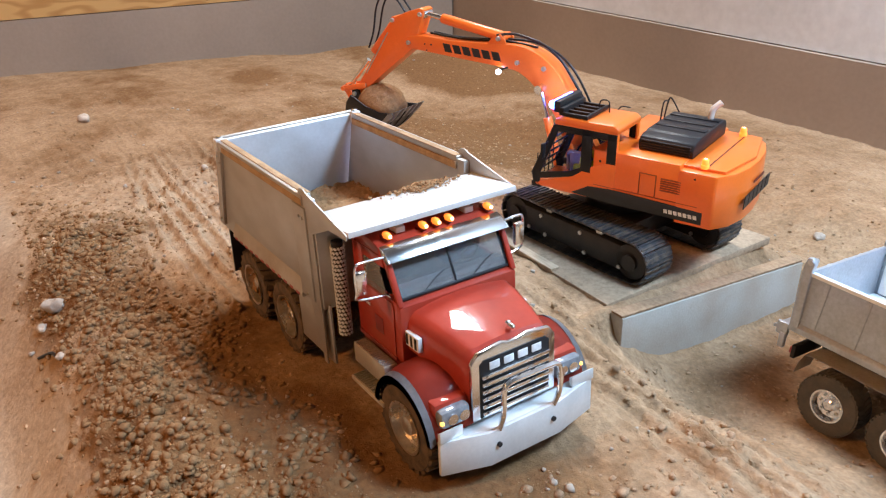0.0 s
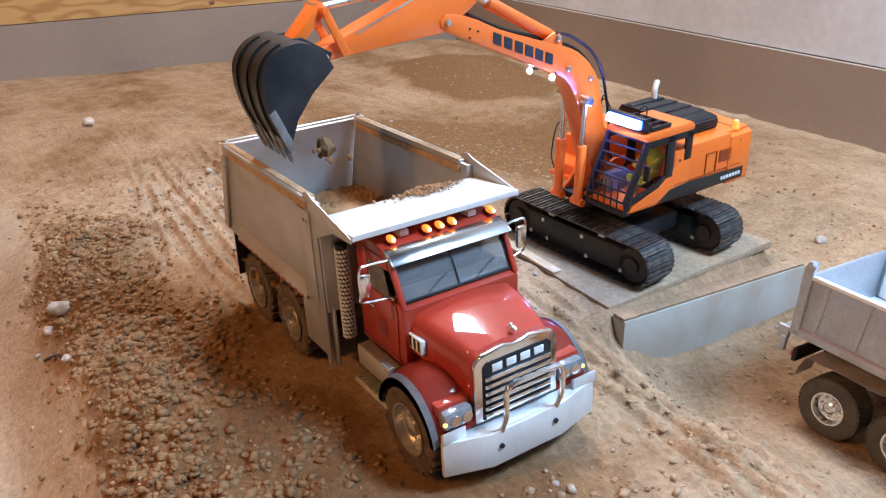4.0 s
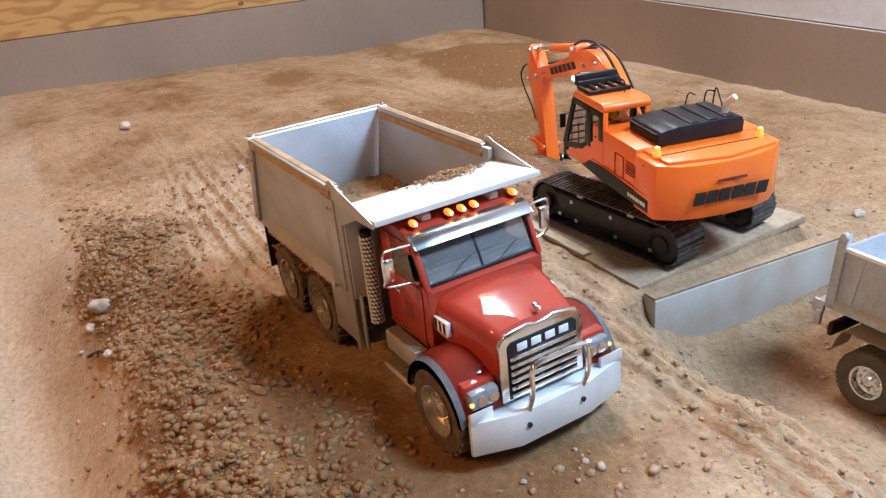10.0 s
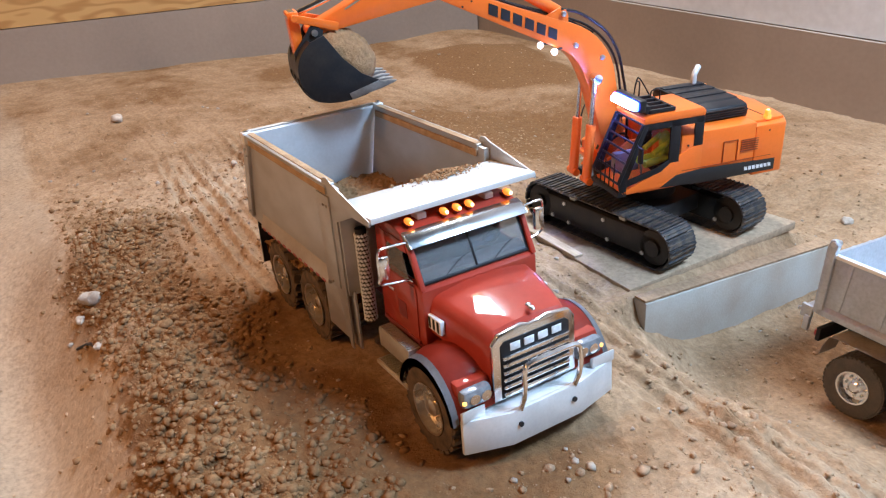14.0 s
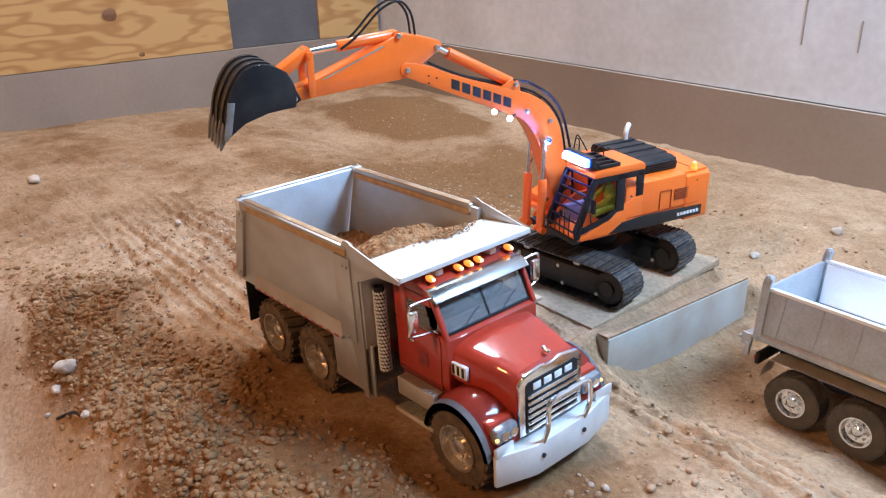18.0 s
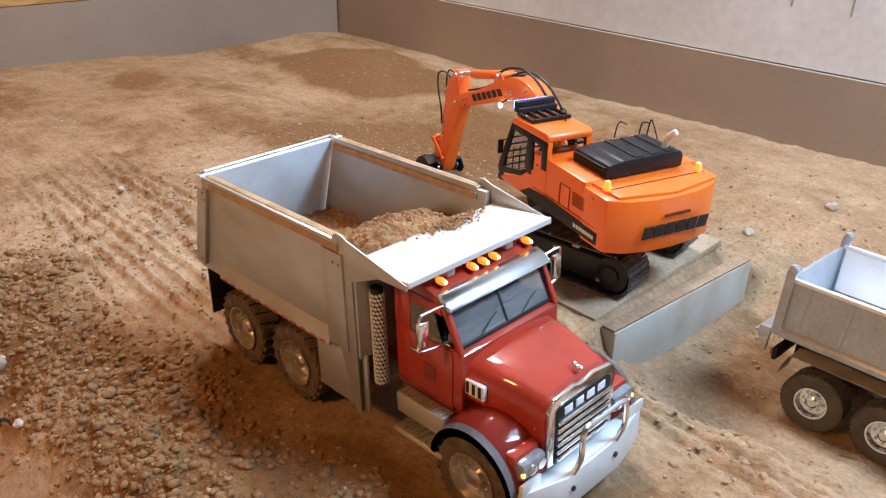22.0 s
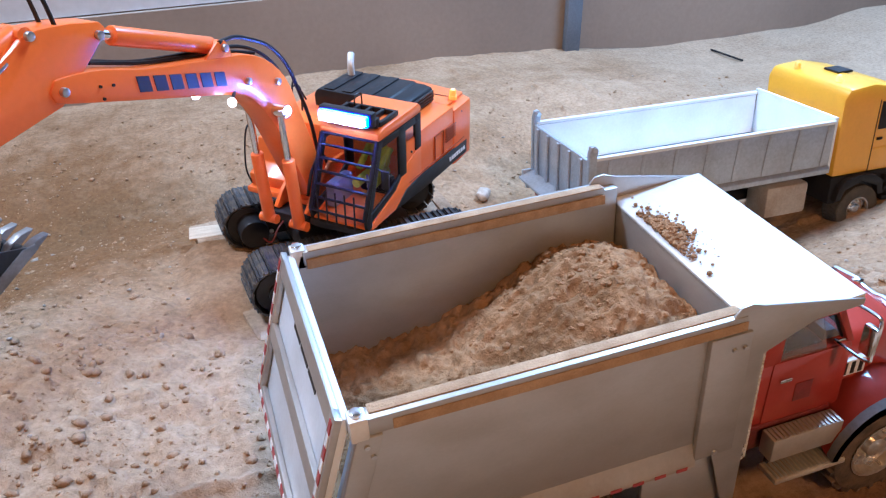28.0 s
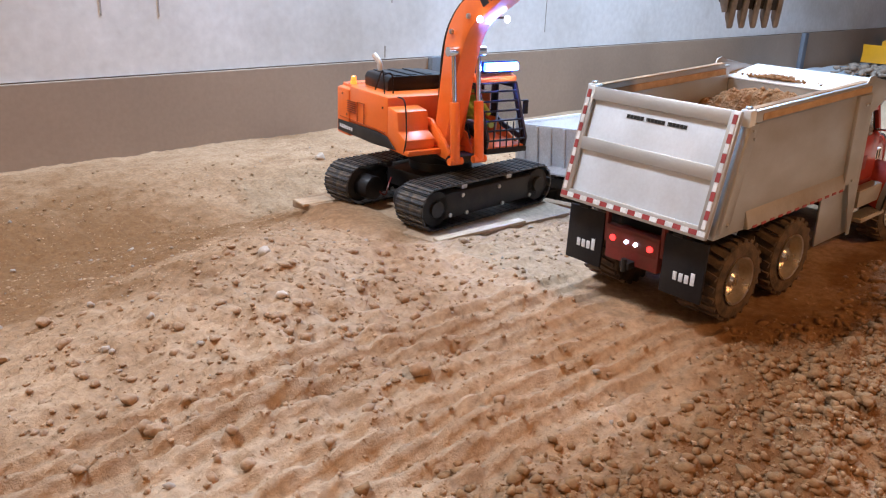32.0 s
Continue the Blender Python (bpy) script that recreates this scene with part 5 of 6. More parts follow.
SHOE = shoe_mesh()
for s in (-1, 1):
    tr = new("track")
    tr.empty_display_size = 0.02
    tr.parent = excavator
    tr.matrix_basis = under @ pose(0, s * TY, TH / 2)
    r = TH / 2 - 0.002
    straight = TL - TH
    total = 2 * straight + 2 * math.pi * r
    n = 42
    for k in range(n):
        d = total * k / n
        if d < straight:
            m = pose(-straight / 2 + d, 0, r)
        elif d < straight + math.pi * r:
            a = (d - straight) / r
            m = pose(straight / 2 + r * math.sin(a), 0, r * math.cos(a), 0, math.degrees(a), 0)
        elif d < 2 * straight + math.pi * r:
            m = pose(straight / 2 - (d - straight - math.pi * r), 0, -r, 0, 180, 0)
        else:
            a = (d - 2 * straight - math.pi * r) / r
            m = pose(-straight / 2 - r * math.sin(a), 0, -r * math.cos(a), 0, 180 + math.degrees(a), 0)
        sh = new("track_shoe", SHOE)
        sh.parent = tr
        sh.matrix_basis = m
    part("track_frame", box(-straight / 2 - 0.008, straight / 2 + 0.008, -TW / 2 + 0.004, TW / 2 - 0.004, -0.02, 0.019, 0.004), STEEL_BLACK, tr, "black track frame")
    for wx in (-straight / 2, straight / 2):
        part("idler" if wx < 0 else "sprocket", joined(rod((wx, -0.024, 0), (wx, 0.024, 0), r - 0.004, seg=28, bev=0.002), rod((wx, -0.0285, 0), (wx, 0.0285, 0), 0.012, seg=18)), STEEL_BLACK, tr)
    bolts = [rod((bx, o * (TW / 2 - 0.005), bz), (bx, o * (TW / 2 - 0.002), bz), 0.0032, seg=10) for bx, bz in ((-0.085, -0.014), (-0.05, -0.016), (0.03, -0.016), (0.095, -0.014), (0.02, 0.012), (-0.06, 0.012)) for o in (-1, 1)]
    parts("roller_bolt", [*bolts], STEEL, tr, "small bright bolt heads")
    parts("top_roller", [*[rod((bx, -0.018, 0.022), (bx, 0.018, 0.022), 0.006, seg=14) for bx in (-0.05, 0.05)]], STEEL, tr)
    part("drive_motor", rod((-straight / 2 + 0.004, -s * 0.02, 0), (-straight / 2 + 0.004, -s * 0.052, 0), 0.0185, seg=26, bev=0.002), BLACK, tr, "black drive motor")
    part("motor_wire", tube([(-straight / 2 + 0.012, -s * 0.05, -0.005), (-straight / 2 + 0.022, -s * 0.056, -0.012), (-straight / 2 + 0.035, -s * 0.05, 0.004), (-straight / 2 + 0.05, -s * 0.04, 0.012)], 0.0013, 6), RED_DARK, tr, "loose red wire")

# house: x forward, y to its left
B0, B1 = 0.096, 0.171
cw = [(-0.125, -0.0965), (-0.168, -0.0962), (-0.188, -0.072), (-0.198, -0.04), (-0.202, 0.0), (-0.200, 0.04), (-0.192, 0.072), (-0.176, 0.0966), (-0.125, 0.0969)]
house = part("house", box(-0.126, 0.062, -0.094, 0.094, B0 - 0.002, B0 + 0.006, 0.002), ORANGE, excavator, "orange upper structure")
part("counterweight", prism(cw, B0 - 0.007, B1 - 0.006, 0.003, "z"), ORANGE, house, "rounded orange counterweight")
part("engine_body", prism([(-0.127, B0), (0.0, B0), (0.0, B1), (-0.06, B1), (-0.127, B1)], -0.0945, 0.0955, 0.003), ORANGE, house)
part("rear_deck", prism([(-0.180, -0.08), (-0.196, 0.0), (-0.182, 0.082), (-0.12, 0.085), (-0.12, -0.085)], B1 - 0.008, B1 - 0.002, 0.001, "z"), ORANGE, house)
part("deck_seam", box(-0.158, -0.1565, -0.08, 0.08, B1 - 0.0024, B1 - 0.0014, 0), BLACK, house)
parts("letter_mark", [*[prism([(-0.055 + i * 0.0185, -0.0085), (-0.0395 + i * 0.0185, -0.0085), (-0.0365 + i * 0.0185, 0.0085), (-0.052 + i * 0.0185, 0.0085)], -0.0006, 0.0006, 0.0, "x") for i in range(6)]], BLACK_BAR, house, "six dark slanted letter marks", pose(-0.2033, 0, B0 + 0.024) @ pose(0, 0, 0, 0, 0, 180))
parts("small_letter_mark", [*[prism([(-0.022 + i * 0.0037, -0.002), (-0.0195 + i * 0.0037, -0.002), (-0.0195 + i * 0.0037, 0.002), (-0.022 + i * 0.0037, 0.002)], -0.0005, 0.0005, 0.0, "x") for i in range(12)]], RED_DARK, house, "faint row of small letter marks", pose(-0.2034, 0, B0 + 0.044))
for s in (-1, 1):
    ya, yb = min(s * 0.0957, s * 0.0972), max(s * 0.0957, s * 0.0972)
    band = part("side_band", prism([(-0.163, B0 - 0.002), (-0.04, B0 - 0.002), (0.030, B0 + 0.002), (0.004, B0 + 0.017), (-0.03, B0 + 0.0195), (-0.163, B0 + 0.0155)], ya, yb, 0.0002), BLACK_BAR, house, "black stripe along the side")
    parts("letter_mark", [*[prism([(-0.157 + i * 0.0068, B0 + 0.004), (-0.152 + i * 0.0068, B0 + 0.004), (-0.151 + i * 0.0068, B0 + 0.0095), (-0.156 + i * 0.0068, B0 + 0.0095)], min(s * 0.0968, s * 0.0976), max(s * 0.0968, s * 0.0976), 0) for i in range(7)]], WHITE_BAR, band, "row of white letter marks")
    parts("cooling_slot", [*[box(-0.13, -0.102, ya, yb, B0 + 0.034 + i * 0.0033, B0 + 0.0355 + i * 0.0033, 0) for i in range(6)]], DARK_ORANGE, house, "thin cooling slots")
    parts("door_seam", [box(-0.155, -0.004, ya, yb, B0 + 0.0215, B0 + 0.0222, 0), box(-0.072, -0.0712, ya, yb, B0 + 0.022, B0 + 0.054, 0), box(-0.0955, -0.072, ya, yb, B0 + 0.0533, B0 + 0.054, 0), box(-0.0955, -0.0947, ya, yb, B0 + 0.022, B0 + 0.054, 0)], DARK_ORANGE, house)
    parts("side_bolt", [*[rod((bx, s * 0.0955, B0 + bz), (bx, s * 0.0968, B0 + bz), 0.0016, seg=8) for bx, bz in ((-0.012, 0.058), (-0.148, 0.06), (-0.132, 0.028))]], STEEL_BLACK, house)
    bc = part("beacon", joined(rod((-0.154, s * 0.077 + 0.004, B1 - 0.003), (-0.154, s * 0.077 + 0.004, B1 + 0.002), 0.0055, seg=16), rod((-0.154, s * 0.077 + 0.004, B1 + 0.002), (-0.154, s * 0.077 + 0.004, B1 + 0.010), 0.0048, 0.0042, 16, 0.001)), AMBER, house, "lit amber beacon")
    part("beacon_core", ball((-0.154, s * 0.077 + 0.004, B1 + 0.0095), 0.0026, (1, 1, 0.7), 1), AMBER_HOT, bc)
# ribbed black engine cover with the exhaust
ec = part("engine_cover", prism([(y, z) for y, z in [(-0.064, B1 - 0.001), (-0.065, B1 + 0.014), (-0.061, B1 + 0.021), (-0.056, B1 + 0.0225), (0.038, B1 + 0.0225), (0.041, B1 + 0.0205), (0.052, B1 + 0.0205), (0.062, B1 + 0.018), (0.066, B1 + 0.010), (0.064, B1 - 0.001)]], -0.131, -0.053, 0.0018, "x"), BLACK, house, "ribbed black engine cover")
parts("cover_rib", [box(-0.128, -0.056, y - 0.007, y + 0.007, B1 + 0.0215, B1 + 0.0242, 0.001) for y in (-0.044, -0.018, 0.010)], BLACK, ec)
parts("louvre", [box(-0.127, -0.057, 0.0625 + 0.0004 * k, 0.0672, B1 + 0.003 + k * 0.0036, B1 + 0.0048 + k * 0.0036, 0.0003) for k in range(4)], STEEL_BLACK, ec)
parts("cover_slot", [*[box(-0.125 + i * 0.0052, -0.1225 + i * 0.0052, 0.058, 0.0655, B1 + 0.005, B1 + 0.0135, 0) for i in range(13)]], STEEL_BLACK, ec)
part("exhaust_pipe", tube([(-0.113, -0.045, B1 + 0.016), (-0.113, -0.046, B1 + 0.028), (-0.115, -0.0475, B1 + 0.038), (-0.124, -0.052, B1 + 0.048)], 0.0046, 12), ALU_BRIGHT, house, "bent chrome exhaust pipe")
parts("handrail", [tube([(-0.03, -0.083, B1), (-0.034, -0.083, B1 + 0.028), (-0.04, -0.083, B1 + 0.032), (-0.06, -0.083, B1 + 0.002)], 0.0012, 6), tube([(-0.034, -0.083, B1 + 0.028), (-0.032, -0.07, B1 + 0.029), (-0.03, -0.068, B1)], 0.0012, 6)], BLACK, house, "thin black handrail")
# right front box and boom bracket
part("front_box", prism([(0.0, B0), (0.052, B0), (0.054, B0 + 0.02), (0.034, B0 + 0.03), (0.030, B0 + 0.058), (0.0, B0 + 0.062)], -0.0945, -0.042, 0.002), ORANGE, house, "stepped orange toolbox")
parts("bracket", [prism([(0.0, B0), (0.075, B0 - 0.008), (0.085, B0 + 0.002), (0.07, B0 + 0.018), (0.03, B0 + 0.045), (0.0, B0 + 0.045)], -0.0375, -0.032, 0.001), prism([(0.0, B0), (0.075, B0 - 0.008), (0.085, B0 + 0.002), (0.07, B0 + 0.018), (0.03, B0 + 0.045), (0.0, B0 + 0.045)], 0.0048, 0.0103, 0.001)], ORANGE, house)
part("bracket_block", box(0.04, 0.09, -0.037, 0.010, B0 - 0.012, B0 - 0.001, 0.002), BLACK, house)
parts("hose", [tube([(0.02, -0.02, B0 + 0.03), (0.03, -0.02, B0 + 0.06), (0.055, -0.018, B0 + 0.05), (0.07, -0.016, B0 + 0.03)], 0.0018, 6), tube([(0.02, 0.0, B0 + 0.03), (0.035, 0.002, B0 + 0.055), (0.06, 0.004, B0 + 0.045), (0.075, 0.006, B0 + 0.02)], 0.0018, 6)], BLACK, house)
part("side_rail", tube([(0.05, -0.0935, B0 + 0.002), (0.058, -0.0945, B0 + 0.03), (0.05, -0.0935, B0 + 0.075), (0.03, -0.0935, B0 + 0.08)], 0.0011, 6), BLACK, house)

# cab
CY0, CY1, CT = 0.022, 0.0965, 0.207
cabin = part("cabin", prism([(-0.034, B0 + 0.002), (0.091, B0 + 0.0), (0.0935, B0 + 0.008), (-0.034, B0 + 0.012)], CY0, CY1, 0.002), ORANGE, house, "orange cab with black frames")
for s, y in ((0, CY0), (1, CY1 - 0.003)):
    part("lower_panel", prism([(-0.034, B0 + 0.01), (0.086, B0 + 0.006), (0.03, B0 + 0.027), (0.018, B0 + 0.037), (-0.002, B0 + 0.048), (-0.034, B0 + 0.06)], y, y + 0.003, 0.0006), ORANGE, cabin)
    part("side_frame", joined(
        prism([(0.0935, B0 + 0.004), (0.097, B0 + 0.02), (0.064, CT - 0.014), (0.053, CT - 0.014), (0.0825, B0 + 0.022), (0.084, B0 + 0.006)], y - 0.0004, y + 0.0034, 0.0006),
        prism([(0.084, B0 + 0.012), (0.09, B0 + 0.02), (0.035, B0 + 0.033), (0.018, B0 + 0.042), (0.016, B0 + 0.036), (0.03, B0 + 0.026)], y - 0.0002, y + 0.0032, 0.0004),
        box(0.002, 0.018, y - 0.0003, y + 0.0033, B0 + 0.037, CT - 0.012, 0.0006),
        box(-0.0352, -0.021, y - 0.0003, y + 0.0033, B0 + 0.056, CT - 0.012, 0.0006),
        box(-0.034, 0.062, y - 0.0003, y + 0.0033, CT - 0.0215, CT - 0.0125, 0.0006)), BLACK, cabin, "black window frame")
    part("side_window", prism([(0.0165, B0 + 0.036), (0.086, B0 + 0.021), (0.058, CT - 0.018), (0.0165, CT - 0.018)], y + 0.001, y + 0.0018, 0), GLASS, cabin, "clear side window")
    part("rear_quarter", prism([(-0.025, B0 + 0.056), (0.009, B0 + 0.048), (0.009, CT - 0.018), (-0.025, CT - 0.018)], y + 0.001, y + 0.0018, 0), GLASS, cabin, "small side window")
part("roof", prism([(-0.036, CT - 0.0125), (0.062, CT - 0.0125), (0.062, CT - 0.004), (0.05, CT), (-0.03, CT + 0.001), (-0.037, CT - 0.004)], CY0 - 0.001, CY1 + 0.001, 0.003), ORANGE, cabin, "orange cab roof")
parts("rear_window_frame", [box(-0.0355, -0.0325, CY0, CY1, B0 + 0.01, B0 + 0.06, 0.001), box(-0.0355, -0.0325, CY0, CY0 + 0.008, B0 + 0.06, CT - 0.012, 0.0006), box(-0.0355, -0.0325, CY1 - 0.008, CY1, B0 + 0.06, CT - 0.012, 0.0006)], ORANGE, cabin)
parts("guard_bar", [*[rod((0.0955 + (0.061 - 0.0955) * t, CY0 + 0.002, B0 + 0.018 + (CT - 0.013 - B0 - 0.018) * t), (0.0955 + (0.061 - 0.0955) * t, CY1 - 0.002, B0 + 0.018 + (CT - 0.013 - B0 - 0.018) * t), 0.0016, seg=8) for t in (0.0, 0.17, 0.34, 0.51, 0.68, 0.85, 1.0)]], BLACK, cabin, "black guard bars across the front")
parts("front_post", [*[rod((0.0955, y, B0 + 0.018), (0.061, y, CT - 0.013), 0.003, seg=8) for y in (CY0 + 0.002, CY1 - 0.002)]], BLACK, cabin)
part("front_step", joined(box(0.083, 0.097, CY0, CY1, B0 - 0.002, B0 + 0.006, 0.001), *[rod((0.0965, CY0 + 0.012 + i * 0.012, B0 + 0.005), (0.0955, CY0 + 0.012 + i * 0.012, B0 + 0.045), 0.001, seg=6) for i in range(5)]), BLACK, cabin)
parts("roof_guard_bar", [box(0.05, 0.058, CY0 + 0.004, CY1 - 0.004, CT + 0.001, CT + 0.012, 0.001), *[box(0.012, 0.052, CY0 + 0.006 + i * 0.0155, CY0 + 0.010 + i * 0.0155, CT + 0.001, CT + 0.0065, 0.0006) for i in range(5)], box(0.012, 0.016, CY0 + 0.005, CY1 - 0.005, CT + 0.001, CT + 0.0065, 0.0006)], BLACK, cabin, "black roof guard with slats")
part("light_bar", box(0.0565, 0.0665, CY0 + 0.004, CY1 - 0.004, CT + 0.004, CT + 0.0205, 0.0015), STEEL_BLACK, cabin)
# Glowing block added for the bar's blue halo and spill on the cab.
part("halo_lens", box(0.0664, 0.0735, CY0 + 0.007, CY1 - 0.007, CT + 0.006, CT + 0.0185, 0.002), LED_HALO, cabin, "blue glowing block added to the light bar as its halo")
for i in range(6):
    part("led", box(0.0730, 0.0775, CY0 + 0.0100 + i * 0.0094, CY0 + 0.0175 + i * 0.0094, CT + 0.0080, CT + 0.0155, 0.0012), LED, cabin, "white-hot lamp cell")
part("roof_loop", tube([(0.02, CY0 + 0.02, CT + 0.006), (0.018, CY0 + 0.02, CT + 0.016), (0.006, CY0 + 0.02, CT + 0.016), (0.004, CY0 + 0.02, CT)], 0.001, 6), BLACK, cabin)
part("mirror", joined(box(0.07, 0.074, CY1 + 0.008, CY1 + 0.017, B0 + 0.05, B0 + 0.072, 0.001), rod((0.07, CY1, B0 + 0.072), (0.072, CY1 + 0.012, B0 + 0.07), 0.0009, seg=6)), BLACK, cabin)
part("seat", joined(box(-0.02, 0.018, CY0 + 0.018, CY1 - 0.018, B0 + 0.01, B0 + 0.03, 0.004), box(-0.024, -0.012, CY0 + 0.018, CY1 - 0.018, B0 + 0.03, B0 + 0.075, 0.004)), BLACK, cabin)
part("console", box(0.03, 0.07, CY0 + 0.006, CY0 + 0.018, B0 + 0.01, B0 + 0.04, 0.002), GREY_TRIM, cabin)
part("lever", rod((0.045, CY0 + 0.05, B0 + 0.008), (0.05, CY0 + 0.05, B0 + 0.05), 0.0016), GREY_TRIM, cabin)
doll = part("doll", joined(ball((-0.002, 0.06, B0 + 0.052), 0.014, (0.8, 1.05, 1.5)), ball((0.0, 0.06, B0 + 0.083), 0.0085), rod((0.0, 0.074, B0 + 0.062), (0.028, 0.072, B0 + 0.045), 0.004), rod((0.0, 0.046, B0 + 0.062), (0.028, 0.048, B0 + 0.045), 0.004), rod((0.0, 0.068, B0 + 0.034), (0.04, 0.07, B0 + 0.03), 0.0055), rod((0.0, 0.052, B0 + 0.034), (0.04, 0.05, B0 + 0.03), 0.0055)), CLOTH, cabin, "plain doll shape in a yellow-green vest")

# boom, arm, bucket: drawn in the plane that they swing in; x along, z across
LB, LA = 0.3797, 0.1662
FOOT = Vector((0.0449, -0.0136, 0.1151))
BOOM_PIN, ARM_BASE, ARM_END, CYL_BASE, ROCK, EAR = (0.1217, 0.0589), (0.222, 0.0905), (-0.050, 0.0212), (0.0056, 0.0481), (0.1402, 0.0005), (0.0, 0.0329)


def rounded(pts, n=4):
    """More points on a smooth line through the given ones."""
    out = []
    for i in range(len(pts) - 1):
        p = [Vector(pts[min(max(i + k, 0), len(pts) - 1)]) for k in (-1, 0, 1, 2)]
        for u in [k / n for k in range(n)]:
            v = 0.5 * (2 * p[1] + (p[2] - p[0]) * u + (2 * p[0] - 5 * p[1] + 4 * p[2] - p[3]) * u * u + (3 * p[1] - p[0] - 3 * p[2] + p[3]) * u ** 3)
            out.append((v.x, v.y))
    return out + [pts[-1]]


boom_top = [(-0.013, 0.004), (-0.008, 0.014), (0.035, 0.043), (0.085, 0.076), (0.108, 0.091), (0.132, 0.0995), (0.160, 0.1015), (0.188, 0.096), (0.215, 0.084), (0.260, 0.063), (0.310, 0.0405), (0.345, 0.029), (0.372, 0.0165), (0.3885, 0.006)]
boom_foot = [(0.3895, -0.004), (0.382, -0.0095), (0.372, -0.0075), (0.310, 0.0135), (0.250, 0.034), (0.190, 0.0545), (0.168, 0.059), (0.145, 0.0555), (0.114, 0.044), (0.088, 0.030), (0.012, -0.012), (-0.004, -0.0125), (-0.0125, -0.006)]
boom = part("boom", prism(rounded(boom_top, 2) + rounded(boom_foot, 2), -0.0155, 0.0155, 0.0016), ORANGE, excavator, "bent orange boom")
for s in (-1, 1):
    ya, yb = min(s * 0.0156, s * 0.0163), max(s * 0.0156, s * 0.0163)
    let = []
    for i in range(6):
        cx = 0.2155 + i * 0.0178
        cz = 0.0625 - (cx - 0.2155) * 0.368
        lean = 0.0022 * (1 if s > 0 else -1)
        let.append(prism([(-0.0074 - lean, -0.0066), (0.0066 - lean, -0.0066), (0.0074 + lean, 0.0066), (-0.0066 + lean, 0.0066)], ya, yb, 0.0))
        let[-1].transform(pose(cx, 0, cz, 0, 20.2, 0))
    parts("letter_mark", [*let], BLACK_BAR, boom, "six dark letter marks")
    parts("pin_head", [*[rod((bx, s * 0.015, bz), (bx, s * 0.0195, bz), 0.0038, seg=12, bev=0.0008) for bx, bz in ((LB, 0.0), (0.1768, 0.0727), (0.1314, 0.087), ARM_BASE, (0.0, 0.0), BOOM_PIN)]], STEEL, boom, "bright pin heads")
    parts("side_bolt", [*[rod((bx, s * 0.015, bz), (bx, s * 0.017, bz), 0.0013, seg=8) for bx, bz in ((0.348, 0.014), (0.341, 0.006), (0.336, 0.019))]], STEEL_BLACK, boom)
    lamp_part = part("boom_lamp", ball((0.199, s * 0.0225, 0.0455), 0.0046, (1, 0.9, 1)), WORK, boom, "lit white work lamp")
    part("lamp_bracket", rod((0.1985, s * 0.0215, 0.049), (0.190, s * 0.0145, 0.057), 0.0016), STEEL_BLACK, lamp_part)
parts("cylinder_ear", [prism([(0.203, 0.084), (0.242, 0.066), (0.231, 0.092), (0.222, 0.0975), (0.213, 0.094)], y0, y0 + 0.003, 0.0006) for y0 in (-0.0145, 0.0115)], ORANGE, boom)
parts("boom_hose", [tube([(-0.004, 0.008, 0.022), (0.04, 0.009, 0.064), (0.085, 0.009, 0.094), (0.115, 0.009, 0.110), (0.15, 0.009, 0.117), (0.185, 0.009, 0.112), (0.205, 0.008, 0.106), (0.228, 0.0135, 0.093)], 0.0021, 7), tube([(-0.004, -0.006, 0.022), (0.04, -0.006, 0.062), (0.09, -0.006, 0.098), (0.13, -0.006, 0.110), (0.17, -0.006, 0.107), (0.21, -0.006, 0.091), (0.25, -0.006, 0.071), (0.30, -0.006, 0.0475), (0.35, -0.006, 0.031)], 0.0019, 7), tube([(0.16, 0.001, 0.105), (0.21, 0.001, 0.089), (0.25, 0.001, 0.070), (0.30, 0.001, 0.0475), (0.352, 0.002, 0.030)], 0.0019, 7)], BLACK, boom, "black hydraulic hoses")
arm_top = [(-0.060, 0.0225), (-0.056, 0.0295), (-0.030, 0.0405), (-0.004, 0.0485), (0.010, 0.0485), (0.022, 0.0445), (0.080, 0.0285), (0.125, 0.017), (0.158, 0.0095), (0.172, 0.0065)]
arm_foot = [(0.1755, 0.0), (0.171, -0.0065), (0.140, -0.0068), (0.070, -0.0088), (0.004, -0.0115), (-0.010, -0.008), (-0.027, 0.003), (-0.047, 0.0135)]
arm = part("arm", prism(arm_top + arm_foot, -0.0135, 0.0135, 0.0016), ORANGE, excavator, "tapered orange arm")
for s in (-1, 1):
    parts("pin_head", [*[rod((bx, s * 0.013, bz), (bx, s * 0.0175, bz), 0.0038, seg=12, bev=0.0008) for bx, bz in (ARM_END, CYL_BASE, ROCK, (LA, 0.0))]], STEEL, arm, "bright pin heads")
    part("arm_rail", box(0.03, 0.125, s * 0.0128 - 0.0012, s * 0.0128 + 0.0012, -0.0012, 0.0012, 0.0004, pose(0, 0, 0.0468, 0, 15.2, 0)), STEEL, arm, "bright worn upper edge")
parts("arm_hose", [*[tube([(0.088, y, 0.046), (0.060, y, 0.060), (0.024, y * 1.2, 0.086), (-0.004, y * 1.3, 0.092), (-0.020, y, 0.072), (-0.022, y, 0.040)], 0.0017, 7) for y in (-0.008, 0.008)]], BLACK, arm, "looped black hoses")
HW = 0.038
back = rounded([(-0.004, 0.012), (-0.006, 0.030), (0.000, 0.048), (0.016, 0.064), (0.038, 0.0695), (0.060, 0.061), (0.084, 0.040), (0.1045, 0.010)])


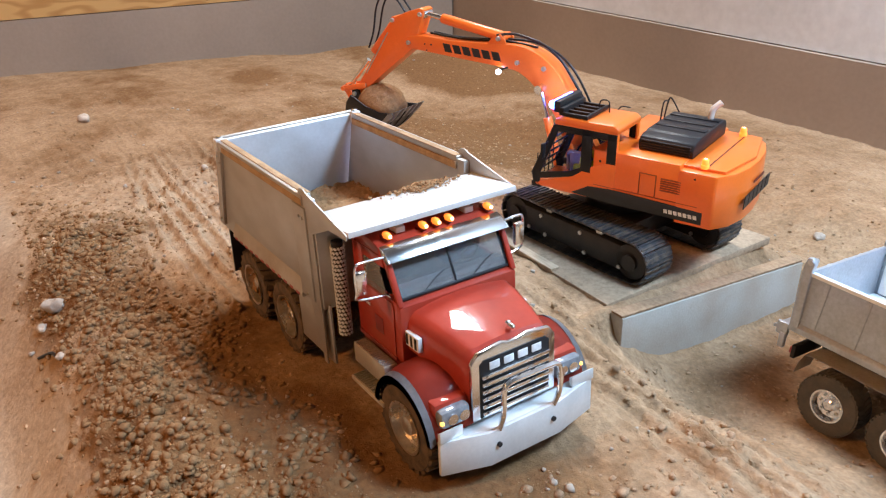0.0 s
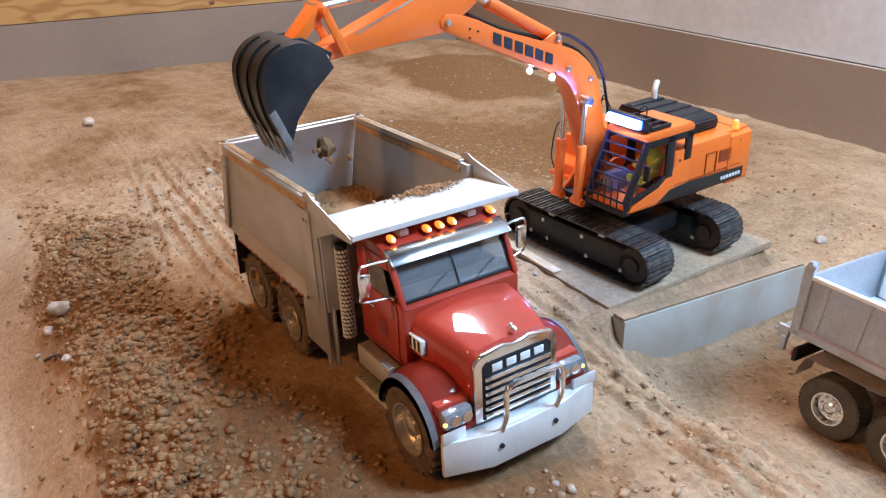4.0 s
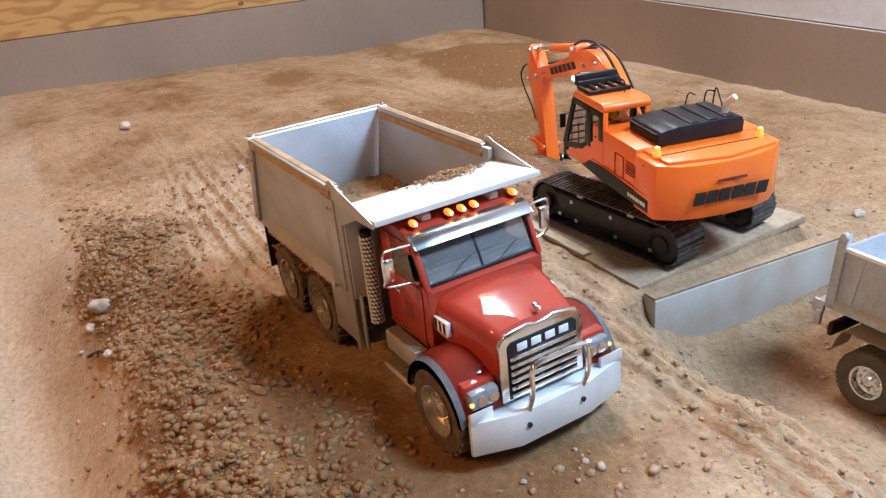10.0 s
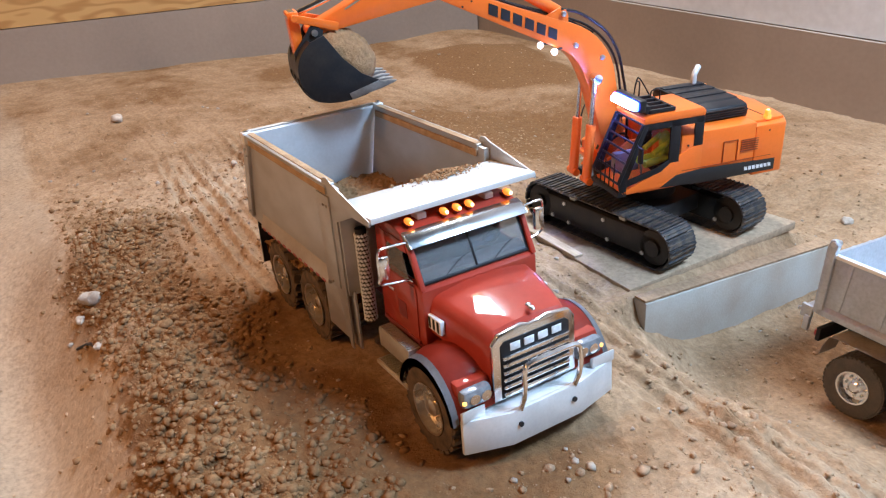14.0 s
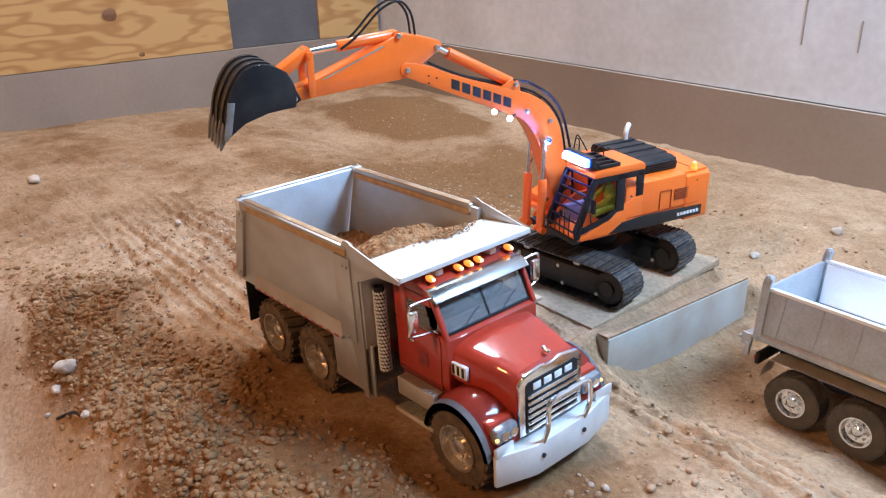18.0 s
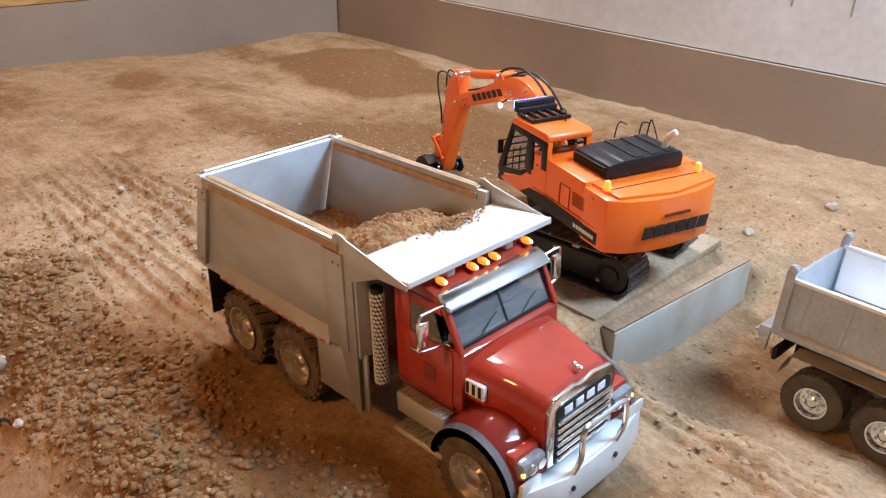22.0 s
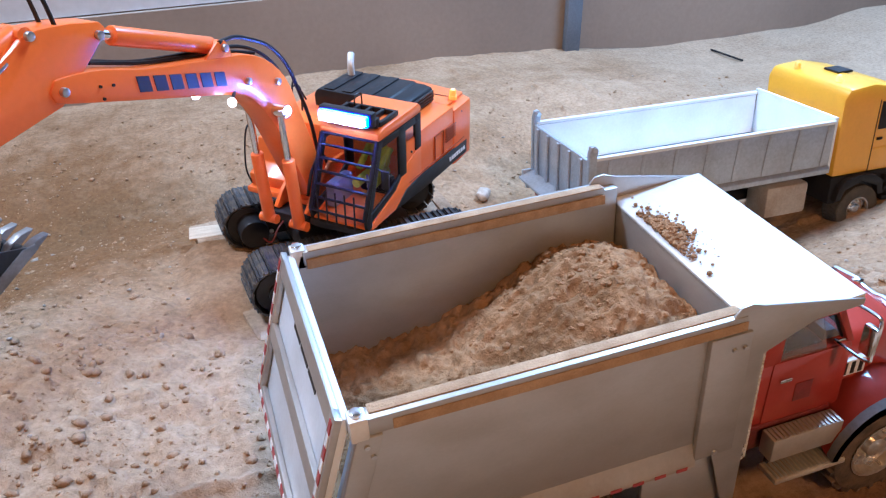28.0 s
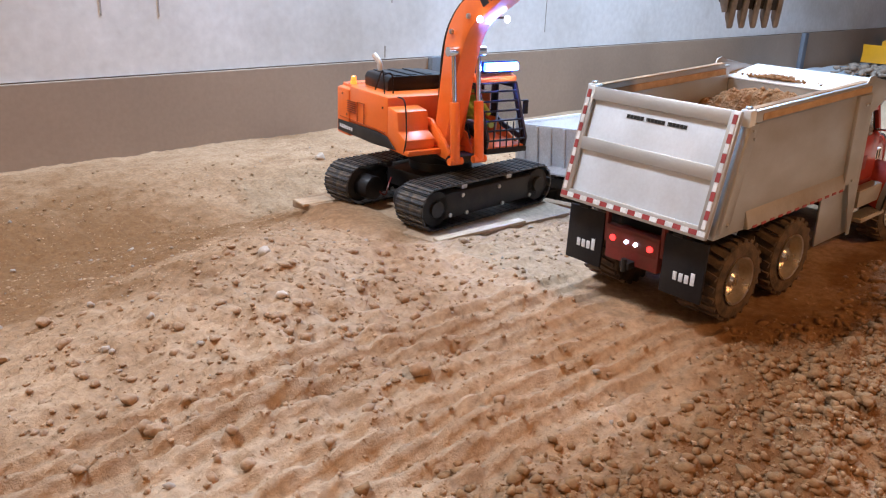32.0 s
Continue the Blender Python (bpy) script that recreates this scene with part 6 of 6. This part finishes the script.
def bent_plate(line, y0, y1, thick):
    """A plate of even width bent along a line of the side view."""
    bm = bmesh.new()
    a, b = [bm.verts.new((x, y0, z)) for x, z in line], [bm.verts.new((x, y1, z)) for x, z in line]
    for i in range(len(line) - 1):
        bm.faces.new((a[i], a[i + 1], b[i + 1], b[i]))
    bmesh.ops.recalc_face_normals(bm, faces=bm.faces)
    bmesh.ops.solidify(bm, geom=bm.faces[:], thickness=thick)
    bmesh.ops.recalc_face_normals(bm, faces=bm.faces)
    return bm


bucket = part("bucket", bent_plate(back, -HW, HW, 0.002), STEEL_BLACK, excavator, "black steel digging bucket")
for s in (-1, 1):
    part("bucket_side", prism([(0.006, -0.004)] + back + [(0.098, 0.008), (0.072, 0.0125), (0.040, 0.008)], s * HW - 0.0012, s * HW + 0.0012, 0.0004), STEEL_BLACK, bucket)
    part("bucket_ear", prism([(-0.008, -0.007), (0.008, -0.008), (0.016, 0.010), (0.012, 0.052), (-0.002, 0.044), (-0.009, 0.034)], s * 0.0175 - 0.002, s * 0.0175 + 0.002, 0.0008), STEEL_BLACK, bucket)
    part("cutting_edge", prism([(0.078, 0.0465), (0.107, 0.0085), (0.104, 0.005), (0.094, 0.010), (0.070, 0.042)], s * (HW + 0.0012) - 0.001, s * (HW + 0.0012) + 0.001, 0.0004), WORN, bucket, "scraped side edge")
out_line = [(x * 1.03 - 0.001, z * 1.035) for x, z in back[10:]]
for y in (-0.026, 0.0, 0.026):
    part("wear_strap", bent_plate(out_line, y - 0.004, y + 0.004, 0.0015), STEEL_BLACK, bucket)
for i in range(5):
    y = -HW + 0.005 + i * (2 * HW - 0.01) / 4
    part("bucket_tooth", prism([(0.095, 0.027), (0.104, 0.017), (0.1155, 0.0008), (0.117, -0.0025), (0.107, 0.003), (0.099, 0.012)], y - 0.0038, y + 0.0038, 0.0008), WORN, bucket, "worn bright tooth")
parts("bucket_pin", [rod((0, -0.023, 0), (0, 0.023, 0), 0.004), rod((EAR[0], -0.023, EAR[1]), (EAR[0], 0.023, EAR[1]), 0.0038)], STEEL, bucket)


def barrel(name, r, length, material, label):
    return part(name, joined(rod((0, 0, 0), (length, 0, 0), r, seg=18, bev=0.0012), rod((0, -0.011, 0), (0, 0.011, 0), r * 0.8, seg=12)), material, excavator, label)


def piston(name, r, length, label):
    return part(name, joined(rod((0, 0, 0), (length, 0, 0), r, seg=14), rod((0, -0.010, 0), (0, 0.010, 0), r * 1.9, seg=12)), CHROME, excavator, label)


boom_cyls = [(barrel("boom_cylinder", 0.0072, 0.085, ORANGE, "orange hydraulic cylinder"), piston("boom_piston", 0.0036, 0.09, "chrome piston rod"), y) for y in (-0.0346, 0.0074)]
arm_cyl, arm_rod = barrel("arm_cylinder", 0.0082, 0.120, ORANGE, "orange hydraulic cylinder"), piston("arm_piston", 0.0042, 0.10, "chrome piston rod")
buck_cyl, buck_rod = barrel("bucket_cylinder", 0.0076, 0.084, ORANGE, "orange hydraulic cylinder"), piston("bucket_piston", 0.0038, 0.075, "chrome piston rod")
rocker = part("rocker", joined(*[prism([(-0.005, -0.005), (0.050, -0.0045), (0.055, 0.0), (0.050, 0.0045), (-0.005, 0.005)], s * 0.0185 - 0.002, s * 0.0185 + 0.002, 0.0008) for s in (-1, 1)], rod((0.05, -0.022, 0), (0.05, 0.022, 0), 0.004)), ORANGE, excavator, "orange rocker arms")
link = part("bucket_link", joined(prism([(-0.006, -0.007), (0.048, -0.006), (0.052, 0.0), (0.048, 0.006), (-0.006, 0.007)], -0.0125, 0.0125, 0.0012)), ORANGE, excavator, "orange bucket link")
WIRES = (((1.527, 0.80), (1.521, 0.72), (1.523, 0.645)), ((1.589, 0.564), (1.605, 0.52), (1.625, 0.468)), ((1.373, 1.48), (1.389, 1.36)))

# ---- soil in the truck and in the bucket ----
TP = pose(0, 0, 0, 0, -2.79, 0)


def heap_form(x, y):
    rx = np.where(x < 0.215, 0.095, 0.085)
    m = 0.077 * np.exp(-(np.abs((x - 0.215) / rx) ** 2.0 + np.abs((y - 0.012) / 0.112) ** 2.4) ** 0.95)
    return 0.009 + m + 0.007 * vnoise(x * 42, y * 42, 31) + 0.0075 * vnoise(x * 120, y * 120, 32) + 0.005 * vnoise(x * 300, y * 300, 33)


def heap_mesh(name, low, high, material):
    xs, ys = np.linspace(-0.024, 0.2578, 190), np.linspace(-0.0862, 0.0862, 120)
    X, Y = np.meshgrid(xs, ys)
    F = heap_form(X, Y)
    if high:
        Z = np.minimum(F, high + 0.004 * vnoise(X * 80, Y * 80, 34))
    else:
        Z = np.where(F > low, F, low - 0.01 + 0.3 * (F - low))
    me = grid_mesh(name, xs, ys, FLOOR + Z, (("damp_shade", np.clip(0.25 + 0.9 * vnoise(X * 30, Y * 30, 35), 0, 1)), ("pale", np.zeros_like(X))))
    me.materials.append(material)
    if low:
        bm = bmesh.new()
        bm.from_mesh(me)
        bmesh.ops.delete(bm, geom=[v for v in bm.verts if v.co.z - FLOOR < low - 0.014], context="VERTS")
        bm.to_mesh(me)
        bm.free()
    return me


bed_soil = tagged(new("bed_soil", heap_mesh("bed_soil", 0, 0.015, HEAP)), "brown soil spread over the floor of the tipping body", "soil")
bed_soil.matrix_basis = TP
heap_cap = tagged(new("soil_heap", heap_mesh("soil_heap", 0.010, 0, HEAP)), "heap of crumbly brown soil in the tipping body", "soil heap")
heap_cap.matrix_basis = TP @ Matrix.Translation((0, 0, -0.086))

rng = np.random.default_rng(5)
lumps = []
for k in range(700):
    x, y, r = rng.normal(0.185, 0.05), rng.uniform(-0.08, 0.08), 0.0008 + 0.0034 * rng.random() ** 5
    if 0.05 < x < 0.252:
        z = FLOOR + float(heap_form(np.array([x]), np.array([y]))[0])
        lumps.append(lumpy(ball((x, y, z), r, (1, 0.9, 0.8), 1), r * 0.5, 200, k))
crumbs = part("loose_crumbs", joined(*lumps), HEAP, heap_cap, "loose crumbs and small clods on the heap")
crumbs["kind"] = "stuff"
crumb = []
for k in range(900):
    x, y, r = 0.2685 + abs(rng.normal(0, 0.0085)), 0.028 + rng.normal(0, 0.017), 0.0006 + 0.0019 * rng.random() ** 4
    x = min(x - 0.007, 0.300)
    crumb.append(lumpy(ball((x, y, 0.2114 + 0.0787 * (x - 0.262) + r * 0.5 + 0.004 * math.exp(-((x - 0.268) / 0.008) ** 2 - ((y - 0.028) / 0.016) ** 2) * rng.random()), r, (1, 0.9, 0.8), 1), r * 0.4, 200, k))
spill = tagged(part("soil_spill", joined(*crumb), HEAP, None, "", TP), "small spill of brown soil on the cab guard", "soil")


def load_mesh(seed):
    bm = bmesh.new()
    bmesh.ops.create_icosphere(bm, subdivisions=5, radius=1)
    off = Vector((seed * 5.1, seed * 2.7, seed))
    for v in bm.verts:
        x, y, z = v.co
        up = max(0.0, -z)
        v.co = Vector((0.050 + 0.046 * (abs(x) ** 0.8) * (1 if x > 0 else -1), 0.0352 * (abs(y) ** 0.75) * (1 if y > 0 else -1), 0.008 + (0.042 * z if z > 0 else 0.032 * abs(z) ** 1.4 * -1)))
        n = noise.noise(v.co * 55 + off) + 0.6 * noise.noise(v.co * 160 + off) + 0.4 * noise.noise(v.co * 420 + off)
        v.co.z -= up * 0.0045 * n
        v.co.x += 0.0015 * n
    return bm


loads = []
for k in range(3):
    ob = part("bucket_load", load_mesh(k + 1), HEAP)
    tagged(ob, "load of crumbly brown soil heaped in the bucket", "soil", "loads of soil")
    clods = []
    for i in range(56):
        r = 0.0015 + 0.0035 * rng.random() ** 2 if i > 11 else rng.uniform(0.007, 0.012)
        c = part("soil_clod", lumpy(ball((0, 0, 0), r, (1, 0.9, 1.3), 2), r * 0.5, 120, i + 20 * k), CLOD)
        tagged(c, "brown clod of soil falling with the load", "soil", "falling clods")
        clods.append(c)
    loads.append((ob, clods))

# ---- the far end: machines, sheet, stones, wires ----


def far_machine(name, m, paint, label, category, blade):
    ob = thing(name, m, label, category)
    for s in (-1, 1):
        tk = part("track", prism([(-0.12, 0.0), (0.12, 0.0), (0.14, 0.03), (0.12, 0.07), (-0.12, 0.07), (-0.14, 0.03)], s * 0.085 - 0.025, s * 0.085 + 0.025, 0.008), TRACK, ob)
        part("track_frame", box(-0.09, 0.09, s * 0.085 - 0.028, s * 0.085 + 0.028, 0.02, 0.05, 0.004), paint, tk)
    part("body", prism([(-0.12, 0.06), (0.12, 0.06), (0.12, 0.12), (-0.02, 0.14), (-0.12, 0.13)], -0.055, 0.055, 0.006), paint, ob)
    part("cab", joined(box(-0.09, 0.0, -0.05, 0.05, 0.13, 0.145, 0.004), *[box(a, a + 0.008, b, b + 0.008, 0.14, 0.205, 0.001) for a in (-0.088, -0.012) for b in (-0.048, 0.04)]), BLACK, ob)
    part("cab_roof", box(-0.095, 0.005, -0.055, 0.055, 0.205, 0.218, 0.004), paint, ob)
    part("seat", box(-0.075, -0.03, -0.025, 0.025, 0.14, 0.175, 0.006), BLACK, ob)
    if blade:
        part("blade", prism([(0.175, 0.0), (0.185, 0.0), (0.178, 0.05), (0.19, 0.1), (0.18, 0.1), (0.166, 0.05)], -0.13, 0.13, 0.002), paint, ob)
        for s in (-1, 1):
            part("push_arm", box(-0.04, 0.176, s * 0.118 - 0.006, s * 0.118 + 0.006, 0.03, 0.045, 0.002), paint, ob)
    else:
        part("mast", joined(box(0.02, 0.05, -0.02, 0.02, 0.12, 0.32, 0.004), rod((0.035, 0, 0.3), (0.035, 0, 0.36), 0.008)), paint, ob)
    part("exhaust", rod((0.06, 0.02, 0.12), (0.06, 0.02, 0.18), 0.006), BLACK, ob)
    return ob


far_machine("bulldozer", pose(4.4, 1.5, gz(4.4, 1.5) + 0.02, 0, 0, 185), YELLOW, "yellow model bulldozer parked by the wall", "bulldozer", True)
far_machine("crawler_drill", pose(4.68, 1.24, gz(4.68, 1.24), 0, 0, 160), RED, "red model crawler machine parked at the far end", "machine", False)
sx, sy = np.linspace(2.95, 5.6, 90), np.linspace(1.36, 1.66, 30)
SX, SY = np.meshgrid(sx, sy)
sheet_z = ground_height(SX, SY) + 0.004 + 0.018 * np.abs(vnoise(SX * 5 + SY * 2, SY * 4, 41))
sheet = tagged(new("plastic_sheet", grid_mesh("plastic_sheet", sx, sy, sheet_z)), "pale blue crumpled plastic sheet lying on the soil", "sheet")
sheet.data.materials.append(SHEET)
scatter("pebble_pile", 260, lambda r, n: np.stack([r.normal(3.75, 0.1, n), r.normal(1.28, 0.08, n)], -1), lambda r: 0.012 + 0.012 * r.random(), STONE, "low pile of pale stones beside the sheet", 51, 2.2)
for pts in WIRES:
    w = part("wire", tube([(x, y, gz(x, y) + 0.004) for x, y in pts], 0.003, 6), BLACK)
    tagged(w, "thin dark wire lying on the soil", "wire", "wires on the soil")

# ---- what moves ----
SWING = [
    (0, 200.3, 21.6, -39.9, -174.3),
    (1, 229.5, 39.3, -8.4, -142.6),
    (2, 260.0, 46.3, -8.6, -146.0),
    (3, 274.1, 43.0, -6.4, -131.1),
    (3.5, 274.0, 43.4, -5.6, -81.8),
    (4.4, 268.6, 42.5, -5.1, -44.2),
    (5, 252.7, 40.5, -7.3, -11.5),
    (5.5, 240.6, 36.9, -9.8, -2.7),
    (6, 226.2, 28.7, -19.0, -9.1),
    (7, 195.7, 13.8, -33.9, -30.0),
    (7.5, 180.6, 4.7, -44.9, -45.0),
    (8, 165.4, 2.0, -50.0, -60.0),
    (8.5, 166.2, 2.3, -66.9, -75.0),
    (9, 165.3, 1.7, -81.4, -82.0),
    (10, 165.6, 2.1, -102.6, -110.0),
    (11, 173.4, 4.5, -72.6, -130.0),
    (11.5, 184.1, 5.8, -56.0, -170.0),
    (12, 198.9, 16.5, -45.9, -176.4),
    (12.5, 215.9, 30.6, -36.1, -177.1),
    (13, 229.0, 39.9, -23.9, -169.9),
    (13.5, 244.5, 45.0, -12.0, -152.1),
    (14.5, 267.4, 44.7, -11.1, -138.5),
    (15.5, 281.9, 43.1, -10.6, -134.0),
    (16, 281.0, 42.6, -7.5, -100.4),
    (16.5, 281.4, 46.0, -7.1, -76.2),
    (17, 281.5, 49.6, -13.5, -57.7),
    (17.5, 271.8, 51.4, -1.9, -21.4),
    (18, 256.8, 43.1, -5.7, -24.1),
    (18.5, 241.3, 34.8, -12.3, -17.3),
    (19, 226.9, 27.6, -21.2, -9.3),
    (20, 197.5, 16.8, -30.2, -18.5),
    (20.5, 180.7, 5.4, -35.5, -35.0),
    (21, 166.7, -1.7, -43.7, -55.0),
    (22, 162.2, -0.7, -69.3, -75.0),
    (23, 161.8, -1.4, -107.5, -95.0),
    (24, 160.7, 0.2, -98.0, -180.0),
    (24.5, 163.5, 3.8, -84.7, -186.0),
    (25.3, 171.6, 7.8, -65.1, -188.0),
    (26, 185.7, 14.9, -48.7, -187.0),
    (26.5, 193.6, 17.1, -44.3, -185.8),
    (27, 197.2, 20.0, -38.7, -186.9),
    (27.5, 207.9, 27.3, -21.7, -172.3),
    (28, 225.0, 35.2, -11.7, -152.0),
    (28.5, 239.9, 40.0, -21.0, -154.0),
    (29, 256.3, 45.6, -17.0, -168.0),
    (29.5, 270.2, 46.2, -6.3, -148.4),
    (30, 271.4, 46.3, -6.5, -126.0),
    (30.5, 271.9, 46.8, -9.0, -102.6),
    (31, 270.7, 45.8, -20.4, -98.6),
    (31.5, 269.2, 48.0, -22.0, -70.0),
    (32, 262.6, 47.9, -1.5, -40.0),
]


def eased(times, values, t):
    """Values between the rows, with no overshoot."""
    n = len(times)
    k = min(max(int(np.searchsorted(times, t)) - 1, 0), n - 2)
    d = np.diff(values) / np.diff(times)

    def slope(i):
        if i == 0 or i == n - 1:
            return 0.0
        return 0.0 if d[i - 1] * d[i] <= 0 else 2 * d[i - 1] * d[i] / (d[i - 1] + d[i])

    h = times[k + 1] - times[k]
    u = min(max((t - times[k]) / h, 0), 1)
    a, b = slope(k) * h, slope(k + 1) * h
    return values[k] * (2 * u ** 3 - 3 * u * u + 1) + a * (u ** 3 - 2 * u * u + u) + values[k + 1] * (3 * u * u - 2 * u ** 3) + b * (u ** 3 - u * u)


SWING_T = np.array([r[0] for r in SWING])
SWING_V = [np.array([r[i] for r in SWING]) for i in range(1, 5)]


def angles(t):
    return [eased(SWING_T, v, t) for v in SWING_V]


def up_turn(a):
    return Matrix.Rotation(-radians(a), 4, "Y")


def aim(p, q, y):
    """A pose at p whose x points to q, both in the boom's plane."""
    a = math.degrees(math.atan2(q[1] - p[1], q[0] - p[0]))
    return Matrix.Translation((p[0], y, p[1])) @ up_turn(a)


def rig(t):
    """Poses of the moving parts in the excavator's space."""
    yaw, bo, ar, bu = angles(t)
    H = Matrix.Rotation(radians(yaw), 4, "Z")

    def along(p, a, x, z):
        c, s = math.cos(radians(a)), math.sin(radians(a))
        return (p[0] + c * x - s * z, p[1] + s * x + c * z)

    P = (FOOT.x, FOOT.z)
    Q = along(P, bo, LB, 0)
    S = along(Q, ar, LA, 0)
    R = along(Q, ar, *ROCK)
    B = along(S, bu, *EAR)
    r1, r2 = 0.050, 0.046
    dx, dz = B[0] - R[0], B[1] - R[1]
    d = max(min(math.hypot(dx, dz), r1 + r2 - 1e-4), 0.012)
    k = (r1 * r1 - r2 * r2 + d * d) / (2 * d)
    h = math.sqrt(max(r1 * r1 - k * k, 0))
    n = math.hypot(dx, dz)
    ux, uz = dx / n, dz / n
    J = (R[0] + ux * k + uz * h, R[1] + uz * k - ux * h)
    J2 = (R[0] + ux * k - uz * h, R[1] + uz * k + ux * h)
    up = along((0, 0), ar, 0, 1)
    if J2[0] * up[0] + J2[1] * up[1] > J[0] * up[0] + J[1] * up[1]:
        J = J2
    y = FOOT.y
    out = {house: H, boom: H @ Matrix.Translation((P[0], y, P[1])) @ up_turn(bo), arm: H @ Matrix.Translation((Q[0], y, Q[1])) @ up_turn(ar), bucket: H @ Matrix.Translation((S[0], y, S[1])) @ up_turn(bu)}
    low, top = (0.098, 0.090), along(P, bo, *BOOM_PIN)
    for cyl, pis, yy in boom_cyls:
        out[cyl], out[pis] = H @ aim(low, top, yy), H @ aim(top, low, yy)
    a0, a1 = along(P, bo, *ARM_BASE), along(Q, ar, *ARM_END)
    out[arm_cyl], out[arm_rod] = H @ aim(a0, a1, y), H @ aim(a1, a0, y)
    b0 = along(Q, ar, *CYL_BASE)
    out[buck_cyl], out[buck_rod] = H @ aim(b0, J, y), H @ aim(J, b0, y)
    out[rocker], out[link] = H @ aim(R, J, y), H @ aim(J, B, y)
    return out


def motions():
    steps = [round(0.2 * i, 2) for i in range(161)]
    rows = {}
    for t in steps:
        for ob, m in rig(t).items():
            rows.setdefault(ob, []).append((t, m))
    for ob, r in rows.items():
        walk(ob, r)
    base = pose(EX, EY, EZ)
    hold = {t: base @ m for t, m in rows[bucket]}
    rnd = random.Random(7)
    for (load, clods), dug, tip in zip(loads, (0.0, 10.4, 23.6), (3.2, 15.6, 29.6)):
        tip_t = min(steps, key=lambda t: abs(t - tip))
        dug_t = min(steps, key=lambda t: abs(t - dug))
        carried = [(t, hold[t]) for t in steps if dug_t <= t <= tip_t]
        rest = TP @ Matrix.Translation((0.19 - 0.05, 0.0, FLOOR + 0.012)) @ Matrix.Rotation(math.pi, 4, "X")
        first = [(0.0, carried[0][1])] if dug_t > 0 else []
        mid = carried[-1][1].lerp(rest, 0.45)
        walk(load, first + carried + [(tip_t + 0.15, mid), (tip_t + 0.3, rest), (32.0, rest)])
        for i, c in enumerate(clods):
            off = Matrix.Translation((0.025 + 0.055 * rnd.random(), rnd.uniform(-0.026, 0.026), 0.018 + 0.015 * rnd.random()))
            go = tip_t + 0.2 * rnd.randrange(0, 8)
            go = min(go, 31.2)
            lift = [(t, hold[t] @ off) for t in steps if dug_t <= t <= go + 1e-6]
            start = lift[-1][1].translation
            end = TP @ Vector((0.19 + rnd.uniform(-0.05, 0.03), rnd.uniform(-0.04, 0.04), FLOOR + 0.02))
            drop = []
            for u in (0.35, 0.7, 1.0):
                p = start.lerp(end, u)
                p.z = start.z + (end.z - start.z) * u * u
                drop.append((round(go + 0.34 * u, 3), Matrix.Translation(p) @ pose(0, 0, 0, 40 * u, 30 * u, 0)))
            walk(c, ([(0.0, lift[0][1])] if dug_t > 0 else []) + lift + drop + [(32.0, drop[-1][1])])
    heights = ((0.0, -0.086), (3.4, -0.086), (4.4, -0.06), (15.7, -0.06), (16.2, -0.035), (16.9, -0.004), (17.2, 0.0), (30.3, -0.002), (31.2, 0.0), (32.0, 0.002))
    walk(heap_cap, [(t, TP @ Matrix.Translation((0, 0, h))) for t, h in heights])


motions()
